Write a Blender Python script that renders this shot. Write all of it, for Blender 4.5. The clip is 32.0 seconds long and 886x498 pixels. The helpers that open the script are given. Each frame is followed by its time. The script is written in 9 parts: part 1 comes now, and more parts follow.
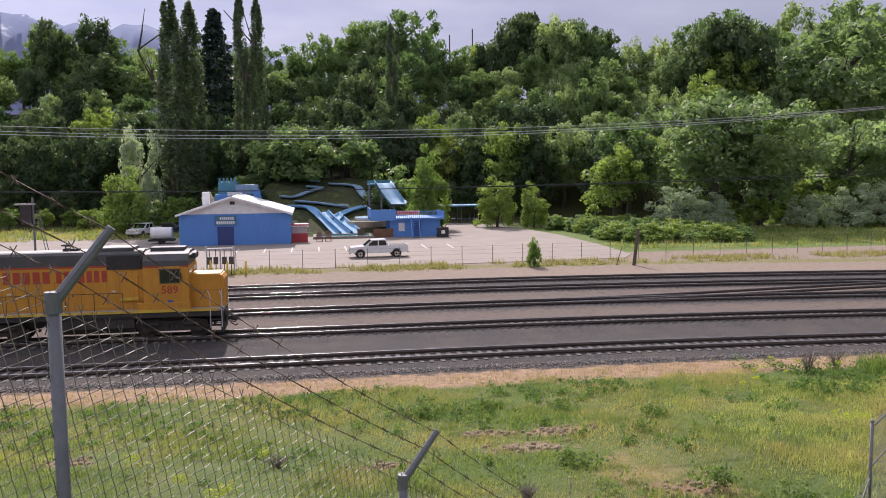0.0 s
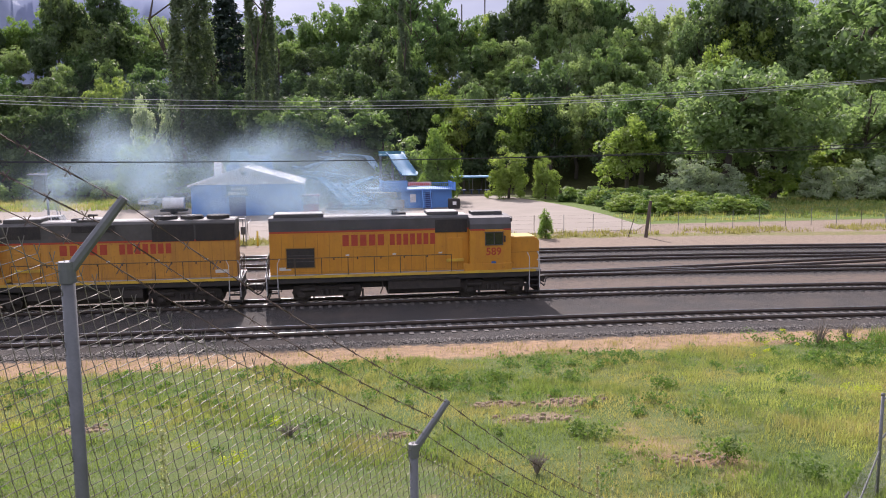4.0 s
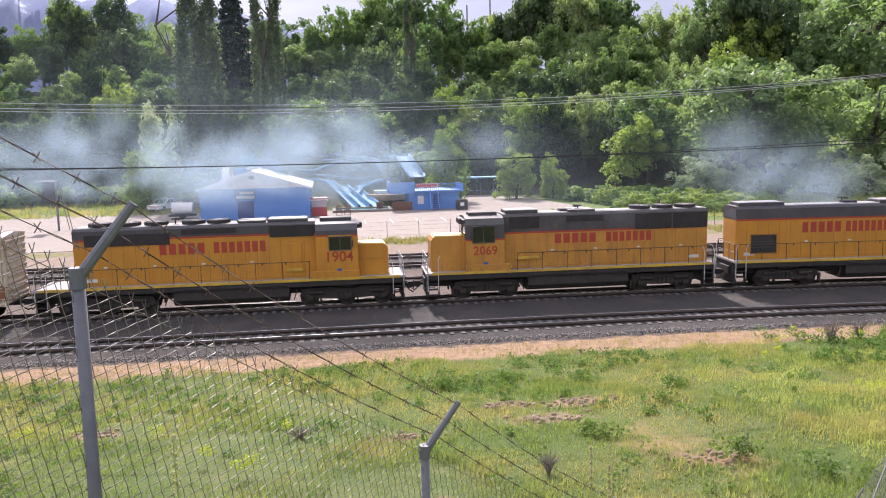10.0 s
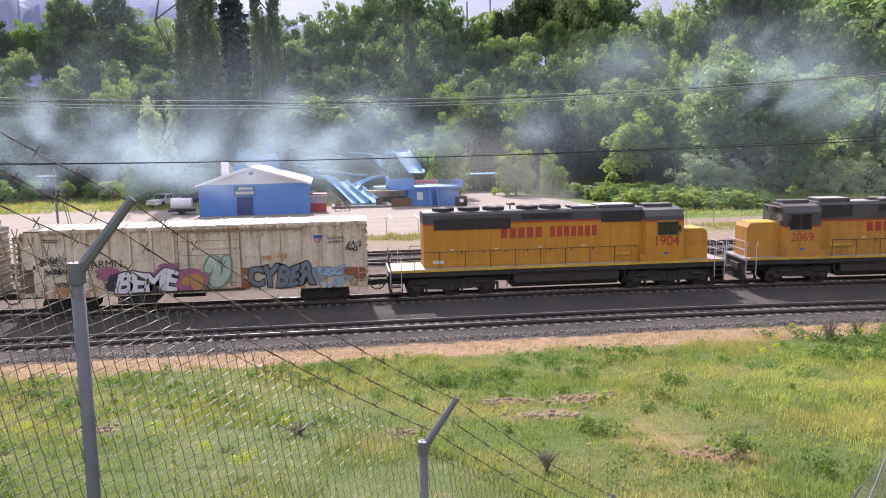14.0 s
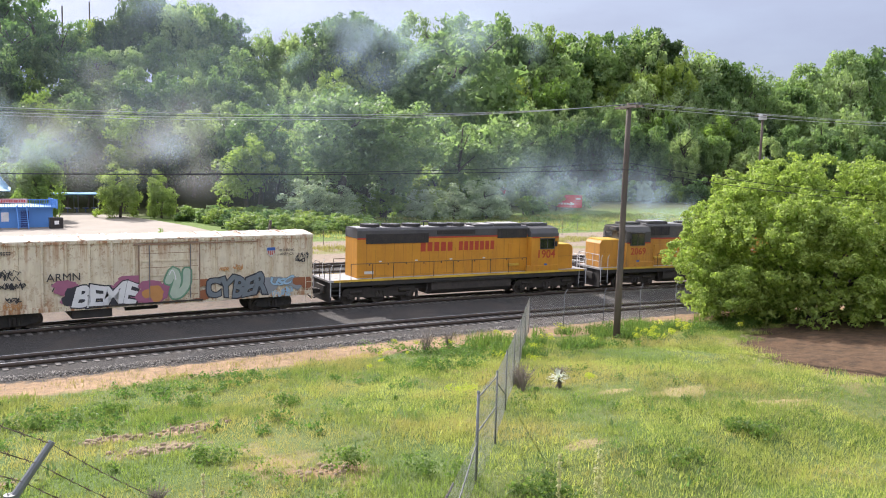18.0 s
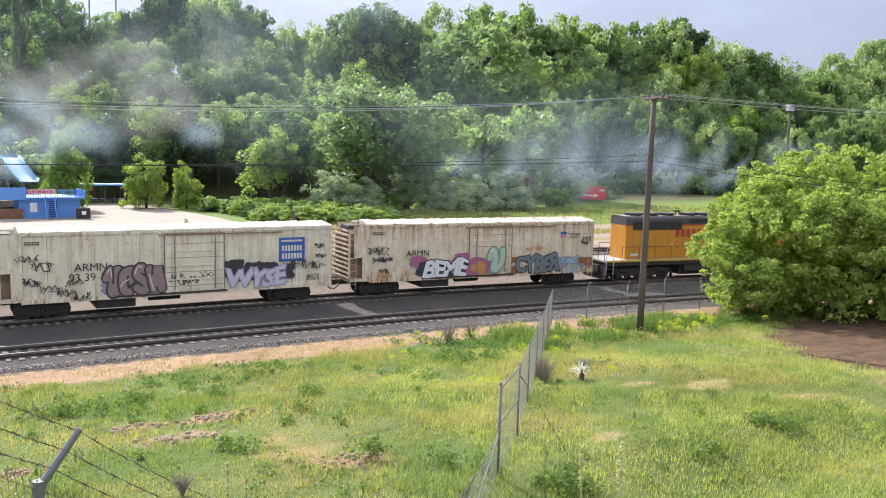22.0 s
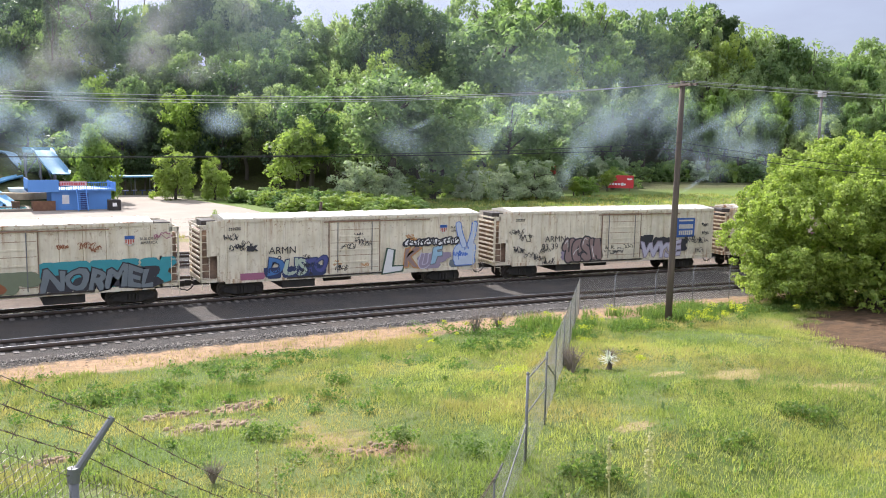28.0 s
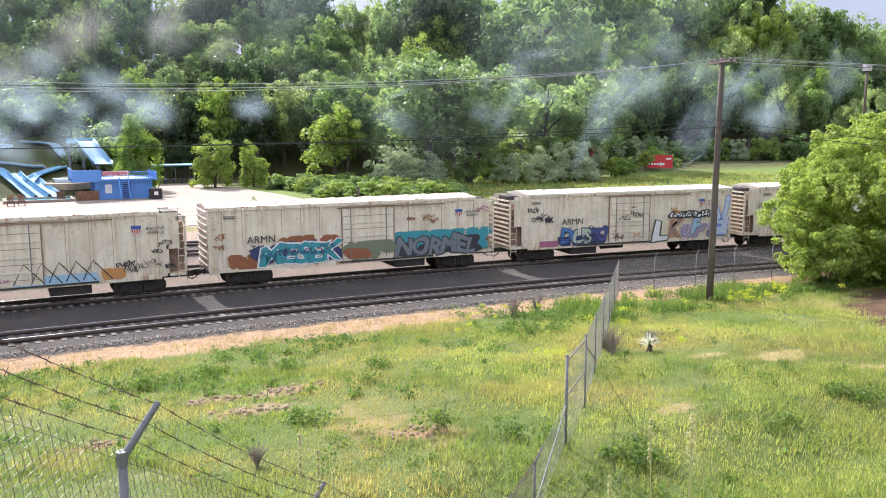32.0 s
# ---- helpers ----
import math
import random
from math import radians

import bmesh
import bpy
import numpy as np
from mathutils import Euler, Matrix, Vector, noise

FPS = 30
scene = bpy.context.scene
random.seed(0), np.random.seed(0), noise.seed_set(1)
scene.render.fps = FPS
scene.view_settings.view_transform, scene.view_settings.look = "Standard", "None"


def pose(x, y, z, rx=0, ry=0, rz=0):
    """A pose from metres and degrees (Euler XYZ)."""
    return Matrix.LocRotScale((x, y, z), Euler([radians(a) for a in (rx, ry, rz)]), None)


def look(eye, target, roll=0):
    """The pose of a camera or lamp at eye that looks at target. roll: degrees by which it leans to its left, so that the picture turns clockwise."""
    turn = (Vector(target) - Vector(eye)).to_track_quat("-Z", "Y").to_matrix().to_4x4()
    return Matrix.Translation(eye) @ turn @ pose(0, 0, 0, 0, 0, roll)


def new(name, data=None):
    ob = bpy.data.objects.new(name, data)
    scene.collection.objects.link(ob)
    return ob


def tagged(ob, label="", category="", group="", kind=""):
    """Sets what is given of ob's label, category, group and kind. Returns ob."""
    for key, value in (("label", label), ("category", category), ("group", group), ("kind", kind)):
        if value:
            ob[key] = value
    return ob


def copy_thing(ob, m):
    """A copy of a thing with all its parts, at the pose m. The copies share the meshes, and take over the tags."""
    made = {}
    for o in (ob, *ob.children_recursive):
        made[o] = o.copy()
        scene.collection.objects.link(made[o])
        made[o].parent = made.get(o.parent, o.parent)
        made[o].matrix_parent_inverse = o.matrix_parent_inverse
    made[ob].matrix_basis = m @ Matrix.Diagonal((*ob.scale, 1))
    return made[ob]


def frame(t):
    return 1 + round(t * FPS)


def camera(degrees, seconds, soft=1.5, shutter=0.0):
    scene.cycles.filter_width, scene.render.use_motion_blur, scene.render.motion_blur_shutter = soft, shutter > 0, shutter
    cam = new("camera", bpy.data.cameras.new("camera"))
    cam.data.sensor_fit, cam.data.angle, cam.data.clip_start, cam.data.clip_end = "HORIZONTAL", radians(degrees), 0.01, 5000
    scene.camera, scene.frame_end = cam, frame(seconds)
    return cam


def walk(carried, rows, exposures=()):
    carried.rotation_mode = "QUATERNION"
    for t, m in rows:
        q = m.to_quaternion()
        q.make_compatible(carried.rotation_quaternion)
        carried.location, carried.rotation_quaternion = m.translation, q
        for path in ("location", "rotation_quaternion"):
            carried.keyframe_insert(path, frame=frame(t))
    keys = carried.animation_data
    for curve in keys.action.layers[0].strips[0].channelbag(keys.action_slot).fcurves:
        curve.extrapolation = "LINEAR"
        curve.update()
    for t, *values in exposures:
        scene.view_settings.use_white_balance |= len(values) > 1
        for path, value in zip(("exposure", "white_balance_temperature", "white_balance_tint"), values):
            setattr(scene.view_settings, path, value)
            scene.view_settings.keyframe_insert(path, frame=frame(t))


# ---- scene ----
EYE = Vector((0.0, 0.0, 9.11))
# seconds, yaw, pitch, roll; the camera stands on the bank and only turns
TURNS = [
    (0.0, -9.02, -5.61, 0.59),
    (0.5, -9.02, -6.10, 0.57),
    (1.0, -8.82, -6.56, 0.56),
    (1.5, -8.75, -6.50, 0.82),
    (2.0, -8.64, -6.49, 0.57),
    (2.5, -8.64, -6.47, 0.66),
    (3.0, -8.49, -6.54, 0.67),
    (3.5, -8.35, -6.86, 0.58),
    (4.0, -8.23, -7.57, 0.45),
    (4.5, -8.09, -7.89, 0.52),
    (6.5, -7.86, -7.60, 0.98),
    (7.0, -7.74, -7.50, 1.09),
    (7.5, -7.73, -7.54, 1.01),
    (8.0, -7.80, -7.54, 1.20),
    (8.5, -7.80, -7.48, 1.20),
    (9.0, -7.81, -7.44, 1.22),
    (9.5, -7.81, -7.44, 1.27),
    (10.0, -7.76, -7.48, 1.28),
    (10.5, -7.64, -7.56, 1.07),
    (11.0, -7.62, -7.66, 1.00),
    (11.5, -7.62, -7.67, 1.10),
    (12.0, -7.61, -7.66, 1.03),
    (12.5, -7.60, -7.75, 1.07),
    (13.0, -7.62, -7.79, 1.10),
    (13.5, -7.71, -7.75, 1.10),
    (14.0, -7.79, -7.73, 1.07),
    (14.5, -8.37, -7.44, 0.98),
    (14.7, -9.40, -7.00, 1.08),
    (14.9, -12.16, -6.37, 0.69),
    (15.0, -14.17, -6.01, 0.40),
    (15.1, -17.20, -5.76, 0.24),
    (15.3, -22.45, -5.59, -0.71),
    (15.4, -24.96, -5.77, -1.08),
    (17.5, -34.36, -6.41, -1.77),
    (18.0, -33.78, -6.00, -1.51),
    (18.5, -33.27, -6.17, -1.39),
    (19.0, -32.71, -6.38, -1.29),
    (19.5, -32.41, -6.55, -1.38),
    (20.0, -32.25, -6.66, -1.55),
    (20.5, -32.23, -6.60, -1.66),
    (21.0, -32.29, -6.54, -1.68),
    (21.5, -32.35, -6.52, -1.63),
    (22.0, -32.20, -6.63, -1.55),
    (22.5, -31.83, -6.92, -1.39),
    (23.0, -31.52, -7.06, -1.44),
    (23.5, -30.97, -7.12, -1.48),
    (24.0, -30.66, -7.15, -1.38),
    (24.5, -30.46, -7.15, -1.23),
    (25.0, -30.43, -7.12, -1.17),
    (25.5, -30.49, -7.14, -1.09),
    (27.5, -30.54, -7.38, -1.17),
    (28.0, -30.41, -7.37, -1.11),
    (28.5, -30.43, -7.37, -1.10),
    (29.0, -30.35, -7.40, -0.99),
    (29.5, -30.10, -7.58, -1.04),
    (30.0, -29.93, -7.62, -1.09),
    (30.5, -29.92, -7.62, -1.04),
    (31.0, -29.71, -7.63, -0.80),
    (31.5, -29.20, -7.82, -0.43),
    (32.0, -27.98, -8.52, 0.04),
]
cam = camera(55.93, 32.0, soft=1.0)
walk(cam, [(t, pose(EYE.x, EYE.y, EYE.z, 90 + p, r, y)) for t, y, p, r in TURNS],
     exposures=[(0.0, 0.1, 6350, 26), (2.0, 0.2, 6350, 26), (4.5, 0.38, 6350, 26), (6.5, 0.52, 6350, 26), (9.0, 0.63, 6350, 26), (14.3, 0.56, 6350, 26), (14.9, 0.48, 6300, 25), (15.4, 0.5, 6300, 20), (18.0, 0.84, 6320, 16), (25.0, 0.92, 6320, 16), (30.0, 0.94, 6320, 17), (32.0, 1.04, 6320, 19)])

# ---------------------------------------------------------------- light
SUN_ELEV, SUN_AZ = radians(39), radians(-3)      # azimuth from +y towards +x
world = bpy.data.worlds.new("world")
scene.world = world
world.use_nodes = True
wn = world.node_tree
wn.nodes.clear()
sky = wn.nodes.new("ShaderNodeTexSky")
sky.sky_type, sky.sun_disc = "NISHITA", False
sky.sun_elevation, sky.sun_rotation = SUN_ELEV, SUN_AZ
sky.air_density, sky.dust_density, sky.ozone_density = 1.0, 2.0, 1.0
# thin bright cloud over most of the sky
wco = wn.nodes.new("ShaderNodeTexCoord")
wno = wn.nodes.new("ShaderNodeTexNoise")
wno.inputs["Scale"].default_value, wno.inputs["Detail"].default_value, wno.inputs["Roughness"].default_value = 2.2, 6.0, 0.55
wmp = wn.nodes.new("ShaderNodeMapping")
wmp.inputs["Scale"].default_value = (1.0, 1.0, 3.5)
wn.links.new(wco.outputs["Generated"], wmp.inputs[0])
wn.links.new(wmp.outputs[0], wno.inputs["Vector"])
wr = wn.nodes.new("ShaderNodeMapRange")
wr.inputs["From Min"].default_value, wr.inputs["From Max"].default_value = 0.34, 0.62
wr.inputs["To Min"].default_value, wr.inputs["To Max"].default_value = 0.72, 1.0
wn.links.new(wno.outputs["Fac"], wr.inputs[0])
wmx = wn.nodes.new("ShaderNodeMix")
wmx.data_type = "RGBA"
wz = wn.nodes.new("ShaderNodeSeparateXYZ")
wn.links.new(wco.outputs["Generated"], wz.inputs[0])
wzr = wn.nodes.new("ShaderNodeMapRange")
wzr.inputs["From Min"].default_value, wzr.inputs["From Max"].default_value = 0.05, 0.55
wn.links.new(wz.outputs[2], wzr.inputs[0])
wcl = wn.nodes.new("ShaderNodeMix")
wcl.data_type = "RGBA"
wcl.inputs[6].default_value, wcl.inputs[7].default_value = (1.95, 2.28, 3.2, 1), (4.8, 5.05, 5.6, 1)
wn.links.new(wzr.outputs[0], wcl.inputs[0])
# the cloud glows brighter towards the sun's side
wxr = wn.nodes.new("ShaderNodeMapRange")
wxr.inputs["From Min"].default_value, wxr.inputs["From Max"].default_value = -0.35, 0.62
wxr.inputs["To Min"].default_value, wxr.inputs["To Max"].default_value = 1.95, 0.92
wn.links.new(wz.outputs[0], wxr.inputs[0])
wvm = wn.nodes.new("ShaderNodeVectorMath")
wvm.operation = "SCALE"
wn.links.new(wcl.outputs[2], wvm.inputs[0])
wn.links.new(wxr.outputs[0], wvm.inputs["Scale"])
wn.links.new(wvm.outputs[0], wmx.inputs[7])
wn.links.new(wr.outputs[0], wmx.inputs[0])
wn.links.new(sky.outputs[0], wmx.inputs[6])
wback = wn.nodes.new("ShaderNodeBackground")
wback.inputs["Strength"].default_value = 0.11
wout = wn.nodes.new("ShaderNodeOutputWorld")
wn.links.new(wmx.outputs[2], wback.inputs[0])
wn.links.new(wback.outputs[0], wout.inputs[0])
sun_data = bpy.data.lights.new("sun", "SUN")
sun_data.energy, sun_data.angle, sun_data.color = 4.9, radians(0.6), (1.0, 0.95, 0.86)
sun = new("sun", sun_data)
sun_from = Vector((math.sin(SUN_AZ) * math.cos(SUN_ELEV), math.cos(SUN_AZ) * math.cos(SUN_ELEV), math.sin(SUN_ELEV)))
sun.matrix_world = look(sun_from * 300, (0, 0, 0))
scene.view_settings.exposure = 0.0
scene.cycles.transparent_max_bounces = 48

# ---------------------------------------------------------------- shape helpers
rng = np.random.default_rng(7)


def part(name, bm, material, parent=None, label="", smooth=False):
    """One mesh object from a bmesh (or a ready mesh), under parent."""
    if isinstance(bm, bpy.types.Mesh):
        me = bm
    else:
        me = bpy.data.meshes.new(name)
        bm.to_mesh(me)
        bm.free()
    if material and not me.materials:
        me.materials.append(material)
    if smooth:
        me.polygons.foreach_set("use_smooth", [True] * len(me.polygons))
    ob = new(name, me)
    ob.parent = parent
    if label:
        ob["label"] = label
    return ob


def thing(name, m, label, category, group="", kind=""):
    ob = new(name)
    ob.matrix_basis = m
    return tagged(ob, label, category, group, kind)


def raw_mesh(name, verts, faces, material=None):
    """A mesh from numpy arrays; all faces have the same number of corners."""
    verts, faces = np.asarray(verts, np.float32), np.asarray(faces, np.int32)
    me = bpy.data.meshes.new(name)
    me.vertices.add(len(verts))
    me.vertices.foreach_set("co", verts.ravel())
    k = faces.shape[1]
    me.loops.add(faces.size)
    me.loops.foreach_set("vertex_index", faces.ravel())
    me.polygons.add(len(faces))
    me.polygons.foreach_set("loop_start", np.arange(0, faces.size, k, dtype=np.int32))
    me.update(calc_edges=True)
    if material:
        me.materials.append(material)
    return me


def box(bm, x0, x1, y0, y1, z0, z1, bevel=0.0):
    vs = [bm.verts.new(p) for p in ((x0, y0, z0), (x1, y0, z0), (x1, y1, z0), (x0, y1, z0), (x0, y0, z1), (x1, y0, z1), (x1, y1, z1), (x0, y1, z1))]
    fs = [bm.faces.new([vs[i] for i in q]) for q in ((3, 2, 1, 0), (4, 5, 6, 7), (0, 1, 5, 4), (1, 2, 6, 5), (2, 3, 7, 6), (3, 0, 4, 7))]
    if bevel:
        es = list({e for f in fs for e in f.edges})
        bmesh.ops.bevel(bm, geom=es, offset=bevel, segments=2, affect="EDGES", profile=0.6)
    return bm


def boxes(*dims, bevel=0.0):
    bm = bmesh.new()
    for d in dims:
        box(bm, *d, bevel=bevel)
    return bm


def prism(bm, pts, axis, a, b):
    """A polygon of (u, v) pairs drawn out along an axis from a to b."""
    def at(u, v, w):
        return {"x": (w, u, v), "y": (u, w, v), "z": (u, v, w)}[axis]
    lo = [bm.verts.new(at(u, v, a)) for u, v in pts]
    hi = [bm.verts.new(at(u, v, b)) for u, v in pts]
    n = len(pts)
    bm.faces.new(lo)
    bm.faces.new(hi[::-1])
    for i in range(n):
        bm.faces.new((lo[i], hi[i], hi[(i + 1) % n], lo[(i + 1) % n]))
    bmesh.ops.recalc_face_normals(bm, faces=bm.faces)
    return bm


def tube(bm, p, q, r0, r1=None, n=8, caps=True):
    """A round bar from p to q."""
    p, q = Vector(p), Vector(q)
    r1 = r0 if r1 is None else r1
    w = (q - p).normalized()
    u = w.orthogonal().normalized()
    v = w.cross(u)
    rings = []
    for c, r in ((p, r0), (q, r1)):
        rings.append([bm.verts.new(c + u * (r * math.cos(6.28319 * i / n)) + v * (r * math.sin(6.28319 * i / n))) for i in range(n)])
    for i in range(n):
        bm.faces.new((rings[0][i], rings[0][(i + 1) % n], rings[1][(i + 1) % n], rings[1][i]))
    if caps:
        bm.faces.new(rings[0][::-1])
        bm.faces.new(rings[1])
    return bm


def path_tube(bm, pts, r, n=6):
    """A round bar along points, mitred at the bends."""
    pts = [Vector(p) for p in pts]
    rings = []
    for i, p in enumerate(pts):
        w = (pts[min(i + 1, len(pts) - 1)] - pts[max(i - 1, 0)]).normalized()
        u = w.cross(Vector((0.13, 0.21, 0.97)))
        if u.length < 0.05:
            u = w.orthogonal()
        u.normalize()
        v = w.cross(u)
        rr = r[i] if isinstance(r, (list, tuple)) else r
        rings.append([bm.verts.new(p + u * (rr * math.cos(6.28319 * k / n)) + v * (rr * math.sin(6.28319 * k / n))) for k in range(n)])
    for a, b in zip(rings, rings[1:]):
        for k in range(n):
            bm.faces.new((a[k], a[(k + 1) % n], b[(k + 1) % n], b[k]))
    bm.faces.new(rings[0][::-1])
    bm.faces.new(rings[-1])
    return bm


def tubes(*rows, n=8):
    bm = bmesh.new()
    for row in rows:
        tube(bm, *row, n=n)
    return bm


# ---------------------------------------------------------------- materials
def mat(name, colour, rough=0.6, metal=0.0, second=None, scale=3.0, grain=0.0, bump=0.0, bump_scale=40.0, spec=0.5, random=0.0, stain=None, stain_at=0.62, stain_scale=0.8, stretch=(1, 1, 1)):
    """Principled paint or stone: two colours mixed by noise, fine grain, stains, relief. Sizes are in metres of the object's space."""
    m = bpy.data.materials.new(name)
    m.use_nodes = True
    nt = m.node_tree
    n, li = nt.nodes, nt.links
    b = n["Principled BSDF"]
    b.inputs["Roughness"].default_value, b.inputs["Metallic"].default_value = rough, metal
    b.inputs["Specular IOR Level"].default_value = spec
    tc = n.new("ShaderNodeTexCoord")
    mp = n.new("ShaderNodeMapping")
    mp.inputs["Scale"].default_value = stretch
    li.new(tc.outputs["Object"], mp.inputs[0])

    def noise_of(sc, detail=4.0, r=0.6):
        x = n.new("ShaderNodeTexNoise")
        x.inputs["Scale"].default_value, x.inputs["Detail"].default_value, x.inputs["Roughness"].default_value = sc, detail, r
        li.new(mp.outputs[0], x.inputs["Vector"])
        return x.outputs["Fac"]

    def ramp(fac, a, c):
        x = n.new("ShaderNodeMapRange")
        x.inputs["From Min"].default_value, x.inputs["From Max"].default_value = a, c
        li.new(fac, x.inputs[0])
        return x.outputs[0]

    def mix(fac, a, c):
        x = n.new("ShaderNodeMix")
        x.data_type = "RGBA"
        for k, val in ((0, fac), (6, a), (7, c)):
            if isinstance(val, (int, float)):
                x.inputs[k].default_value = val
            elif isinstance(val, tuple):
                x.inputs[k].default_value = (*val, 1)
            else:
                li.new(val, x.inputs[k])
        return x.outputs[2]
    col = mix(ramp(noise_of(scale), 0.35, 0.65), colour, second or tuple(c * 0.8 for c in colour))
    if grain:
        col = mix(ramp(noise_of(bump_scale * 0.7, 3), 0.3 + grain * 0.1, 0.75), col, tuple(c * (1 - grain) for c in colour))
    if stain:
        col = mix(ramp(noise_of(stain_scale, 6, 0.7), stain_at, stain_at + 0.12), col, stain)
    if random:
        oi = n.new("ShaderNodeObjectInfo")
        hv = n.new("ShaderNodeHueSaturation")
        hv.inputs["Saturation"].default_value = 1.0
        x = n.new("ShaderNodeMapRange")
        x.inputs["To Min"].default_value, x.inputs["To Max"].default_value = 1 - random, 1 + random
        li.new(oi.outputs["Random"], x.inputs[0])
        li.new(x.outputs[0], hv.inputs["Value"])
        li.new(col, hv.inputs["Color"])
        col = hv.outputs[0]
    li.new(col, b.inputs["Base Color"])
    if bump:
        bp = n.new("ShaderNodeBump")
        bp.inputs["Strength"].default_value, bp.inputs["Distance"].default_value = bump, 0.02
        li.new(noise_of(bump_scale, 5), bp.inputs["Height"])
        li.new(bp.outputs[0], b.inputs["Normal"])
    return m


def leaf_mat(name, a, b, trans=0.35, random=0.25, hue=0.02, patch=None):
    """Leaves: light passes through; the hue varies from tree to tree and from leaf to leaf."""
    m = bpy.data.materials.new(name)
    m.use_nodes = True
    nt = m.node_tree
    n, li = nt.nodes, nt.links
    n.clear()
    out = n.new("ShaderNodeOutputMaterial")
    geo = n.new("ShaderNodeNewGeometry")
    mx = n.new("ShaderNodeMix")
    mx.data_type = "RGBA"
    mx.inputs[6].default_value, mx.inputs[7].default_value = (*a, 1), (*b, 1)
    li.new(geo.outputs["Random Per Island"], mx.inputs[0])
    colour = mx.outputs[2]
    if patch:                              # drier patches, a few metres wide
        pn = n.new("ShaderNodeTexNoise")
        pn.inputs["Scale"].default_value, pn.inputs["Detail"].default_value = 0.22, 4.0
        li.new(geo.outputs["Position"], pn.inputs["Vector"])
        pr = n.new("ShaderNodeMapRange")
        pr.inputs["From Min"].default_value, pr.inputs["From Max"].default_value = 0.42, 0.60
        li.new(pn.outputs["Fac"], pr.inputs[0])
        pm = n.new("ShaderNodeMix")
        pm.data_type = "RGBA"
        pm.inputs[7].default_value = (*patch, 1)
        li.new(pr.outputs[0], pm.inputs[0])
        li.new(colour, pm.inputs[6])
        colour = pm.outputs[2]
        ln_ = n.new("ShaderNodeTexNoise")      # and lush ones
        ln_.inputs["Scale"].default_value, ln_.inputs["Detail"].default_value, ln_.inputs["Roughness"].default_value = 0.55, 5.0, 0.65
        li.new(geo.outputs["Position"], ln_.inputs["Vector"])
        lr = n.new("ShaderNodeMapRange")
        lr.inputs["From Min"].default_value, lr.inputs["From Max"].default_value, lr.inputs["To Max"].default_value = 0.53, 0.66, 0.75
        li.new(ln_.outputs["Fac"], lr.inputs[0])
        lm = n.new("ShaderNodeMix")
        lm.data_type = "RGBA"
        lm.inputs[7].default_value = (a[0] * 0.62, a[1] * 0.80, a[2] * 0.75, 1)
        li.new(lr.outputs[0], lm.inputs[0])
        li.new(colour, lm.inputs[6])
        colour = lm.outputs[2]
    oi = n.new("ShaderNodeObjectInfo")
    hv = n.new("ShaderNodeHueSaturation")
    r1 = n.new("ShaderNodeMapRange")
    r1.inputs["To Min"].default_value, r1.inputs["To Max"].default_value = 1 - random, 1 + random
    r2 = n.new("ShaderNodeMapRange")
    r2.inputs["To Min"].default_value, r2.inputs["To Max"].default_value = 0.5 + hue, 0.5 - hue
    li.new(oi.outputs["Random"], r1.inputs[0])
    li.new(oi.outputs["Random"], r2.inputs[0])
    li.new(r1.outputs[0], hv.inputs["Value"])
    li.new(r2.outputs[0], hv.inputs["Hue"])
    li.new(colour, hv.inputs["Color"])
    p = n.new("ShaderNodeBsdfPrincipled")
    p.inputs["Roughness"].default_value = 0.55
    p.inputs["Specular IOR Level"].default_value = 0.25
    t = n.new("ShaderNodeBsdfTranslucent")
    li.new(hv.outputs[0], p.inputs["Base Color"])
    bright = n.new("ShaderNodeMix")
    bright.data_type, bright.blend_type = "RGBA", "MULTIPLY"
    bright.inputs[0].default_value = 1
    bright.inputs[7].default_value = (1.55, 1.74, 1.00, 1)
    li.new(hv.outputs[0], bright.inputs[6])
    li.new(bright.outputs[2], t.inputs["Color"])
    ms = n.new("ShaderNodeMixShader")
    ms.inputs[0].default_value = trans
    li.new(p.outputs[0], ms.inputs[1])
    li.new(t.outputs[0], ms.inputs[2])
    li.new(ms.outputs[0], out.inputs[0])
    return m


LEAF = leaf_mat("leaf_green", (0.105, 0.168, 0.066), (0.183, 0.254, 0.105), trans=0.48)
# darker copy of the green leaf; the bluff's shade is put into the colour
LEAF_DARK = leaf_mat("leaf_dark", (0.056, 0.090, 0.046), (0.095, 0.138, 0.064), trans=0.42)
LEAF_LIME = leaf_mat("leaf_lime", (0.160, 0.226, 0.055), (0.237, 0.303, 0.088), trans=0.48, random=0.12)
LEAF_LIGHT = leaf_mat("leaf_light", (0.177, 0.242, 0.112), (0.277, 0.342, 0.171), trans=0.48, random=0.2)
LEAF_BUSH = leaf_mat("leaf_bush", (0.130, 0.205, 0.048), (0.300, 0.390, 0.110), trans=0.44, random=0.1)
LEAF_OLIVE = leaf_mat("leaf_olive", (0.284, 0.326, 0.236), (0.389, 0.430, 0.326), trans=0.45, random=0.12)
LEAF_POPLAR = leaf_mat("leaf_poplar", (0.088, 0.119, 0.068), (0.160, 0.196, 0.114), trans=0.38, random=0.1)
LEAF_FIR = leaf_mat("needles", (0.020, 0.038, 0.026), (0.036, 0.058, 0.040), trans=0.1, random=0.1)
GRASS = leaf_mat("grass_blade", (0.118, 0.168, 0.044), (0.218, 0.262, 0.084), trans=0.5, random=0.1, patch=(0.340, 0.295, 0.128))
GRASS_DRY = leaf_mat("grass_dry", (0.25, 0.225, 0.095), (0.33, 0.29, 0.13), trans=0.35, random=0.1)
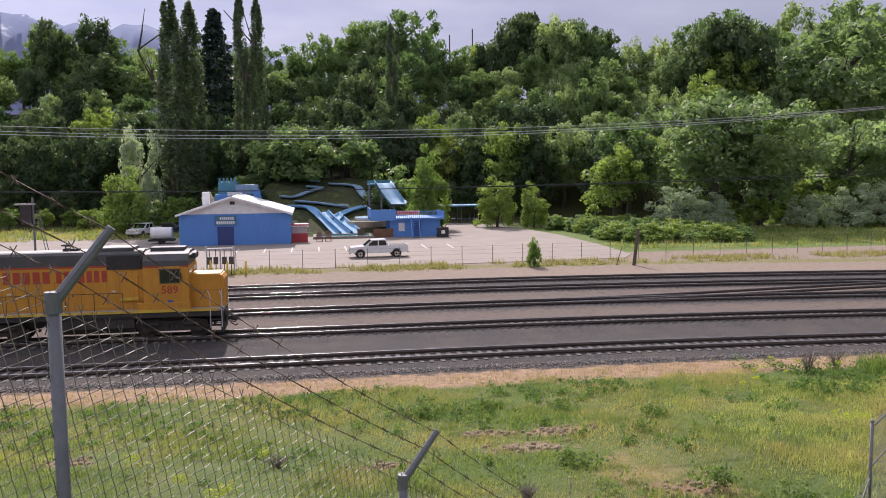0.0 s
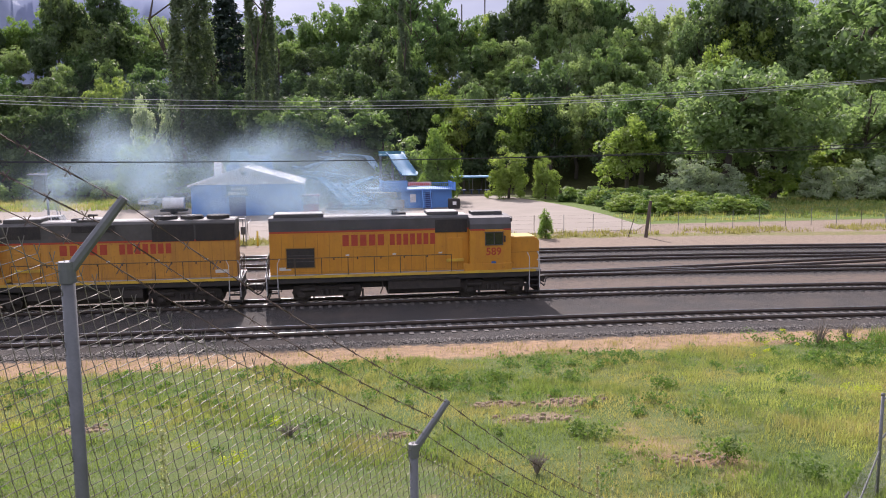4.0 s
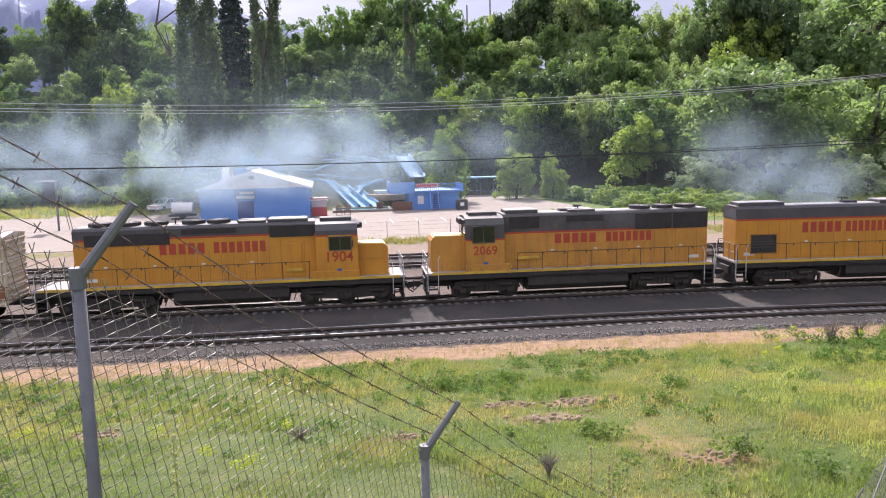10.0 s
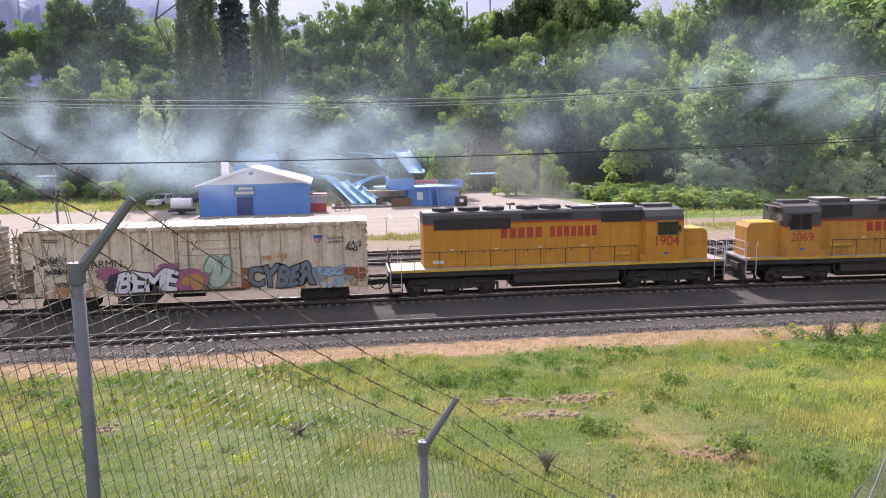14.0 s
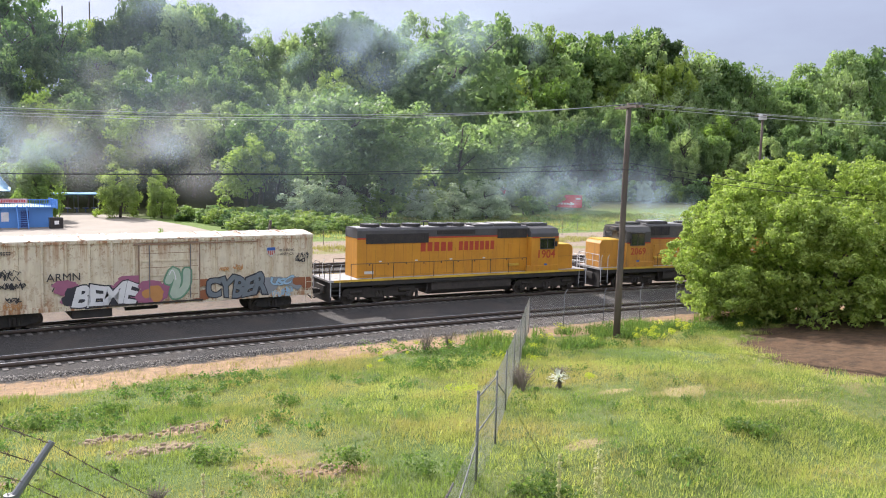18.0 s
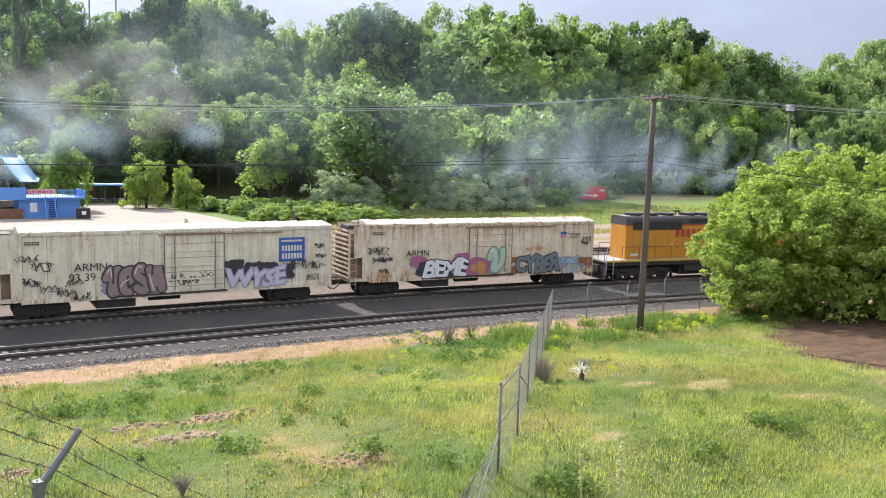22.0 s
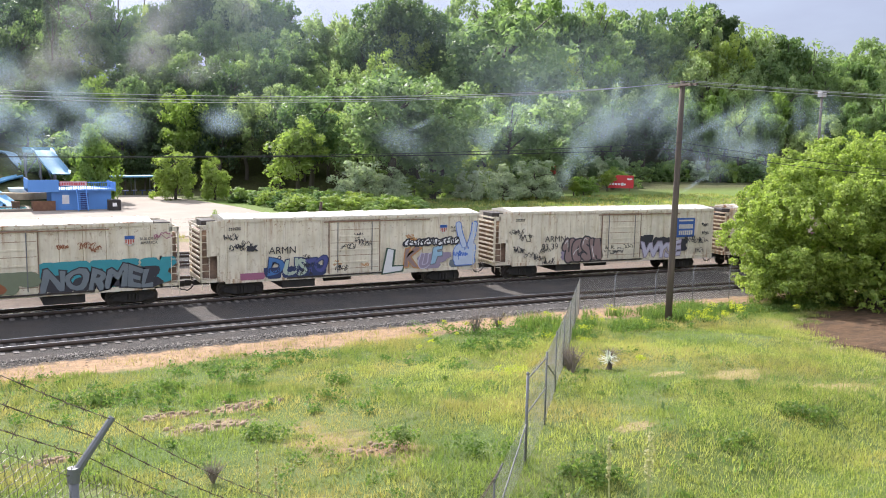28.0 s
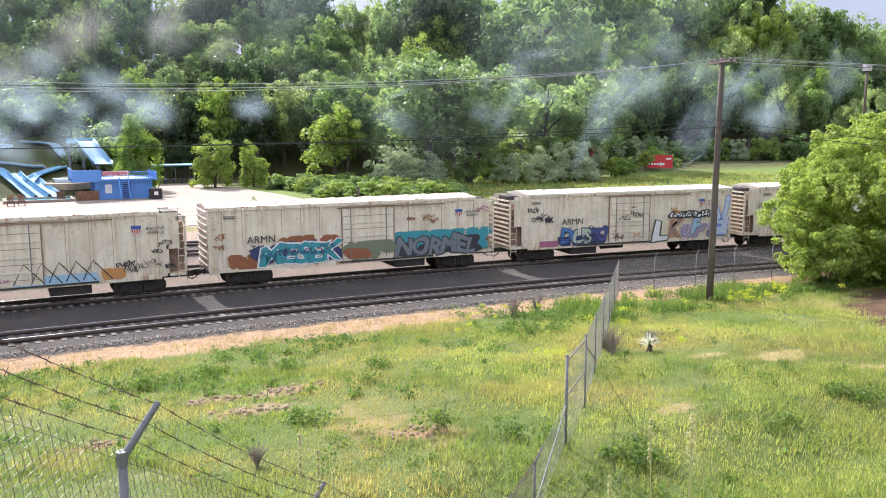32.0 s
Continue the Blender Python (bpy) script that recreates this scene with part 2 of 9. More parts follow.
GRASS_LIME = leaf_mat("grass_lime", (0.27, 0.310, 0.085), (0.40, 0.400, 0.150), trans=0.5, random=0.1)
STALK = leaf_mat("seed_stalk", (0.34, 0.33, 0.17), (0.46, 0.43, 0.25), trans=0.3, random=0.05)
WEED_LEAF = leaf_mat("weed_leaf", (0.066, 0.122, 0.032), (0.130, 0.200, 0.056), trans=0.48, random=0.1)
WEED_YELLOW = leaf_mat("weed_flower", (0.34, 0.38, 0.04), (0.62, 0.58, 0.05), trans=0.3, random=0.1)
BARK = mat("bark", (0.10, 0.08, 0.06), 0.9, second=(0.06, 0.05, 0.04), scale=6, bump=0.6, bump_scale=20, stretch=(1, 1, 0.3))
POLE_WOOD = mat("pole_wood", (0.11, 0.085, 0.065), 0.85, second=(0.07, 0.055, 0.045), scale=4, bump=0.5, bump_scale=18, stretch=(1, 1, 0.12), stain=(0.17, 0.13, 0.10), stain_at=0.55)
GALV = mat("galvanised_steel", (0.19, 0.195, 0.205), 0.6, metal=0.25, second=(0.135, 0.138, 0.145), scale=8, grain=0.25, bump=0.15, bump_scale=90, stain=(0.20, 0.20, 0.21), stain_scale=5)
WIRE = mat("wire_steel", (0.24, 0.225, 0.20), 0.42, metal=0.55, second=(0.13, 0.115, 0.10), scale=6)
WIRE_PALE = mat("wire_silver", (0.46, 0.46, 0.45), 0.45, metal=0.3, second=(0.30, 0.29, 0.27), scale=6)
BARB = mat("rusted_wire", (0.085, 0.055, 0.045), 0.75, metal=0.3, second=(0.14, 0.10, 0.08), scale=9)
CABLE = mat("cable_black", (0.03, 0.03, 0.032), 0.6)
CABLE_BRIGHT = mat("cable_aluminium", (0.55, 0.56, 0.58), 0.35, metal=0.8)
RAIL = mat("rail_steel", (0.075, 0.058, 0.05), 0.7, metal=0.3, second=(0.11, 0.075, 0.055), scale=3, grain=0.3, bump=0.2)
RAIL_TOP = mat("rail_head", (0.55, 0.54, 0.53), 0.22, metal=1.0, second=(0.42, 0.41, 0.40), scale=2)
TIE = mat("tie_weathered", (0.17, 0.155, 0.14), 0.9, second=(0.10, 0.088, 0.078), scale=3, grain=0.35, bump=0.5, random=0.25, stretch=(3, 0.5, 1))
STONE = mat("ballast_stone", (0.2, 0.2, 0.2), 0.9)
for nd in [STONE.node_tree]:
    isl = nd.nodes.new("ShaderNodeNewGeometry")
    shade = nd.nodes.new("ShaderNodeMix")
    shade.data_type = "RGBA"
    shade.inputs[6].default_value, shade.inputs[7].default_value = (0.030, 0.027, 0.024, 1), (0.36, 0.33, 0.29, 1)
    nd.links.new(isl.outputs["Random Per Island"], shade.inputs[0])
    nd.links.new(shade.outputs[2], nd.nodes["Principled BSDF"].inputs["Base Color"])
GREY = mat("harbour_grey", (0.085, 0.082, 0.083), 0.6, second=(0.055, 0.052, 0.052), scale=1.3, grain=0.3, stain=(0.05, 0.045, 0.04), stain_at=0.6, stretch=(1, 1, 0.4))
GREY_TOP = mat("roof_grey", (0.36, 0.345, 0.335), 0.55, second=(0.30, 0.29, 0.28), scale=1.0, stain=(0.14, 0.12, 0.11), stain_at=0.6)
BLACK = mat("underframe_black", (0.028, 0.026, 0.025), 0.75, second=(0.055, 0.045, 0.038), scale=2, grain=0.3, bump=0.2)
GRIME = mat("truck_grime", (0.042, 0.036, 0.031), 0.85, second=(0.072, 0.058, 0.048), scale=3, grain=0.3, bump=0.2)
WHEEL = mat("wheel_steel", (0.10, 0.085, 0.075), 0.5, metal=0.6, second=(0.06, 0.05, 0.045), scale=4)
RED = mat("letter_red", (0.40, 0.055, 0.022), 0.5, second=(0.34, 0.04, 0.02), scale=3)
RED_SIGN = mat("sign_red", (0.55, 0.03, 0.035), 0.5, second=(0.45, 0.03, 0.03), scale=1)
WHITE_RAILING = mat("handrail_silver", (0.55, 0.55, 0.55), 0.5, second=(0.4, 0.4, 0.4), scale=3)
DARK_RAILING = mat("handrail_dark", (0.085, 0.055, 0.025), 0.6, second=(0.05, 0.04, 0.03), scale=3)
GLASS_DARK = mat("cab_glass", (0.012, 0.015, 0.018), 0.08, spec=0.8)


def weathered_side(name, base, dirt, rust, amount, span=(3.1, 4.5, 2.0, 1.0)):
    """Old paint on a steel car: chalky patches, rust that starts at the roof edge and the sill and runs down in streaks."""
    m = bpy.data.materials.new(name)
    m.use_nodes = True
    nt = m.node_tree
    n, li = nt.nodes, nt.links
    b = n["Principled BSDF"]
    b.inputs["Roughness"].default_value = 0.6
    tc = n.new("ShaderNodeTexCoord")
    sep = n.new("ShaderNodeSeparateXYZ")
    li.new(tc.outputs["Object"], sep.inputs[0])

    def noise_of(sc, stretch, detail=5.0, rough=0.65):
        mp = n.new("ShaderNodeMapping")
        mp.inputs["Scale"].default_value = stretch
        li.new(tc.outputs["Object"], mp.inputs[0])
        x = n.new("ShaderNodeTexNoise")
        x.inputs["Scale"].default_value, x.inputs["Detail"].default_value, x.inputs["Roughness"].default_value = sc, detail, rough
        li.new(mp.outputs[0], x.inputs["Vector"])
        return x.outputs["Fac"]

    def ramp(v, a, c, lo=0.0, hi=1.0):
        x = n.new("ShaderNodeMapRange")
        x.inputs["From Min"].default_value, x.inputs["From Max"].default_value = a, c
        x.inputs["To Min"].default_value, x.inputs["To Max"].default_value = lo, hi
        li.new(v, x.inputs[0])
        return x.outputs[0]

    def calc(op, a, c):
        x = n.new("ShaderNodeMath")
        x.operation, x.use_clamp = op, True
        for k, v in enumerate((a, c)):
            if isinstance(v, float):
                x.inputs[k].default_value = v
            else:
                li.new(v, x.inputs[k])
        return x.outputs[0]

    def mix(f, a, c):
        x = n.new("ShaderNodeMix")
        x.data_type = "RGBA"
        li.new(f, x.inputs[0])
        for k, v in ((6, a), (7, c)):
            if isinstance(v, tuple):
                x.inputs[k].default_value = (*v, 1)
            else:
                li.new(v, x.inputs[k])
        return x.outputs[2]
    z = sep.outputs[2]
    col = mix(ramp(noise_of(0.8, (1, 1, 1)), 0.38, 0.64), base, tuple(c * 0.84 for c in base))
    col = mix(ramp(noise_of(2.6, (1, 1, 0.10)), 0.47, 0.66, 0.0, 0.75), col, dirt)
    top = ramp(z, span[0], span[1])
    low = ramp(z, span[2], span[3])
    edge = calc("MAXIMUM", top, low)
    run = calc("MULTIPLY", ramp(noise_of(3.4, (1, 1, 0.07), 6.0, 0.7), 0.62 - amount, 0.76 - amount), calc("MAXIMUM", edge, 0.14))
    col = mix(run, col, rust)
    spot = calc("MULTIPLY", ramp(noise_of(5.0, (1, 1, 0.8), 6.0, 0.75), 0.61 - amount * 0.5, 0.68 - amount * 0.5), calc("MAXIMUM", edge, 0.35))
    col = mix(spot, col, tuple(c * 0.8 for c in rust))
    li.new(col, b.inputs["Base Color"])
    bp = n.new("ShaderNodeBump")
    bp.inputs["Strength"].default_value, bp.inputs["Distance"].default_value = 0.15, 0.01
    li.new(noise_of(14.0, (1, 1, 1)), bp.inputs["Height"])
    li.new(bp.outputs[0], b.inputs["Normal"])
    return m


YELLOW = weathered_side("armour_yellow", (0.56, 0.250, 0.020), (0.46, 0.190, 0.02), (0.19, 0.10, 0.045), 0.03, (4.0, 5.5, 2.4, 1.3))
YELLOW_WORN = weathered_side("armour_yellow_worn", (0.53, 0.245, 0.034), (0.38, 0.17, 0.035), (0.15, 0.085, 0.06), 0.085, (3.4, 4.6, 2.7, 1.3))
CAR_WHITE = weathered_side("reefer_white", (0.70, 0.645, 0.51), (0.50, 0.425, 0.29), (0.33, 0.19, 0.10), 0.085)
CAR_ROOF = mat("reefer_roof", (0.68, 0.64, 0.55), 0.55, second=(0.56, 0.51, 0.42), scale=0.8, stain=(0.27, 0.13, 0.06), stain_at=0.50, stain_scale=1.5)
CAR_ROOF_CLEAN = mat("reefer_roof_clean", (0.60, 0.57, 0.49), 0.6, second=(0.50, 0.47, 0.40), scale=0.8, stain=(0.45, 0.33, 0.22), stain_at=0.68, stain_scale=0.9)
PANEL_BLUE = mat("panel_blue", (0.025, 0.085, 0.30), 0.5, second=(0.03, 0.10, 0.33), scale=2)
INK = mat("stencil_black", (0.03, 0.03, 0.035), 0.6)

# ---------------------------------------------------------------- plan of the ground
BEND_X, BEND_K = 8.32, 0.003842                  # the tracks are straight, then bend towards the bank


def bend(x):
    return -0.5 * BEND_K * np.maximum(np.asarray(x, float) - BEND_X, 0.0) ** 2 if not np.isscalar(x) else -0.5 * BEND_K * max(x - BEND_X, 0.0) ** 2


BANK_Y = (-60, -3, 0.5, 2.2, 3.65, 5.17, 6.69, 8.3, 10.5, 13.0, 16.0, 22.0, 29.0, 34.5, 37.0)
BANK_Z = (7.6, 7.6, 7.5, 7.2, 6.65, 5.2, 3.75, 2.2, 1.0, 0.75, 1.2, 0.75, 0.15, -0.15, -0.32)
FOOT_X = (-400, -60, 20, 60, 95, 150, 260, 500)
FOOT_Y = (165, 152, 150, 134, 134, 168, 130, 120)
RIM_X = (-400, -60, 40, 120, 170, 400)
RIM_Z = (24, 23, 22, 19, 15, 12)
SLIDE_RISE = 0.32                                # slope of the grassy hill that carries the water slides


def foot(x):
    return np.interp(x, FOOT_X, FOOT_Y)


def height(x, y):
    """The ground's height: the bank under the camera, the flat yard, the wooded bluff."""
    x, y = np.asarray(x, float), np.asarray(y, float)
    fall = 0.8 * np.clip(x - 1.8, 0, 9) * np.clip((8 - y) / 4, 0, 1) * np.clip(y - 0.5, 0, 1)
    near = np.interp(y + fall, BANK_Y, BANK_Z)
    lump = 0.10 * np.sin(x * 0.37 + 1.0) * np.sin(y * 0.45) + 0.06 * np.sin(x * 0.9 + y * 0.7)
    near = near + lump * np.clip((34 - y) / 8, 0, 1) * np.clip((y - 9) / 5, 0, 1)
    d = y - foot(x)
    rim = np.interp(x, RIM_X, RIM_Z)
    t = np.clip(d / 62, 0, 1)
    bluff = rim * (t * t * (3 - 2 * t)) + np.clip(d - 62, 0, 900) * 0.012
    bluff = bluff + 0.7 * np.sin(x * 0.11) * np.sin(y * 0.09) * np.clip(d / 20, 0, 1)
    near_hill = np.clip((x + 11 + 1.2 * np.sin(y * 0.6)) / 6, 0, 1) * np.clip((14 + np.sin(y * 0.5) - x) / 5.5, 0, 1)
    bluff = np.maximum(bluff, SLIDE_RISE * np.clip(y - 116.2, 0, 24) * near_hill * (3 - 2 * near_hill) * near_hill)
    return np.where(y < 60, near, -0.32 + bluff)


def h1(x, y):
    return float(height(x, y))


# bare patches on the bank: place, radius, earth
BARE = ((5.6, 26.2, 1.1, (0.27, 0.19, 0.12)), (7.7, 25.7, 1.2, (0.33, 0.23, 0.145)), (6.3, 24.0, 1.5, (0.29, 0.22, 0.14)), (9.4, 19.3, 1.3, (0.30, 0.20, 0.11)), (22.4, 21.6, 0.9, (0.36, 0.29, 0.14)), (-7.5, 25.4, 1.0, (0.27, 0.19, 0.12)), (1.8, 23.4, 0.8, (0.27, 0.19, 0.12)),
        (24.4, 20.1, 1.7, (0.38, 0.31, 0.15)), (23.9, 17.7, 0.9, (0.36, 0.29, 0.15)), (25.6, 16.9, 1.6, (0.38, 0.31, 0.15)), (16.3, 16.7, 0.8, (0.30, 0.25, 0.12)))


def zone_material():
    """Earth, gravel, dirt strips and grass, by plan, with ragged borders."""
    m = bpy.data.materials.new("ground")
    m.use_nodes = True
    nt = m.node_tree
    n, li = nt.nodes, nt.links
    b = n["Principled BSDF"]
    b.inputs["Roughness"].default_value = 0.95
    b.inputs["Specular IOR Level"].default_value = 0.2
    g = n.new("ShaderNodeNewGeometry")
    sep = n.new("ShaderNodeSeparateXYZ")
    li.new(g.outputs["Position"], sep.inputs[0])

    def calc(op, *a):
        x = n.new("ShaderNodeMath")
        x.operation = op
        for k, val in enumerate(a):
            if isinstance(val, (int, float)):
                x.inputs[k].default_value = val
            else:
                li.new(val, x.inputs[k])
        return x.outputs[0]

    def noise_of(sc, detail=5.0, r=0.6):
        x = n.new("ShaderNodeTexNoise")
        x.inputs["Scale"].default_value, x.inputs["Detail"].default_value, x.inputs["Roughness"].default_value = sc, detail, r
        li.new(g.outputs["Position"], x.inputs["Vector"])
        return x.outputs["Fac"]

    def mix(fac, a, c):
        x = n.new("ShaderNodeMix")
        x.data_type = "RGBA"
        for k, val in ((0, fac), (6, a), (7, c)):
            if isinstance(val, (int, float)):
                x.inputs[k].default_value = val
            elif isinstance(val, tuple):
                x.inputs[k].default_value = (*val, 1)
            else:
                li.new(val, x.inputs[k])
        return x.outputs[2]

    def step(v, a, c):
        x = n.new("ShaderNodeMapRange")
        x.inputs["From Min"].default_value, x.inputs["From Max"].default_value = a, c
        li.new(v, x.inputs[0])
        return x.outputs[0]
    big, mid, fine = noise_of(0.35), noise_of(2.2), noise_of(16.0, 3)
    off = calc("MAXIMUM", calc("SUBTRACT", sep.outputs[0], BEND_X), 0.0)
    yy = calc("ADD", sep.outputs[1], calc("MULTIPLY", calc("MULTIPLY", off, off), 0.5 * BEND_K))
    ragged = calc("ADD", yy, calc("MULTIPLY", calc("SUBTRACT", big, 0.5), 3.0))
    ragged = calc("ADD", ragged, calc("MULTIPLY", calc("SUBTRACT", mid, 0.5), 1.6))
    soil = mix(step(mid, 0.35, 0.65), (0.09, 0.125, 0.035), (0.15, 0.155, 0.06))
    turf = mix(step(big, 0.42, 0.60), (0.075, 0.115, 0.03), soil)
    turf = mix(step(noise_of(26.0, 3), 0.45, 0.7), turf, (0.13, 0.18, 0.055))
    turf = mix(step(noise_of(0.16, 4), 0.60, 0.68), turf, (0.30, 0.21, 0.115))
    dirt = mix(step(mid, 0.3, 0.7), (0.40, 0.268, 0.155), (0.25, 0.168, 0.10))
    dirt = mix(step(fine, 0.55, 0.8), dirt, (0.16, 0.12, 0.085))
    dirt = mix(step(noise_of(4.5, 6, 0.75), 0.54, 0.66), dirt, (0.20, 0.145, 0.10))
    dirt = mix(step(noise_of(9.0, 5, 0.8), 0.60, 0.70), dirt, (0.47, 0.36, 0.25))
    stone = mix(step(fine, 0.38, 0.62), (0.024, 0.022, 0.021), (0.090, 0.085, 0.080))
    stone = mix(step(noise_of(38.0, 2), 0.60, 0.72), stone, (0.24, 0.222, 0.20))
    stone = mix(step(big, 0.45, 0.75), stone, (0.100, 0.084, 0.070))
    cinder = mix(step(fine, 0.3, 0.7), (0.105, 0.084, 0.068), (0.185, 0.148, 0.118))
    cinder = mix(step(mid, 0.5, 0.75), cinder, (0.085, 0.076, 0.07))
    road = mix(step(mid, 0.3, 0.7), (0.285, 0.225, 0.17), (0.215, 0.17, 0.13))
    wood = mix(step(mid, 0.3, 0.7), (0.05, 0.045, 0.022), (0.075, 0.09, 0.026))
    meadow = mix(step(mid, 0.3, 0.7), (0.085, 0.15, 0.03), (0.14, 0.18, 0.045))
    col = mix(step(ragged, 33.6, 34.2), turf, dirt)
    for qx, qy, qr, qc in BARE:
        ax, ay = calc("SUBTRACT", sep.outputs[0], qx), calc("SUBTRACT", sep.outputs[1], qy)
        aa = calc("SQRT", calc("ADD", calc("MULTIPLY", ax, ax), calc("MULTIPLY", calc("MULTIPLY", ay, ay), 4.0)))
        col = mix(step(calc("ADD", aa, calc("MULTIPLY", calc("SUBTRACT", mid, 0.5), 1.6 * qr)), qr * 1.05, qr * 0.7), col, mix(step(fine, 0.35, 0.6), (qc[0] * 0.5, qc[1] * 0.5, qc[2] * 0.5), qc))
    # worn patch of bare earth under the large bush, shade put into its brown
    px, py = calc("SUBTRACT", sep.outputs[0], 44.5), calc("SUBTRACT", sep.outputs[1], 18.5)
    rr = calc("SQRT", calc("ADD", calc("MULTIPLY", px, px), calc("MULTIPLY", calc("MULTIPLY", py, py), 1.6)))
    rr = calc("ADD", rr, calc("ADD", calc("MULTIPLY", mid, 2.2), calc("MULTIPLY", big, 1.6)))
    col = mix(step(rr, 16.4, 15.2), col, mix(step(fine, 0.4, 0.62), (0.24, 0.19, 0.105), (0.43, 0.36, 0.23)))
    col = mix(step(rr, 15.2, 14.6), col, mix(step(noise_of(5.0, 6, 0.8), 0.58, 0.68), mix(step(noise_of(1.6, 5, 0.7), 0.42, 0.62), (0.115, 0.070, 0.040), (0.058, 0.038, 0.024)), (0.22, 0.155, 0.095)))
    edge = calc("ADD", yy, calc("MULTIPLY", calc("SUBTRACT", mid, 0.5), 0.7))
    edge2 = calc("ADD", edge, calc("MULTIPLY", calc("SUBTRACT", noise_of(1.1, 6, 0.7), 0.5), 1.6))
    col = mix(step(edge2, 36.8, 37.3), col, stone)
    col = mix(step(edge, 49.6, 50.3), col, cinder)
    col = mix(step(edge, 52.4, 53.0), col, stone)
    col = mix(step(edge, 56.2, 57.0), col, cinder)
    col = mix(step(edge, 59.5, 60.0), col, stone)
    col = mix(step(ragged, 67.6, 68.4), col, road)
    col = mix(step(ragged, 75.4, 76.4), col, mix(step(mid, 0.4, 0.6), (0.22, 0.19, 0.09), (0.16, 0.17, 0.06)))
    col = mix(step(ragged, 78.0, 79.0), col, road)
    col = mix(step(calc("ADD", sep.outputs[1], calc("MULTIPLY", mid, 3.0)), 87.0, 88.0), col, meadow)
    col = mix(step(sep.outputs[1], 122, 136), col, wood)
    # the slides' slope lies under thin turf, the trees' shade put into its colour
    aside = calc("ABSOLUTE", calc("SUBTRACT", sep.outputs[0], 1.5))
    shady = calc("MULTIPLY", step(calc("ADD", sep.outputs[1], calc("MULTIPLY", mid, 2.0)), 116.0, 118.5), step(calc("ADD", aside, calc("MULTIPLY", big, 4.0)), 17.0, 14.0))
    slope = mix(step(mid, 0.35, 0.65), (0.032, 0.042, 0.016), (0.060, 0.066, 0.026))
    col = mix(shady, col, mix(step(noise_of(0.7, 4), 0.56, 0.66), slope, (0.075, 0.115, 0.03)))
    li.new(col, b.inputs["Base Color"])
    bp = n.new("ShaderNodeBump")
    bp.inputs["Strength"].default_value, bp.inputs["Distance"].default_value = 0.9, 0.05
    li.new(noise_of(20.0, 4), bp.inputs["Height"])
    li.new(bp.outputs[0], b.inputs["Normal"])
    return m


def spaced(*stops):
    out = []
    for (a, s), (b, _) in zip(stops, stops[1:]):
        out += list(np.arange(a, b - 1e-6, s))
    return np.array(out + [stops[-1][0]])


gx = spaced((-4500, 500), (-500, 60), (-140, 6), (-20, 0.7), (55, 4), (260, 40), (500, 500), (4500, 1))
gy = spaced((-4500, 500), (-500, 60), (-20, 1.2), (2, 0.5), (38, 4), (78, 4), (114, 1.5), (144, 4), (260, 40), (500, 500), (4500, 1))
GX, GY = np.meshgrid(gx, gy)
gz = height(GX, GY)
nx, ny = len(gx), len(gy)
idx = np.arange(nx * ny).reshape(ny, nx)
quads = np.stack([idx[:-1, :-1], idx[:-1, 1:], idx[1:, 1:], idx[1:, :-1]], -1).reshape(-1, 4)
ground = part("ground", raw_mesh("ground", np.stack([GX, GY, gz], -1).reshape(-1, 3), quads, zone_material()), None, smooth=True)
tagged(ground, "grassy bank, stony railway yard and wooded bluff", "ground", kind="structure")

# far mountains with old snow; the air's blue haze is put into their colour
def mountain_material():
    m = mat("mountain", (0.19, 0.22, 0.32), 1.0, second=(0.25, 0.29, 0.38), scale=0.004, spec=0.0, stain=(0.60, 0.63, 0.70), stain_at=0.58, stain_scale=0.008)
    return m


az = np.linspace(-60, 35, 140)
prof = np.interp(az, (-60, -30, -21, -18, -15, -13, -11, -9, -4.5, 5, 35), (420, 640, 690, 668, 640, 625, 652, 630, 590, 400, 150))
rows_ = []
for k, (dist_, f_) in enumerate(((3200, 0.0), (3500, 0.35), (3800, 0.75), (4000, 1.0), (4300, 0.6))):
    wob = 1 + (0.10 * np.sin(az * 1.3 + k) + 0.06 * np.sin(az * 3.1 + 2 * k)) * (f_ < 1) + 0.015 * np.sin(az * 4.3) + 0.008 * np.sin(az * 11.0)
    rows_.append(np.stack([dist_ * np.sin(np.radians(az)), dist_ * np.cos(np.radians(az)), prof * f_ * wob - 20 * (f_ == 0)], -1))
mv = np.concatenate(rows_)
mi = np.arange(len(mv)).reshape(5, -1)
mq = np.stack([mi[:-1, :-1], mi[:-1, 1:], mi[1:, 1:], mi[1:, :-1]], -1).reshape(-1, 4)
mountains = part("backdrop", raw_mesh("backdrop", mv, mq, mountain_material()), None, smooth=True)
tagged(mountains, "mountains tinted blue for haze, with streaks of snow", "mountains", kind="structure")

# paved yard of the water park
PAVED = mat("pale_paving", (0.290, 0.250, 0.205), 0.9, second=(0.225, 0.192, 0.155), scale=0.25, grain=0.15, bump=0.3, bump_scale=12, stain=(0.23, 0.20, 0.18), stain_at=0.6, stain_scale=0.3)
bm = bmesh.new()
lot = [(-60, 80.5), (-20, 79.5), (0, 79.2), (14, 79.6), (31.5, 80.6), (33.5, 84), (34, 96), (33.5, 110), (32, 120), (29.5, 131), (27, 138), (10, 141), (-30, 141), (-60, 128)]
bm.faces.new([bm.verts.new((x, y, -0.27)) for x, y in lot])
lot_top = bmesh.ops.extrude_face_region(bm, geom=bm.faces[:])
bmesh.ops.translate(bm, verts=[v for v in lot_top["geom"] if isinstance(v, bmesh.types.BMVert)], vec=(0, 0, -0.12))
bmesh.ops.recalc_face_normals(bm, faces=bm.faces)
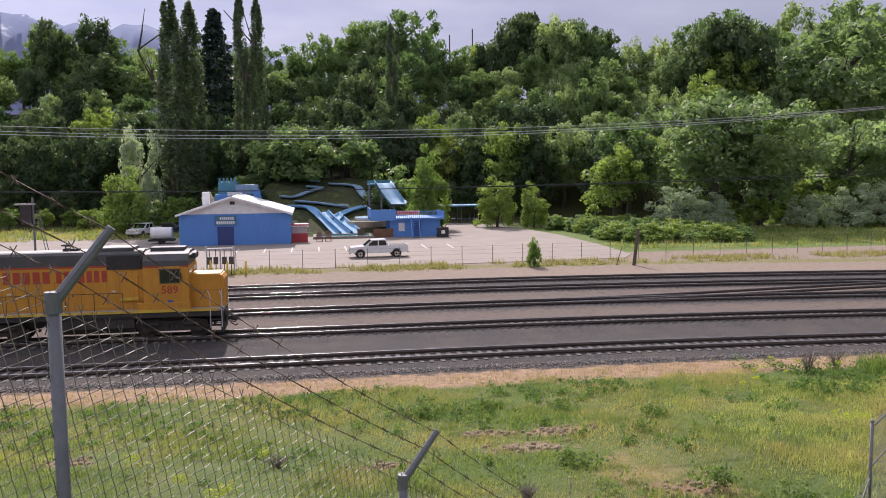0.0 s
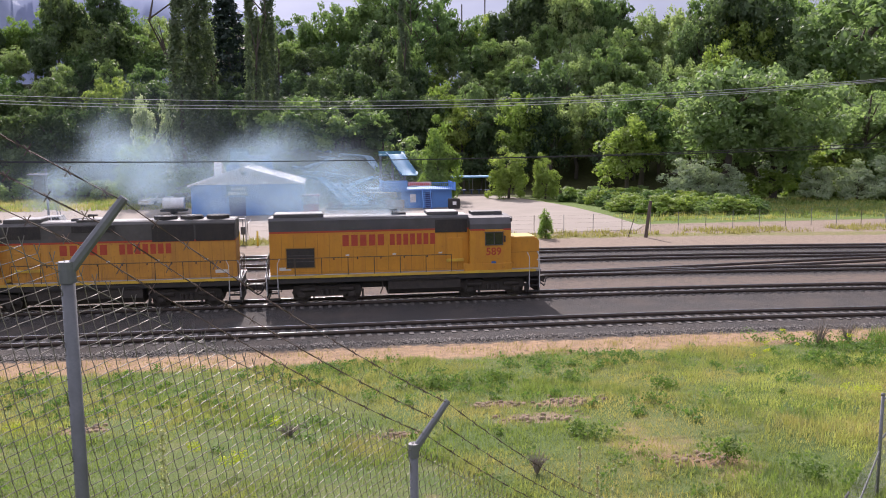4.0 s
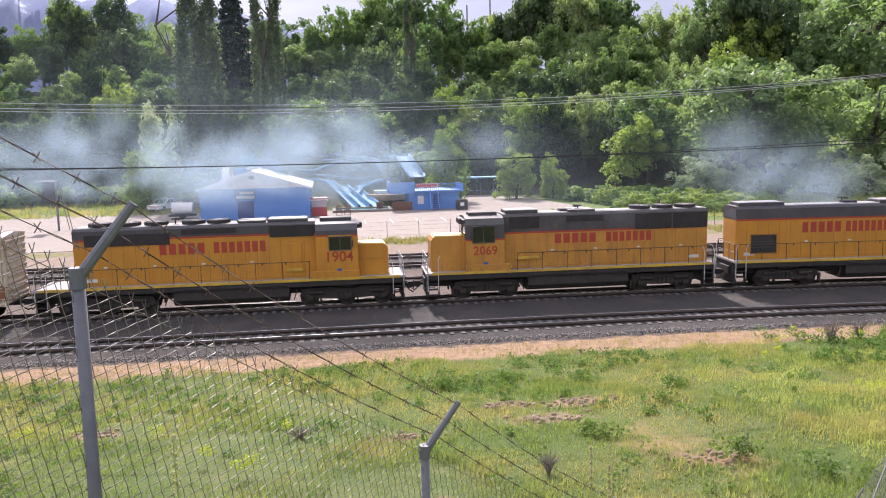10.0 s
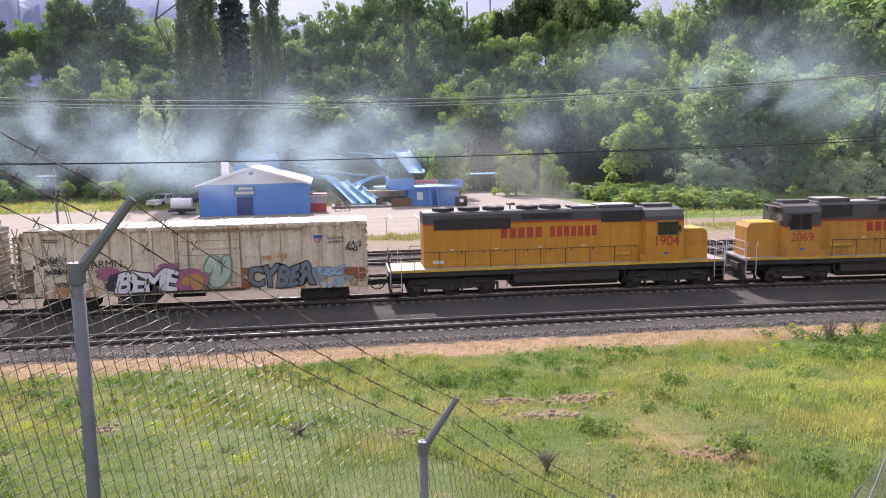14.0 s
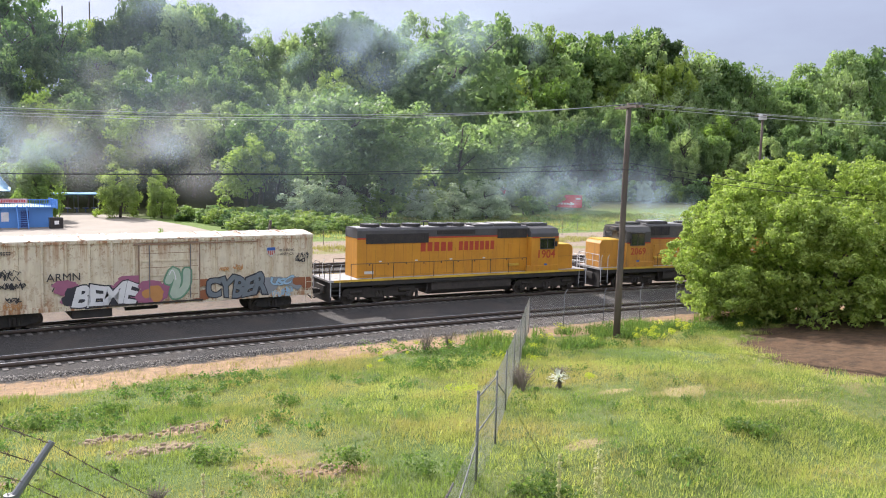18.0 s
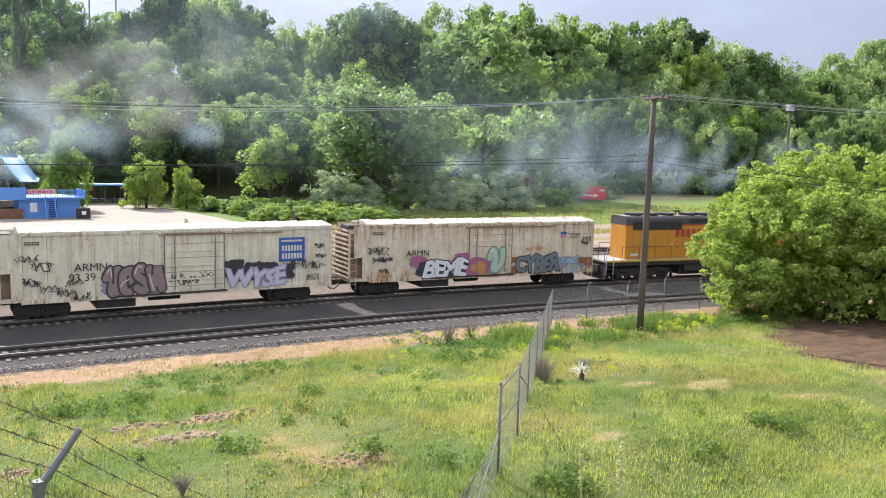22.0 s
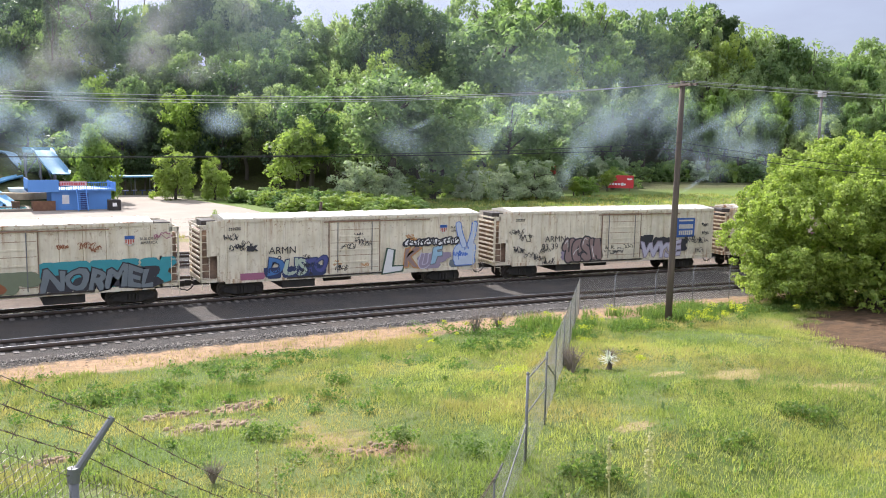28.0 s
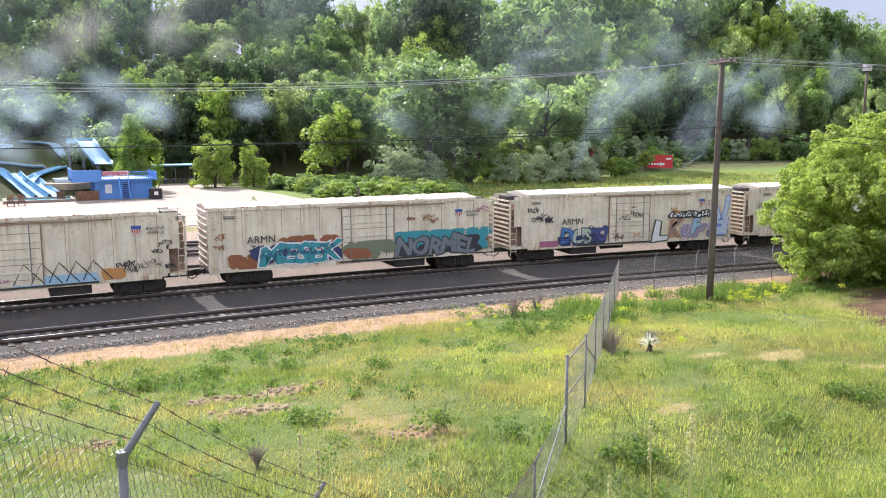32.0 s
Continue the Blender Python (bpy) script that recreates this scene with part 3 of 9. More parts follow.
pavement = tagged(part("pavement", bm, PAVED), "pale paved yard of the water park", "pavement", kind="structure")
PAINT = mat("faded_paint", (0.72, 0.70, 0.66), 0.8, second=(0.58, 0.55, 0.5), scale=4)
for k in range(9):
    x = -8.5 + 3.1 * k
    part("parking_line", boxes((x - 0.06, x + 0.06, 95.5, 100.5, -0.27, -0.262)), PAINT, pavement)


# ---------------------------------------------------------------- tracks
def track_point(x, centre, off=0.0):
    slope = -BEND_K * max(x - BEND_X, 0.0)
    s = math.hypot(1, slope)
    return Vector((x - off * slope / s, centre + bend(x) + off / s, 0)), math.atan(slope)


def rail_mesh(centre, x0, x1, off, top):
    xs_ = np.arange(x0, x1 + 0.1, 1.5)
    w, z0, z1 = (0.036, -0.022, 0.0) if top else (0.06, -0.19, -0.022)
    v = []
    for x in xs_:
        a, _ = track_point(x, centre, off - w)
        b, _ = track_point(x, centre, off + w)
        v += [(a.x, a.y, z0), (b.x, b.y, z0), (b.x, b.y, z1), (a.x, a.y, z1)]
    i = np.arange(len(xs_) - 1)[:, None] * 4
    q = np.concatenate([i + np.array([[k, (k + 1) % 4, (k + 1) % 4 + 4, k + 4]]) for k in range(4)])
    return raw_mesh("rail", v, q[:, ::-1])


TRACKS = {"A": (40.27, -60, 125), "B": (47.5, -60, 125), "C": (54.6, -60, 125), "D": (61.4, -60, 125), "E": (66.2, -60, 125)}
tie_mesh = {}
bm = box(bmesh.new(), -0.115, 0.115, -1.29, 1.29, -0.34, -0.192, bevel=0.02)
tie_me = bpy.data.meshes.new("tie")
bm.to_mesh(tie_me)
bm.free()
tie_me.materials.append(TIE)
for key, (centre, x0, x1) in TRACKS.items():
    line = thing("railway_track", pose(0, 0, 0), "steel rails on weathered ties in grey ballast", "railway track", "yard tracks")
    for off in (-0.755, 0.755):
        r = part("rail", rail_mesh(centre, x0, x1, off, False), RAIL, line)
        part("rail_head", rail_mesh(centre, x0, x1, off, True), RAIL_TOP, r, "polished running surface")
    ties = []
    x = x0
    k = 0
    while x < x1:
        p, a = track_point(x, centre)
        ties.append((p.x, p.y, a + random.uniform(-0.02, 0.02), random.uniform(-0.012, 0.012)))
        x += 0.52 + random.uniform(-0.02, 0.02)
    single = [t for t in ties if -22 < t[0] < 62] if key == "A" else []
    for px, py, a, dz in single:
        o = new("tie", tie_me)
        o.parent = line
        o.matrix_basis = pose(px, py, dz, 0, 0, math.degrees(a))
    rest = [t for t in ties if t not in single]
    base = np.array([(-.115, -1.29, 0), (.115, -1.29, 0), (.115, 1.29, 0), (-.115, 1.29, 0)])
    v, q = [], []
    for px, py, a, dz in rest:
        c, s = math.cos(a), math.sin(a)
        n0 = len(v)
        for z in (-0.34, -0.2 + dz):
            v += [(px + c * bx - s * by, py + s * bx + c * by, z) for bx, by, _ in base]
        q += [(n0 + 4, n0 + 5, n0 + 6, n0 + 7), (n0, n0 + 1, n0 + 5, n0 + 4), (n0 + 1, n0 + 2, n0 + 6, n0 + 5), (n0 + 2, n0 + 3, n0 + 7, n0 + 6), (n0 + 3, n0, n0 + 4, n0 + 7)]
    tagged(part("tie_row", raw_mesh("tie_row", v, q), TIE, line), kind="stuff")
    # raised bed of ballast with sloping shoulders
    xs_ = np.arange(x0, x1 + 1, 1.0)
    v = []
    for x in xs_:
        for off, z in ((-2.6, -0.33), (-1.75, -0.235), (-0.5, -0.215), (0.5, -0.215), (1.75, -0.235), (2.6, -0.33)):
            p, _ = track_point(x, centre, off + random.uniform(-.05, .05))
            v.append((p.x, p.y, z + random.uniform(-0.012, 0.012)))
    i = np.arange((len(xs_) - 1) * 6).reshape(-1, 6)[:, :5].ravel()
    q = np.stack([i, i + 6, i + 7, i + 1], -1)[:, ::-1]
    BALLAST = bpy.data.materials["ground"]
    part("ballast_bed", raw_mesh("ballast_bed", v, q, BALLAST), None, line)
# crossover rails that run from the third to the fourth track
line = thing("railway_track", pose(0, 0, 0), "crossover rails between two yard tracks", "railway track", "yard tracks")
for off in (-0.755, 0.755):
    for top in (False, True):
        xs_ = np.linspace(14, 62, 40)
        t = (xs_ - 14) / 48
        yc = 54.6 + (61.4 - 54.6) * (t * t * (3 - 2 * t)) + bend(xs_)
        w, z0, z1 = (0.036, -0.022, 0.001) if top else (0.06, -0.19, -0.021)
        v = []
        for x, y in zip(xs_, yc):
            v += [(x, y + off - w, z0), (x, y + off + w, z0), (x, y + off + w, z1), (x, y + off - w, z1)]
        i = np.arange(len(xs_) - 1)[:, None] * 4
        q = np.concatenate([i + np.array([[k, (k + 1) % 4, (k + 1) % 4 + 4, k + 4]]) for k in range(4)])
        part("rail_head" if top else "rail", raw_mesh("rail", v, q[:, ::-1]), RAIL_TOP if top else RAIL, line)
# loose stones on the near shoulder
n_st = 21000
sx = rng.uniform(-18, 48, n_st)
sy = 37.2 + rng.beta(2, 2, n_st) * 2.6
sy = sy + bend(sx)
sr = rng.uniform(0.02, 0.055, n_st)
oct_v = np.array([(1, 0, 0), (0, 1, 0), (-1, 0, 0), (0, -1, 0), (0, 0, 1), (0, 0, -1)], float)
oct_f = np.array([(0, 1, 4), (1, 2, 4), (2, 3, 4), (3, 0, 4), (1, 0, 5), (2, 1, 5), (3, 2, 5), (0, 3, 5)])
sv = oct_v[None] * rng.uniform(0.6, 1.3, (n_st, 6, 1)) * sr[:, None, None] + np.stack([sx, sy, np.full(n_st, -0.29)], -1)[:, None]
sf = oct_f[None] + (np.arange(n_st) * 6)[:, None, None]
tagged(part("ballast_stones", raw_mesh("ballast_stones", sv.reshape(-1, 3), sf.reshape(-1, 3)), STONE), "loose grey ballast stones", "stones", kind="stuff")
# pebbles and clods on the dirt strip beside the track
n_cl = 3600
sx = rng.uniform(-18, 36, n_cl)
sy = 33.9 + rng.random(n_cl) ** 0.8 * 3.6 + bend(sx)
sr = rng.uniform(0.015, 0.06, n_cl) * (rng.random(n_cl) ** 0.5)
sv = oct_v[None] * rng.uniform(0.5, 1.3, (n_cl, 6, 1)) * sr[:, None, None] * np.array([1.5, 1.0, 0.7]) + np.stack([sx, sy, height(sx, sy)], -1)[:, None]
sf = oct_f[None] + (np.arange(n_cl) * 6)[:, None, None]
tagged(part("dirt_clods", raw_mesh("dirt_clods", sv.reshape(-1, 3), sf.reshape(-1, 3)), mat("strip_clod", (0.22, 0.16, 0.11), 0.95, second=(0.38, 0.29, 0.20), scale=0.8)), "loose clods and pebbles on the dirt strip", "stones", kind="stuff")

# ---------------------------------------------------------------- trees
def leaf_cloud(centres, radii, per, size, flat=0.55, squash=0.8, seed=0, droop=0.0):
    """Small leaf-sprays on the skins of many blobs: vertices and triangles. Sizes are in the blobs' units."""
    r = np.random.default_rng(seed)
    centres, radii = np.asarray(centres, float), np.asarray(radii, float)
    k = np.repeat(np.arange(len(centres)), per)
    d = r.normal(size=(len(k), 3))
    d[:, 2] += 0.35
    d /= np.linalg.norm(d, axis=1)[:, None]
    rad = radii[k] * (0.55 + 0.5 * r.random(len(k)) ** 0.5)
    p = centres[k] + d * rad[:, None] * np.array([1, 1, squash])
    nrm = d + r.normal(size=d.shape) * flat
    nrm[:, 2] += 0.25
    nrm /= np.linalg.norm(nrm, axis=1)[:, None]
    u = np.cross(nrm, r.normal(size=d.shape))
    u /= np.linalg.norm(u, axis=1)[:, None] + 1e-9
    w = np.cross(nrm, u)
    s = size * r.uniform(0.6, 1.35, len(k))
    a, b = u * s[:, None], w * (s * r.uniform(0.45, 0.8, len(k)))[:, None]
    bow = nrm * (s * 0.25)[:, None]
    v = np.stack([p - a, p + 0.45 * a - b - bow, p + 0.45 * a + b - bow], 1).reshape(-1, 3)
    v[:, 2] -= droop
    f = np.arange(len(k) * 3).reshape(-1, 3)
    return v, f


def blob_set(n, seed, rx=0.36, rz=0.40, zc=0.60, lump=(0.07, 0.14), spread=1.0, low=0.18):
    """Centres and radii of foliage clumps, filling an uneven crown of height 1."""
    r = np.random.default_rng(seed)
    main = [(r.uniform(-0.5, 0.5) * rx, r.uniform(-0.5, 0.5) * rx, zc + r.uniform(-0.35, 0.35) * rz, r.uniform(0.5, 0.75)) for _ in range(6)]
    main.append((0, 0, zc, 0.8))
    c, rad = [], []
    for i in range(n):
        mx, my, mz, mr = main[r.integers(len(main))]
        d = r.normal(size=3)
        d /= np.linalg.norm(d)
        q = r.uniform(0.65, 1.0)
        p = (mx + d[0] * rx * mr * q, my + d[1] * rx * mr * q, mz + d[2] * rz * mr * q)
        if p[2] < low:
            continue
        c.append(p)
        rad.append(r.uniform(*lump))
    c = np.array(c)
    top = (c[:, 2] + np.array(rad) * 0.8).max()
    c[:, 2] *= 1.0 / top
    return c, np.array(rad)


def dome_set(n, seed, rx=0.6, lump=(0.10, 0.19)):
    """Clumps over a dome whose leaves reach the ground."""
    r = np.random.default_rng(seed)
    d = r.normal(size=(n, 3))
    d /= np.linalg.norm(d, axis=1)[:, None]
    d[:, 2] = np.abs(d[:, 2])
    q = r.uniform(0.6, 1.0, n) * (0.82 + 0.18 * np.sin(np.arctan2(d[:, 1], d[:, 0]) * 3 + seed))
    c = np.stack([d[:, 0] * rx * q, d[:, 1] * rx * q, 0.06 + d[:, 2] * q * 0.86], -1)
    rad = r.uniform(*lump, n)
    c[:, 2] *= 1.0 / (c[:, 2] + rad * 0.7).max()
    return c, rad


def wood_mesh(name, seed, trunk=0.026, fork=0.35, limbs=9, reach=0.26, lean=0.02, top=0.86):
    r = random.Random(seed)
    bm = bmesh.new()
    pts = [Vector((0, 0, -0.06))]
    for k in range(1, 7):
        pts.append(Vector((r.uniform(-lean, lean) * k, r.uniform(-lean, lean) * k, top * k / 6)))
    path_tube(bm, pts, [trunk * (1.15 - 0.155 * k) for k in range(7)], n=6)
    for k in range(limbs):
        z = fork + (top - fork) * r.random() * 0.75
        i = min(int(z / top * 6), 5)
        base = pts[i].lerp(pts[i + 1], z / top * 6 - i)
        a = r.uniform(0, 6.283)
        out = Vector((math.cos(a), math.sin(a), 0)) * reach * r.uniform(0.6, 1.1)
        mid = base + out * 0.5 + Vector((0, 0, 0.08))
        path_tube(bm, [base, mid, base + out + Vector((0, 0, r.uniform(0.10, 0.22)))], [trunk * 0.45, trunk * 0.28, trunk * 0.1], n=4)
    me = bpy.data.meshes.new(name)
    bm.to_mesh(me)
    bm.free()
    me.materials.append(BARK)
    return me


def tree_kind(name, blobs, per, size, leaf, wood, seed, label, category="tree", squash=0.8, flat=0.55):
    """A tree of height 1 at the origin; copies are scaled to size."""
    t = thing(name, pose(0, 0, -500), label, category)
    part("trunk", wood, None, t)
    v, f = leaf_cloud(*blobs, per, size, seed=seed, squash=squash, flat=flat)
    c, rad = blobs                         # shaded leaves inside the clumps
    v2, f2 = leaf_cloud(c, rad * 0.5, 4, rad.mean() * 0.62, seed=seed + 1, flat=1.0)
    v, f = np.concatenate([v, v2]), np.concatenate([f, f2 + len(v)])
    part("crown", raw_mesh("crown", v, f, leaf), None, t)
    return t


KINDS = {}
BROAD = []
for k in range(5):
    BROAD.append(tree_kind("broadleaf_tree", blob_set(104, 20 + k, rx=(0.40, 0.34, 0.46, 0.38, 0.30)[k], low=0.12, lump=(0.055, 0.115)), 56, 0.0215, LEAF, wood_mesh("trunk", k), 40 + k, "tall leafy green tree on the wooded bluff"))
DARKS = [tree_kind("broadleaf_tree", blob_set(100, 30 + k, rx=0.40, low=0.08, lump=(0.055, 0.115)), 54, 0.0215, LEAF_DARK, wood_mesh("trunk", 7 + k), 50 + k, "dark green tree on the wooded bluff, shade put into its leaf colour") for k in range(2)]
LIMES = [tree_kind("broadleaf_tree", blob_set(90, 60 + k, rx=0.40, low=0.1, lump=(0.055, 0.115)), 60, 0.0210, LEAF_LIME, wood_mesh("trunk", 17 + k), 70 + k, "yellow-green young tree in fresh leaf") for k in range(2)]
COTTON = [tree_kind("broadleaf_tree", blob_set(120, 160 + k, rx=0.46, zc=0.56, rz=0.42, low=0.06, lump=(0.05, 0.105)), 70, 0.0180, LEAF_LIGHT, wood_mesh("trunk", 67 + k), 170 + k, "pale green spreading cottonwood") for k in range(3)]
BUSHY = [tree_kind("broadleaf_tree", dome_set(90, 180 + k, rx=0.40, lump=(0.07, 0.13)), 96, 0.020, LEAF_LIME, wood_mesh("trunk", 77 + k, fork=0.1), 190 + k, "bushy yellow-green tree with leaves down to the ground") for k in range(2)]
OLIVES = [tree_kind("bush", dome_set(80, 80 + k, rx=0.62, lump=(0.08, 0.16)), 96, 0.024, LEAF_OLIVE, wood_mesh("trunk", 27 + k, limbs=12, fork=0.1, reach=0.45, top=0.7), 90 + k, "silvery grey-green bush at the meadow's edge", "bush") for k in range(2)]
SHRUBS = [tree_kind("bush", dome_set(44, 100 + k, rx=0.78), 44, 0.056, LEAF_LIME if k else LEAF, wood_mesh("trunk", 37 + k, limbs=12, fork=0.1, reach=0.5, top=0.6), 110 + k, "green bush at the foot of the bluff", "bush") for k in range(2)]


def poplar_blobs(seed):
    r = np.random.default_rng(seed)
    z = np.linspace(0.08, 0.985, 110)
    w = 0.046 * np.sin(np.clip(z * 1.02, 0, 1) * math.pi) ** 0.5 + 0.008
    a = r.uniform(0, 6.28, 110)
    return np.stack([np.cos(a) * w * 0.75, np.sin(a) * w * 0.75, z], -1), w * r.uniform(0.3, 0.6, 110) + 0.004


POPLARS = [tree_kind("poplar_tree", poplar_blobs(120 + k), 80, 0.0085, LEAF_POPLAR, wood_mesh("trunk", 47 + k, limbs=4, reach=0.05, trunk=0.012, top=0.92), 130 + k, "tall narrow dark poplar tree", squash=2.6) for k in range(2)]


def fir_blobs(seed):
    r = np.random.default_rng(seed)
    c, rad = [], []
    for k in range(70):
        z = 0.12 + 0.86 * k / 69
        w = 0.24 * (1 - z) + 0.01
        a = k * 2.4
        q = r.uniform(0.5, 1.0)
        c.append((math.cos(a) * w * q, math.sin(a) * w * q, z - 0.02))
        rad.append(0.035 + 0.06 * (1 - z))
    return np.array(c), np.array(rad)


FIR = tree_kind("spruce_tree", fir_blobs(5), 70, 0.016, LEAF_FIR, wood_mesh("trunk", 57, limbs=2, reach=0.03, trunk=0.014, top=0.95), 140, "dark blue-green spruce on the skyline", squash=0.5)


def plant(kind, x, y, h, wide=1.0, turn=None, label="", group="", sink=0.0):
    c = copy_thing(kind, pose(x, y, h1(x, y) - sink, 0, 0, random.uniform(0, 360) if turn is None else turn))
    c.scale = (h * wide, h * wide, h)
    return tagged(c, label, "", group)


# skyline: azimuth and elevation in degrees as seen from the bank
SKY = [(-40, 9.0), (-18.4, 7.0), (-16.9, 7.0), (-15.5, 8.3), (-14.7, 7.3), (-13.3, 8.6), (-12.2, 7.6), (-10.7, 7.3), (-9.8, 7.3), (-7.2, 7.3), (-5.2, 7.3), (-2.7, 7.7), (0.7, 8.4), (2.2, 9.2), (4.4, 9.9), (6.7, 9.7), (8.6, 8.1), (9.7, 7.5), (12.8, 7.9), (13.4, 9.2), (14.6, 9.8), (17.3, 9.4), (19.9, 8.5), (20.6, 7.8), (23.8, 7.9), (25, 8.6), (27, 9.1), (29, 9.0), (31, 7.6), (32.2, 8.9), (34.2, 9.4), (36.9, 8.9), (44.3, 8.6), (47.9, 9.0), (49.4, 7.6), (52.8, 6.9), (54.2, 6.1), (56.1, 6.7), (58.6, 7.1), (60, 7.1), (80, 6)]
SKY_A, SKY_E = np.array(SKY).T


def on_bearing(a, r):
    return r * math.sin(radians(a)), r * math.cos(radians(a))


def range_at(a, back):
    """How far along a bearing the bluff lies that many metres behind its foot."""
    r = 60.0
    while r < 400:
        x, y = on_bearing(a, r)
        if y - float(foot(x)) > back:
            return r
        r += 2.0
    return r


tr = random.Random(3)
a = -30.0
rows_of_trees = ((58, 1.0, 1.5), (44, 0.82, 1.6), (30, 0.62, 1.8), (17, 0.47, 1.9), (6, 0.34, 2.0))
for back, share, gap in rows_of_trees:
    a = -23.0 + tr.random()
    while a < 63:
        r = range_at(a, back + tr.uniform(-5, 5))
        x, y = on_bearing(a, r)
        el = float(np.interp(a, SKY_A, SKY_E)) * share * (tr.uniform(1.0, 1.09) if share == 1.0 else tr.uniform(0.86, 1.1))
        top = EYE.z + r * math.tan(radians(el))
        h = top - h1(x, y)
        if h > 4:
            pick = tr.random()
            # front rows mostly take the dark leaves, which paint the bluff's shade
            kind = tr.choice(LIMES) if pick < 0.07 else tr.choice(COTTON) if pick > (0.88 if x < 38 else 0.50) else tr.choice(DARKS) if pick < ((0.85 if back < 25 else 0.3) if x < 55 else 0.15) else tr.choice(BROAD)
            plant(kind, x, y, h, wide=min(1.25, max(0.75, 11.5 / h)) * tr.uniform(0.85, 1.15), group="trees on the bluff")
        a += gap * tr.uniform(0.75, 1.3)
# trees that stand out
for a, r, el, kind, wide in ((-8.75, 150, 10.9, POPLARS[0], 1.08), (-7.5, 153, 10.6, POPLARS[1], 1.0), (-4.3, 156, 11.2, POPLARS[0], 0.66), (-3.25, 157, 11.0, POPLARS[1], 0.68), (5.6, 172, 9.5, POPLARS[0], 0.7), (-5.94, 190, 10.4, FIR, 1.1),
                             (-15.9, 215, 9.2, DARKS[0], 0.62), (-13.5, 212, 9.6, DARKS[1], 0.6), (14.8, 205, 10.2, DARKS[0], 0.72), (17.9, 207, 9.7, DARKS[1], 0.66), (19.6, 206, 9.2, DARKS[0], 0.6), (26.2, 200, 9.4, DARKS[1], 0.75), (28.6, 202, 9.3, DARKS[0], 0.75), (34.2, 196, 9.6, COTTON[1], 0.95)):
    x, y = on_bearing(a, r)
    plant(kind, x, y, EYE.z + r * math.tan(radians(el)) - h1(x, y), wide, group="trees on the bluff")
# lone trees and bushes at the yard and the meadow
for x, y, h, kind, wide, label in (
        (17.5, 126, 13.0, BUSHY[0], 0.72, "yellow-green tree beside the blue pool building"),
        (28.6, 127, 8.2, BUSHY[1], 1.0, "yellow-green young tree at the edge of the paved yard"), (34.0, 125, 7.2, BUSHY[0], 0.85, "small green tree at the edge of the paved yard"),
        (-26.0, 126, 10.2, BUSHY[1], 0.95, "leafy green tree behind the parked pickup"), (-27.5, 142, 17, OLIVES[0], 0.42, "silvery tree at the foot of the bluff"),
        (60, 118, 21, COTTON[0], 1.15, "large spreading cottonwood at the meadow's edge"), (68, 119, 20, COTTON[1], 1.15, "large spreading cottonwood at the meadow's edge"),
        (84, 122, 18, COTTON[2], 1.0, "large spreading cottonwood at the meadow's edge"), (80.5, 123, 11.0, BUSHY[0], 1.25, "rounded bright yellow-green tree"),
        (95, 124, 19, COTTON[0], 1.0, "large spreading cottonwood at the meadow's edge"), (46.5, 124, 13, LIMES[0], 1.0, "yellow-green tree at the meadow's edge"), (51, 130, 17, BROAD[4], 1.0, ""),
        (52, 114, 6.5, OLIVES[0], 1.2, ""), (56.5, 113, 5.5, OLIVES[1], 1.2, ""), (78, 113, 6.0, OLIVES[1], 1.2, ""), (84, 112, 6.8, OLIVES[0], 1.2, ""), (73, 115, 5.0, OLIVES[0], 1.1, ""),
        (20.6, 75.8, 2.9, BUSHY[1], 0.72, "dark scrubby bush beside the yard fence")):
    plant(kind, x, y, h, wide, turn=37.0 * x, label=label)
for k in range(34):                        # undergrowth and trees with shade-darkened leaf colour round the slides' hill
    x, y = (tr.uniform(-11, -7.5), tr.uniform(126, 139)) if k < 11 else (tr.uniform(10.5, 14.5), tr.uniform(129, 140)) if k < 20 else (tr.uniform(-12, 15), tr.uniform(140.5, 144))
    plant(tr.choice(SHRUBS[:1] + DARKS), x, y, tr.uniform(2.0, 4.0) if k < 20 else tr.uniform(4.5, 9.0), tr.uniform(1.0, 1.4), label="dark green undergrowth on the slope above the slides")
for k in range(90):                        # low thicket between the paving and the meadow
    x, y = 35.5 + 17 * tr.random(), 95 + 25 * tr.random()
    plant(tr.choice(SHRUBS), x + 0.12 * (118 - y), y, tr.uniform(1.0, 2.4), tr.uniform(1.1, 1.7), label="low green thicket beside the paved yard")
for k in range(34):                        # undergrowth along the foot of the right-hand wood
    x = 74 + 3.4 * k + tr.uniform(-1.2, 1.2)
    y = float(foot(x)) - 3 + tr.uniform(-3, 4)
    plant(tr.choice(SHRUBS + OLIVES[:1] + DARKS[:1]), x, y, tr.uniform(4.5, 8.0), tr.uniform(0.8, 1.15))
for k in range(30):                        # and along the left one
    x = -58 + 3.2 * k + tr.uniform(-1, 1)
    plant(tr.choice(DARKS + SHRUBS[:1]), x, float(foot(x)) + tr.uniform(-2, 4), tr.uniform(4.5, 8.5), tr.uniform(0.8, 1.1))
for k in range(26):
    x = -50 + 4.0 * k + tr.uniform(-1, 1) if k < 12 else 58 + 5.5 * (k - 12) + tr.uniform(-1.5, 1.5)
    y = float(foot(x)) - (12 if k < 12 else 16) + tr.uniform(-2, 2)
    if not (-18 < x < 30):
        plant(tr.choice(SHRUBS + LIMES[:1]), x, y, tr.uniform(2.5, 5.5), tr.uniform(1.0, 1.4))


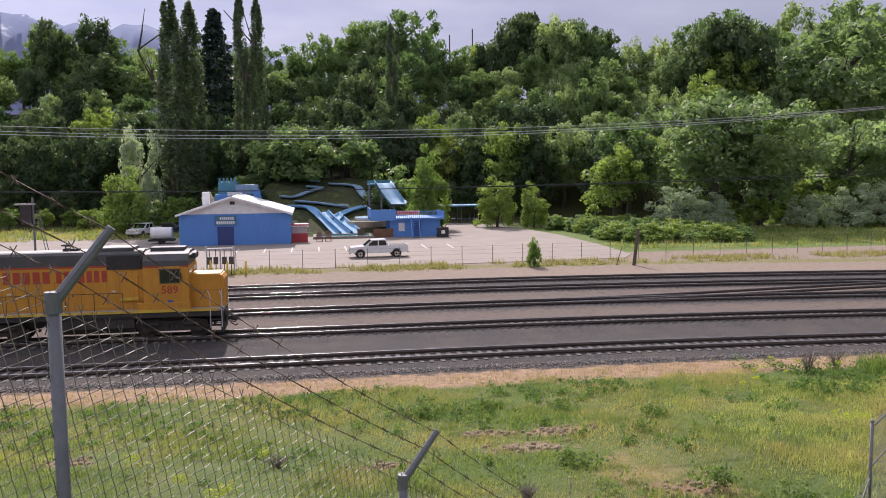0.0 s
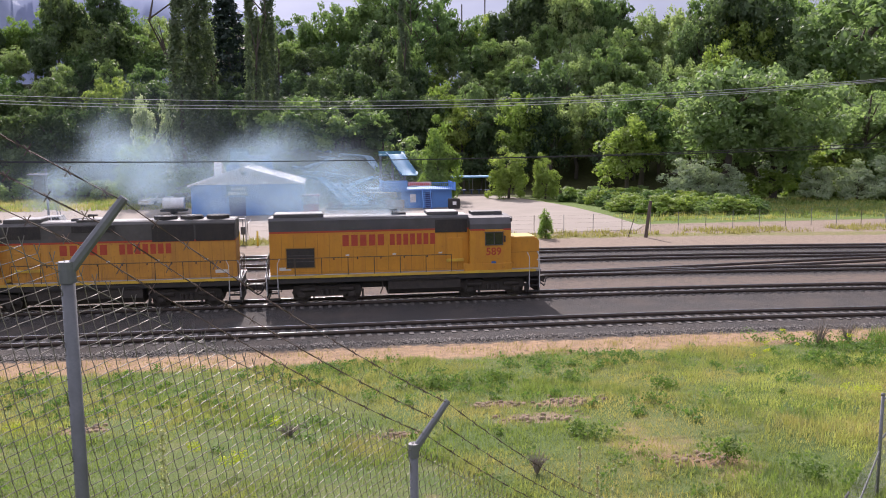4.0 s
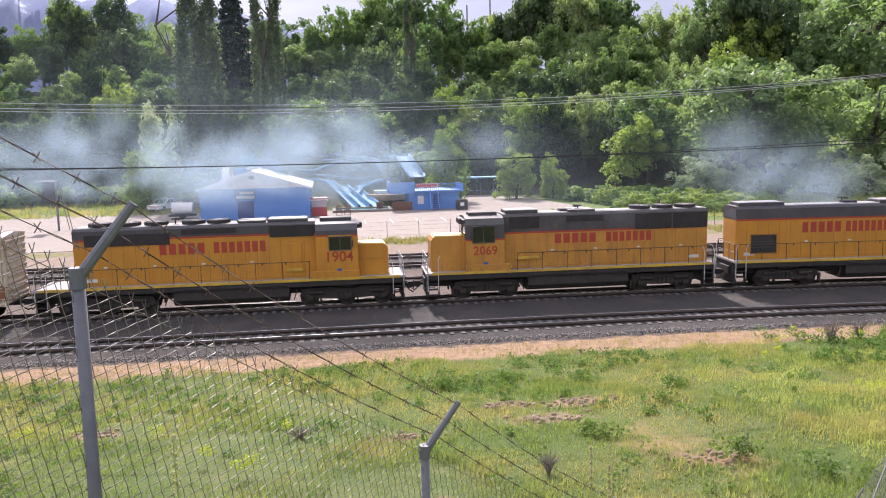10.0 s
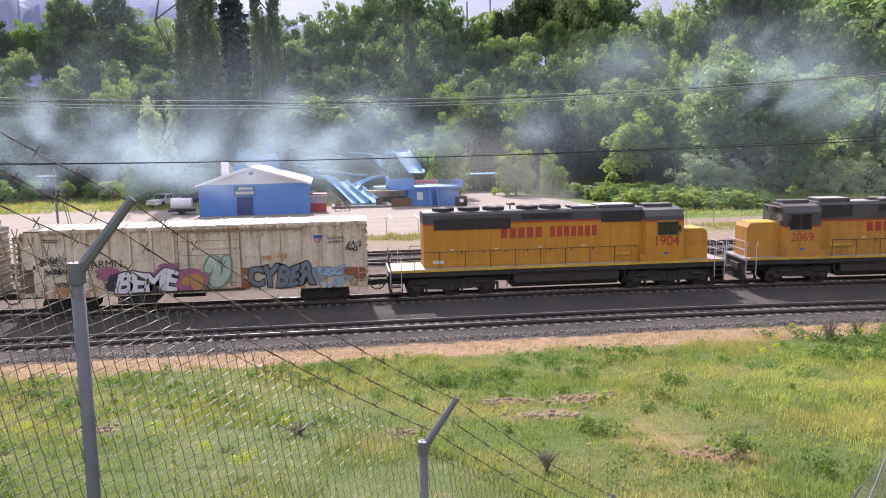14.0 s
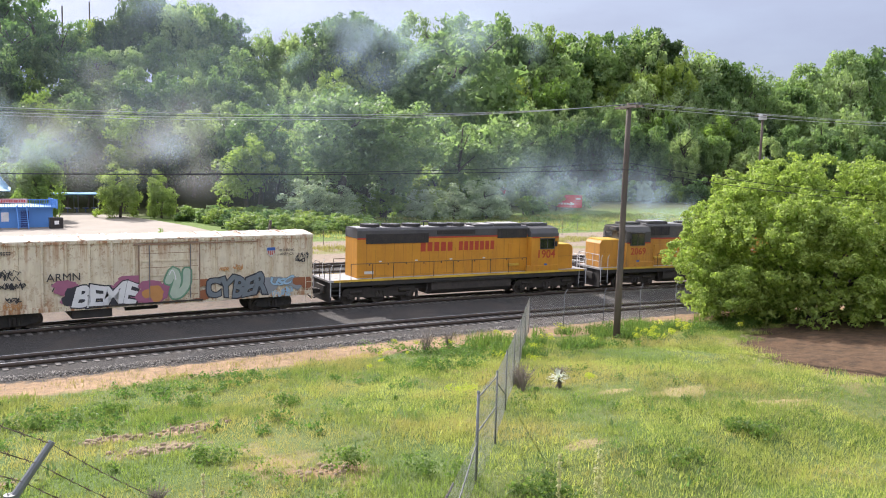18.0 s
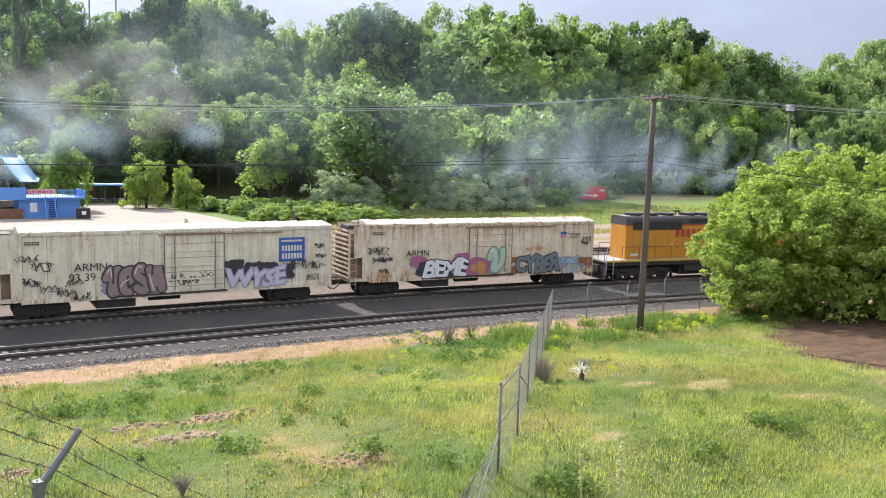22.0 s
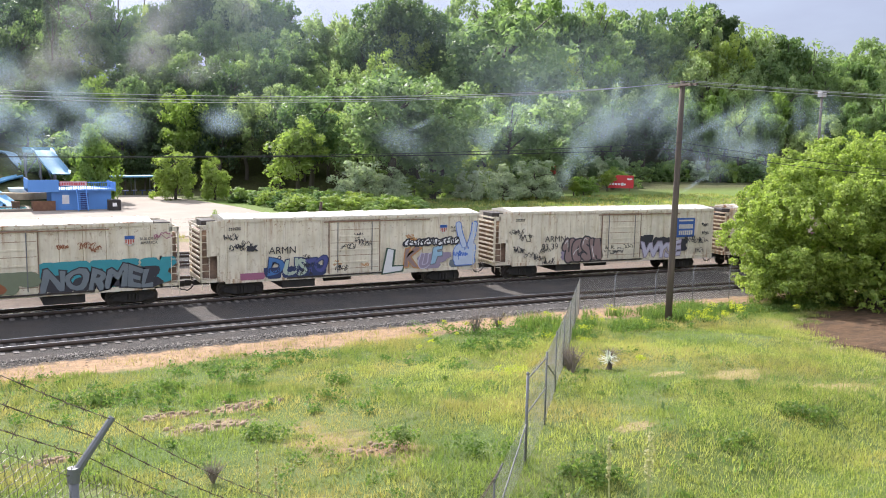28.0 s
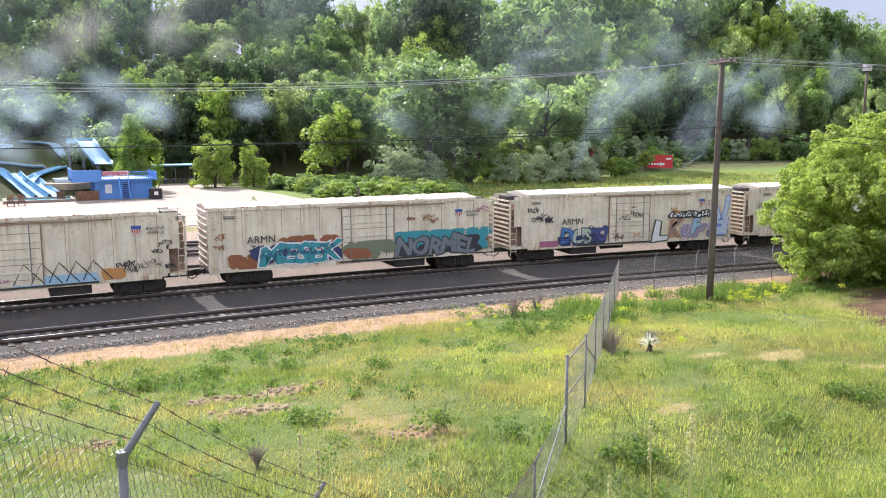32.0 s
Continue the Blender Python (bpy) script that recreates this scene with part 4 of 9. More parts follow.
# the large bush beside the pole, in near view
def big_bush():
    t = thing("bush", pose(46.0, 28.5, h1(46.0, 28.5)), "large dense bright green bush beside the utility pole", "bush")
    r = np.random.default_rng(11)
    along, across = np.array((0.53, -0.85, 0)), np.array((0.85, 0.53, 0))

    def spot(d, q):
        """A place in the dome: wider on its far side, drawn in at the foot."""
        wide = (11.5 if d[0] > 0 else 8.2) * q
        z = 1.0 + 8.5 * d[2] * q
        pull = 1.0 - 0.16 * max(0.0, 1 - z / 3.0)
        return along * d[0] * wide * pull + across * d[1] * 6.6 * q * pull + np.array((0, 0, z))
    HOLLOW = (-3.2, 3.0)                   # under the limbs the crown is open
    c, rad = [], []
    for k in range(210):                   # lobes over a dome, each of many clumps
        d = r.normal(size=3)
        d[2] = abs(d[2]) * (1.0 if k < 130 else 0.35)
        d /= (np.abs(d) ** 2.6).sum() ** (1 / 2.6)
        lobe = spot(d, r.uniform(0.80, 0.97))
        big = r.uniform(0.8, 1.5)
        for _ in range(18):
            e = r.normal(size=3)
            e /= np.linalg.norm(e)
            e[2] = e[2] * 0.8 + 0.15
            p = lobe + e * big * r.uniform(0.7, 1.0)
            if p[2] > 0.35 and not (along @ p > HOLLOW[0] and p[2] < HOLLOW[1] and across @ p < 2.0):
                c.append(p)
                rad.append(r.uniform(0.20, 0.42))
    v, f = leaf_cloud(c, rad, 64, 0.105, seed=12, flat=0.6)
    inner = []
    for k in range(900):                   # shaded leaves inside
        d = r.normal(size=3)
        d[2] = abs(d[2])
        d /= (np.abs(d) ** 2.6).sum() ** (1 / 2.6)
        p = spot(d, r.uniform(0.3, 0.84))
        inner.append((p[0], p[1], max(p[2] - 0.4, 0.7)))
    v2, f2 = leaf_cloud(inner, np.full(len(inner), 0.5), 34, 0.17, seed=13, flat=1.2)
    part("crown", raw_mesh("crown", np.concatenate([v, v2]), np.concatenate([f, f2 + len(v)]), LEAF_BUSH), None, t)
    rr = random.Random(4)
    for k in range(9):
        q = Vector((rr.uniform(-4, 5), rr.uniform(-4, 4), rr.uniform(4, 7.5)))
        part("stem", path_tube(bmesh.new(), [(rr.uniform(-.8, 1.8), rr.uniform(-.6, .6), -0.2), q * 0.5 + Vector((rr.uniform(-.5, .5), 0, 0)), q], [0.14, 0.09, 0.03], n=6), BARK, t)
    return t


big_bush()
for t_ in COTTON + BUSHY + BROAD + DARKS + LIMES + OLIVES + SHRUBS + POPLARS + [FIR]:
    for o in (*t_.children_recursive, t_):
        bpy.data.objects.remove(o)


# ---------------------------------------------------------------- lettering
def letters(text, size, material, parent, m, label="", name="lettering", bold=0.0):
    """Flat letters in Blender's own font, 4 mm deep, standing in the xz plane of m and facing -y."""
    cu = bpy.data.curves.new("letters", "FONT")
    cu.body, cu.size, cu.extrude, cu.offset = text, size, 0.002, bold
    cu.align_x, cu.align_y, cu.resolution_u = "CENTER", "CENTER", 3
    tmp = bpy.data.objects.new("letters", cu)
    me = bpy.data.meshes.new_from_object(tmp)
    bpy.data.objects.remove(tmp)
    me.materials.clear()
    ob = part(name, me, material, parent, label)
    ob.matrix_basis = m @ pose(0, 0, 0, 90, 0, 0)
    return ob


def bars(rows, material, parent, y, name="lettering", label="", face=-1):
    """Plain bars (x0, x1, z0, z1) 4 mm proud of the side at y."""
    bm = bmesh.new()
    for x0, x1, z0, z1 in rows:
        box(bm, x0, x1, min(y, y + face * 0.004), max(y, y + face * 0.004), z0, z1)
    return part(name, bm, material, parent, label)


def word_bars(x0, x1, z0, z1, count, gap=0.28):
    w = (x1 - x0) / count
    return [(x0 + w * (i + gap / 2), x0 + w * (i + 1 - gap / 2), z0, z1) for i in range(count)]


# ---------------------------------------------------------------- running gear
def wheel_mesh(r):
    bm = bmesh.new()
    for s in (-1, 1):
        prof = ((0.0, 0.09), (r * 0.42, 0.075), (r * 0.80, 0.05), (r * 0.84, 0.07), (r, 0.07), (r, -0.04), (r + 0.028, -0.045), (r + 0.028, -0.07), (r * 0.84, -0.07), (0.0, -0.06))
        rings = []
        for q, d in prof:
            rings.append([bm.verts.new((q * math.cos(6.28319 * k / 20), s * (0.755 + d), q * math.sin(6.28319 * k / 20))) for k in range(20)])
        for a_, b_ in zip(rings, rings[1:]):
            for k in range(20):
                bm.faces.new((a_[k], a_[(k + 1) % 20], b_[(k + 1) % 20], b_[k]))
        for k in range(5):      # plate ribs, so that the turning shows
            c, s_ = math.cos(1.2566 * k), math.sin(1.2566 * k)
            tube(bm, (c * r * 0.2, s * 0.84, s_ * r * 0.2), (c * r * 0.78, s * 0.815, s_ * r * 0.78), 0.03, n=4)
    tube(bm, (0, -0.95, 0), (0, 0.95, 0), 0.085, n=10)
    bmesh.ops.recalc_face_normals(bm, faces=bm.faces)
    me = bpy.data.meshes.new("wheelset")
    bm.to_mesh(me)
    bm.free()
    me.materials.append(WHEEL)
    return me


WHEEL_BIG, WHEEL_SMALL = wheel_mesh(0.508), wheel_mesh(0.457)
ROLLING = []          # (wheelset, its place on the vehicle, radius)


def wheelset(parent, x, small=False):
    r = 0.457 if small else 0.508
    w = part("wheelset", WHEEL_SMALL if small else WHEEL_BIG, None, parent, "steel wheels on one axle")
    w.matrix_basis = pose(x, 0, r)
    ROLLING.append((w, x, r))
    return w


def loco_truck(parent, x, axles):
    """A cast side frame on each side, journals, springs and brake gear."""
    half = 1.45 if axles == 2 else 2.1
    at = [x + d for d in ((-1.37, 1.37) if axles == 2 else (-2.05, 0.0, 2.05))]
    bm = bmesh.new()
    for s in (-1, 1):
        y = s * 1.02
        pts = [(x - half - 0.5, 0.62), (x - half - 0.35, 1.02), (x - 0.8, 1.10), (x - 0.45, 0.98), (x + 0.45, 0.98), (x + 0.8, 1.10), (x + half + 0.35, 1.02), (x + half + 0.5, 0.62), (x + half, 0.50), (x + 0.7, 0.42), (x - 0.7, 0.42), (x - half, 0.50)]
        prism(bm, pts, "y", y - 0.09, y + 0.09)
        for a_ in at:
            box(bm, a_ - 0.2, a_ + 0.2, y + s * 0.02 - 0.14, y + s * 0.02 + 0.14, 0.36, 0.68, bevel=0.03)
            tube(bm, (a_, y + s * 0.15, 0.51), (a_, y + s * 0.24, 0.51), 0.13, n=10)
            box(bm, a_ + 0.56, a_ + 0.66, y - 0.12, y + 0.12, 0.25, 0.75)
        for d in (-0.26, 0.0, 0.26):
            tube(bm, (x + d, y + s * 0.11, 0.46), (x + d, y + s * 0.11, 0.80), 0.10, n=8)
        tube(bm, (x - half, y + s * 0.16, 0.82), (x - half + 0.8, y + s * 0.16, 0.82), 0.11, n=8)
        tube(bm, (x + half - 0.8, y + s * 0.16, 0.82), (x + half, y + s * 0.16, 0.82), 0.11, n=8)
    box(bm, x - 0.5, x + 0.5, -0.95, 0.95, 0.62, 1.2)
    part("truck_frame", bm, GRIME, parent, "grimy cast truck frame")
    for a_ in at:
        wheelset(parent, a_)


def coupler(parent, x, s):
    bm = bmesh.new()
    box(bm, min(x, x - s * 0.9), max(x, x - s * 0.9), -0.09, 0.09, 0.76, 0.96, bevel=0.02)
    prism(bm, [(x - s * 0.05, -0.17), (x - s * 0.35, -0.20), (x - s * 0.38, 0.18), (x - s * 0.12, 0.22), (x + s * 0.02, 0.08)], "z", 0.70, 1.02)
    c = part("coupler", bm, GRIME, parent)
    bm = bmesh.new()
    path_tube(bm, [(x - s * 0.5, -0.35, 0.85), (x - s * 0.3, -0.4, 0.6), (x - s * 0.1, -0.3, 0.45), (x, -0.1, 0.5)], 0.035)
    part("air_hose", bm, BLACK, parent)
    return c


def rail_along(parent, y, z0, z1, xs_, material, name="handrail"):
    """Posts and a top bar along a walkway."""
    bm = bmesh.new()
    for x in xs_:
        tube(bm, (x, y, z0), (x, y, z1), 0.022, n=6)
    tube(bm, (xs_[0], y, z1), (xs_[-1], y, z1), 0.022, n=6)
    return part(name, bm, material, parent)


def locomotive(total, axles, hood, cab, nose, tank, truck_at, fans, vents, roof_boxes, sign, name_bars, belt, cab_belt, window, nose_top, number_at, intake=None, panels=(), label="", dark=GREY, yellow=None):
    """A hood diesel that faces +x; x runs from -total/2 to total/2 between the coupler faces, z from the rail."""
    yellow = yellow or YELLOW
    h = total / 2
    loco = thing("diesel_locomotive", pose(0, 0, 0), label, "locomotive", "locomotives of the train")
    walk_z, roof = 1.64, 4.80
    # frame and walkway
    part("frame", boxes((-h + 0.75, h - 0.75, -1.5, 1.5, 1.22, 1.52), (-h + 0.55, h - 0.55, -0.7, 0.7, 0.75, 1.25), bevel=0.03), BLACK, loco)
    part("walkway", boxes((-h + 0.6, h - 0.6, -1.53, 1.53, 1.52, walk_z - 0.004)), GREY_TOP, loco)
    for s in (-1, 1):
        part("side_sill", boxes((-h + 0.9, h - 0.9, s * 1.545 - 0.012, s * 1.545 + 0.012, 1.52, walk_z + 0.02)), SILL_STRIPE, loco, "yellow stripe along the walkway edge")
    # hood: yellow below, grey above, red stripe between
    part("hood", boxes((hood[0], hood[1], -0.98, 0.98, walk_z, belt), bevel=0.03), yellow, loco)
    top = prism(bmesh.new(), [(-0.985, belt), (0.985, belt), (0.985, roof - 0.16), (0.86, roof - 0.02), (0.6, roof), (-0.6, roof), (-0.86, roof - 0.02), (-0.985, roof - 0.16)], "x", hood[0] - 0.01, hood[1])
    part("hood_roof", top, dark, loco)
    # paler slab on the dark roof: sunlight on the top, put into the colour
    part("roof_walk", boxes((hood[0] + 0.1, hood[1] - 0.1, -0.60, 0.60, roof - 0.01, roof + 0.012)), GREY_TOP, loco, "pale dusty roof panel, sunlight put into its colour")
    for s in (-1, 1):
        bars([(hood[0], hood[1], belt - 0.07, belt + 0.03)], RED, loco, s * 0.986, "stripe", "thin red stripe", face=s)
        n_d = int((hood[1] - hood[0]) / 0.62)
        xs_ = [hood[0] + (hood[1] - hood[0]) * k / n_d for k in range(1, n_d)]
        for x in xs_:
            bars([(x - 0.012, x + 0.012, walk_z + 0.12, belt - 0.75 if name_bars[0][0] - 0.2 < x < name_bars[-1][1] + 0.2 else belt - 0.14)], mat_seam, loco, s * 0.981, "door_seam", face=s)
        bars([(hood[0] + 0.1, hood[1] - 0.1, walk_z + 0.10, walk_z + 0.118)], mat_seam, loco, s * 0.981, "door_seam", face=s)
        for k, x in enumerate(xs_[::2]):
            bars([(x + 0.2, x + 0.27, 2.42, 2.56)], INK, loco, s * 0.983, "door_latch", face=s)
            if k % 2:
                bars([(x - 0.42, x - 0.22, 2.62, 2.70)], P_WHITE_, loco, s * 0.984, "notice", "small pale notice", face=s)
        bars([(hood[0] + 0.5, hood[0] + 1.15, walk_z + 0.24, walk_z + 0.42)], P_WHITE_, loco, s * 0.984, "notice", "small pale notice", face=s)
        for x0, x1, z0, z1 in vents:
            v = part("vent_panel", boxes((x0, x1, s * 0.995 - 0.03, s * 0.995 + 0.03, z0, z1)), BLACK, loco, "dark louvred panel")
            n_l = max(3, int((x1 - x0) / 0.2))
            for k in range(n_l):
                x = x0 + (x1 - x0) * (k + 0.5) / n_l
                part("louvre", boxes((x - 0.016, x + 0.016, s * 1.03 - 0.01, s * 1.03 + 0.01, z0 + 0.04, z1 - 0.04)), BLACK, v)
        for x0, x1, z0, z1 in panels:
            v = part("side_panel", boxes((x0, x1, s * 1.0 - 0.03, s * 1.0 + 0.03, z0, z1), bevel=0.01), yellow, loco, "framed access panel")
            part("panel_shelf", boxes((x0 - 0.04, x1 + 0.04, s * 1.06 - 0.05, s * 1.06 + 0.05, z0 + 0.05, z0 + 0.2), bevel=0.01), SILL_STRIPE, v)
        for k, glyph in enumerate(name_bars):
            bars([glyph], RED, loco, s * 0.9855, "lettering", "red lettering", face=s)
    if intake:
        for s in (-1, 1):
            x0, x1, z0, z1 = intake
            v = part("air_intake", boxes((x0, x1, s * 0.99 - 0.02, s * 0.99 + 0.02, z0, z1)), BLACK, loco, "black radiator intake")
            for q in (0.30, 0.62):
                part("slat", boxes((x0, x1, s * 1.015 - 0.012, s * 1.015 + 0.012, z0 + (z1 - z0) * q, z0 + (z1 - z0) * q + 0.03)), dark, v)
            part("intake_frame", boxes((x0 - 0.05, x0, s * 1.0 - 0.03, s * 1.0 + 0.03, z0 - 0.05, z1 + 0.05), (x1, x1 + 0.05, s * 1.0 - 0.03, s * 1.0 + 0.03, z0 - 0.05, z1 + 0.05), (x0, x1, s * 1.0 - 0.03, s * 1.0 + 0.03, z1, z1 + 0.05), (x0, x1, s * 1.0 - 0.03, s * 1.0 + 0.03, z0 - 0.05, z0)), mat_seam, v)
    # cab
    part("cab", boxes((cab[0], cab[1], -1.5, 1.5, walk_z, cab_belt), bevel=0.03), yellow, loco)
    part("cab_roof", prism(bmesh.new(), [(-1.49, cab_belt), (1.49, cab_belt), (1.47, 4.28), (1.2, 4.62), (0.5, 4.74), (-0.5, 4.74), (-1.2, 4.62), (-1.47, 4.28)], "x", cab[0], cab[1]), dark, loco)
    part("cab_roof_hatch", boxes((cab[0] + 0.25, cab[1] - 0.3, -0.45, 0.45, 4.73, 4.92), bevel=0.03), dark, loco)
    part("roof_lip", boxes((cab[1] - 0.02, cab[1] + 0.14, -1.25, 1.25, 4.50, 4.58), bevel=0.02), dark, loco)
    w0, w1, wz0, wz1 = window
    for s in (-1, 1):
        win = part("cab_window", boxes((w0, w1, s * 1.5 - 0.02, s * 1.5 + 0.02, wz0, wz1)), GLASS_DARK, loco, "dark cab side window")
        for d in ((w0 - 0.05, w0, wz0 - 0.05, wz1 + 0.05), (w1, w1 + 0.05, wz0 - 0.05, wz1 + 0.05), (w0, w1, wz1, wz1 + 0.05), (w0, w1, wz0 - 0.05, wz0), ((w0 + w1) / 2 - 0.02, (w0 + w1) / 2 + 0.02, wz0, wz1)):
            part("window_frame", boxes((d[0], d[1], s * 1.515 - 0.02, s * 1.515 + 0.02, d[2], d[3])), dark, win)
        part("window_hood", boxes((w0 - 0.1, w1 + 0.1, s * 1.56 - 0.07, s * 1.56 + 0.07, wz1 + 0.06, wz1 + 0.09)), dark, win)
        for x0, x1 in ((cab[0], w0 - 0.06), (w1 + 0.06, cab[1])):
            bars([(x0, x1, cab_belt - 0.06, cab_belt + 0.03)], RED, loco, s * 1.502, "stripe", "thin red stripe", face=s)
        nx_, nz_, size = number_at
        letters(sign, size, RED, loco, pose(nx_, s * 1.504, nz_, 0, 0, 0 if s < 0 else 180), "red road number", "road_number", bold=0.012)
        bars([(nx_ - 0.13, nx_ + 0.13, 1.98, 2.16)], PANEL_BLUE, loco, s * 1.503, "emblem", "small blue and white emblem", face=s)
        part("cab_step_box", boxes((cab[0] - 0.35, cab[1] + 0.05, s * 1.40 - 0.12, s * 1.40 + 0.12, walk_z, walk_z + 0.40), bevel=0.02), yellow, loco)
        part("mirror", boxes((w1 + 0.08, w1 + 0.14, s * 1.62 - 0.1, s * 1.62 + 0.1, wz0 + 0.15, wz0 + 0.5), bevel=0.01), BLACK, loco)
        part("front_window", boxes((cab[1] - 0.01, cab[1] + 0.02, s * 0.8 - 0.45, s * 0.8 + 0.45, max(wz0, nose_top + 0.1), wz1)), GLASS_DARK, loco)
    part("headlight_box", boxes((cab[1] - 0.05, cab[1] + 0.28, -0.55, 0.55, 4.28, 4.60), bevel=0.04), dark, loco)
    for s in (-1, 1):
        part("number_board", boxes((cab[1] + 0.28, cab[1] + 0.30, s * 0.34 - 0.16, s * 0.34 + 0.16, 4.34, 4.54)), INK, loco)
    # nose
    part("nose", prism(bmesh.new(), [(cab[1] - 0.02, walk_z), (nose, walk_z), (nose, nose_top - 0.28), (nose - 0.14, nose_top - 0.06), (cab[1] - 0.02, nose_top)], "y", -0.92, 0.92), yellow, loco)
    # lid paler than the nose sides; the sunlight is painted in
    part("nose_top", boxes((cab[1] + 0.02, nose - 0.22, -0.85, 0.85, nose_top - 0.05, nose_top + 0.015)), SILL_STRIPE, loco, "nose lid, sunlight put into its paler colour")
    part("nose_line", boxes((cab[1] + 0.02, nose - 0.05, -0.93, -0.922, 2.55, 2.58)), mat_seam, loco)
    # roof: boxes, fans, exhaust, horn
    for x0, x1, z in roof_boxes:
        part("roof_box", boxes((x0, x1, -0.75, 0.75, roof - 0.02, z), bevel=0.05), dark, loco)
        # lids lighter than their boxes, sunlight in the colour as on the roof
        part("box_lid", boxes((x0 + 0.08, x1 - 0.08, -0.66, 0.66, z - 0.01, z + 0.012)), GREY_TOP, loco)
    for x, r in fans:
        f = part("radiator_fan", tubes(((x, 0, roof), (x, 0, roof + 0.19), r), n=20), BLACK, loco)
        for k in range(6):
            c, s = math.cos(k * 0.5236), math.sin(k * 0.5236)
            part("guard_bar", tubes(((-c * r * 0.95 + x, -s * r * 0.95, roof + 0.2), (c * r * 0.95 + x, s * r * 0.95, roof + 0.2), 0.02), n=4), GREY_TOP, f)
    part("exhaust_stack", boxes((hood[1] - 4.3, hood[1] - 3.5, -0.3, 0.3, roof - 0.02, roof + 0.14), bevel=0.04), BLACK, loco)
    bm = bmesh.new()
    hx = hood[0] + 0.62 * (hood[1] - hood[0]) if axles == 2 else hood[0] + 5.2
    tube(bm, (hx, 0.1, roof), (hx, 0.1, roof + 0.28), 0.04)
    for d in (-0.16, 0, 0.16):
        tube(bm, (hx - 0.2, 0.1 + d, roof + 0.30), (hx + 0.25, 0.1 + d, roof + 0.30), 0.03, 0.07)
    part("horn", bm, BLACK, loco)
    # tanks and pipes
    part("fuel_tank", prism(bmesh.new(), [(-1.22, 0.50), (-0.9, 0.38), (0.9, 0.38), (1.22, 0.50), (1.42, 0.72), (1.42, 1.22), (1.3, 1.34), (-1.3, 1.34), (-1.42, 1.22), (-1.42, 0.72)], "x", tank[0], tank[1]), GRIME, loco)
    for s in (-1, 1):
        part("air_reservoir", tubes(((tank[0] + 0.1, s * 1.40, 1.36), (tank[1] - 0.1, s * 1.40, 1.36), 0.13), n=12), BLACK, loco)
        for x in (tank[0] - 0.35, tank[1] + 0.35):
            part("brake_pipe", path_tube(bmesh.new(), [(x, s * 1.35, 1.25), (x + 0.05, s * 1.38, 0.9), (x - 0.1, s * 1.36, 0.5)], 0.03), GRIME, loco)
    for x in truck_at:
        loco_truck(loco, x, axles)
    # ends: pilot, steps, railings
    for e in (-1, 1):
        part("pilot", boxes((e * (h - 0.72) - 0.05, e * (h - 0.72) + 0.05, -1.45, 1.45, 0.25, 1.5)), BLACK, loco, "black pilot sheet")
        coupler(loco, e * h, e)
        for s in (-1, 1):
            bm = bmesh.new()
            for k in range(4):
                box(bm, e * (h - 1.0) - 0.3, e * (h - 1.0) + 0.3, s * 1.35 - 0.18, s * 1.35 + 0.18, 0.34 + 0.33 * k, 0.38 + 0.33 * k)
            box(bm, e * (h - 1.33) - 0.02, e * (h - 1.33) + 0.02, s * 1.35 - 0.19, s * 1.35 + 0.19, 0.3, 1.5)
            part("step", bm, BLACK, loco)
            for d in (0.7, 1.3):
                part("grab_iron", path_tube(bmesh.new(), [(e * (h - d), s * 1.54, 0.6), (e * (h - d), s * 1.54, 2.35), (e * (h - d - 0.12), s * 1.52, 2.62)], 0.024), WHITE_RAILING, loco, "pale handrail at the steps")
        bm = bmesh.new()
        for y in (-1.3, -0.45, 0.45, 1.3):
            tube(bm, (e * (h - 0.7), y, walk_z), (e * (h - 0.7), y, 2.6), 0.022, n=6)
        for z in (2.6, 2.12):
            tube(bm, (e * (h - 0.7), -1.3, z), (e * (h - 0.7), 1.3, z), 0.022, n=6)
        part("end_railing", bm, WHITE_RAILING if e > 0 else DARK_RAILING, loco)
        part("end_hose", path_tube(bmesh.new(), [(e * (h - 0.66), -0.8, 1.3), (e * (h - 0.35), -0.85, 0.8), (e * (h - 0.1), -0.6, 0.7), (e * (h + 0.02), -0.4, 1.0)], 0.03), BLACK, loco)
    for s in (-1, 1):
        xs_ = [float(x) for x in np.arange(max(hood[0] - 0.6, -h + 0.8), cab[0] - 0.2, 1.45)]
        rail_along(loco, s * 1.51, walk_z, 2.62, xs_, DARK_RAILING, "side_handrail")
    return loco


mat_bay = mat("bay_rust", (0.30, 0.20, 0.14), 0.8, second=(0.16, 0.11, 0.08), scale=2)
P_WHITE_ = mat("emblem_white", (0.62, 0.6, 0.56), 0.55)
# rust brown for the painted shadow side of the car posts
mat_post = mat("post_shadow_brown", (0.30, 0.22, 0.14), 0.8, second=(0.46, 0.39, 0.28), scale=2.5)
mat_rust = mat("door_rust", (0.26, 0.145, 0.085), 0.85, second=(0.36, 0.27, 0.19), scale=3, grain=0.4, bump=0.2)
mat_end = mat("end_rusty_white", (0.60, 0.53, 0.44), 0.65, second=(0.44, 0.33, 0.24), scale=1.5, grain=0.2, stain=(0.28, 0.15, 0.09), stain_at=0.5, stain_scale=1.4, stretch=(1, 1, 0.5))
mat_seam = mat("seam_brown", (0.33, 0.16, 0.02), 0.6)
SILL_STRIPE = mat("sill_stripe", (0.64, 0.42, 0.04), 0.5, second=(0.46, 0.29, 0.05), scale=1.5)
L589, L2069, L1904 = 16.74, 18.24, 20.98
belt_a = 4.02
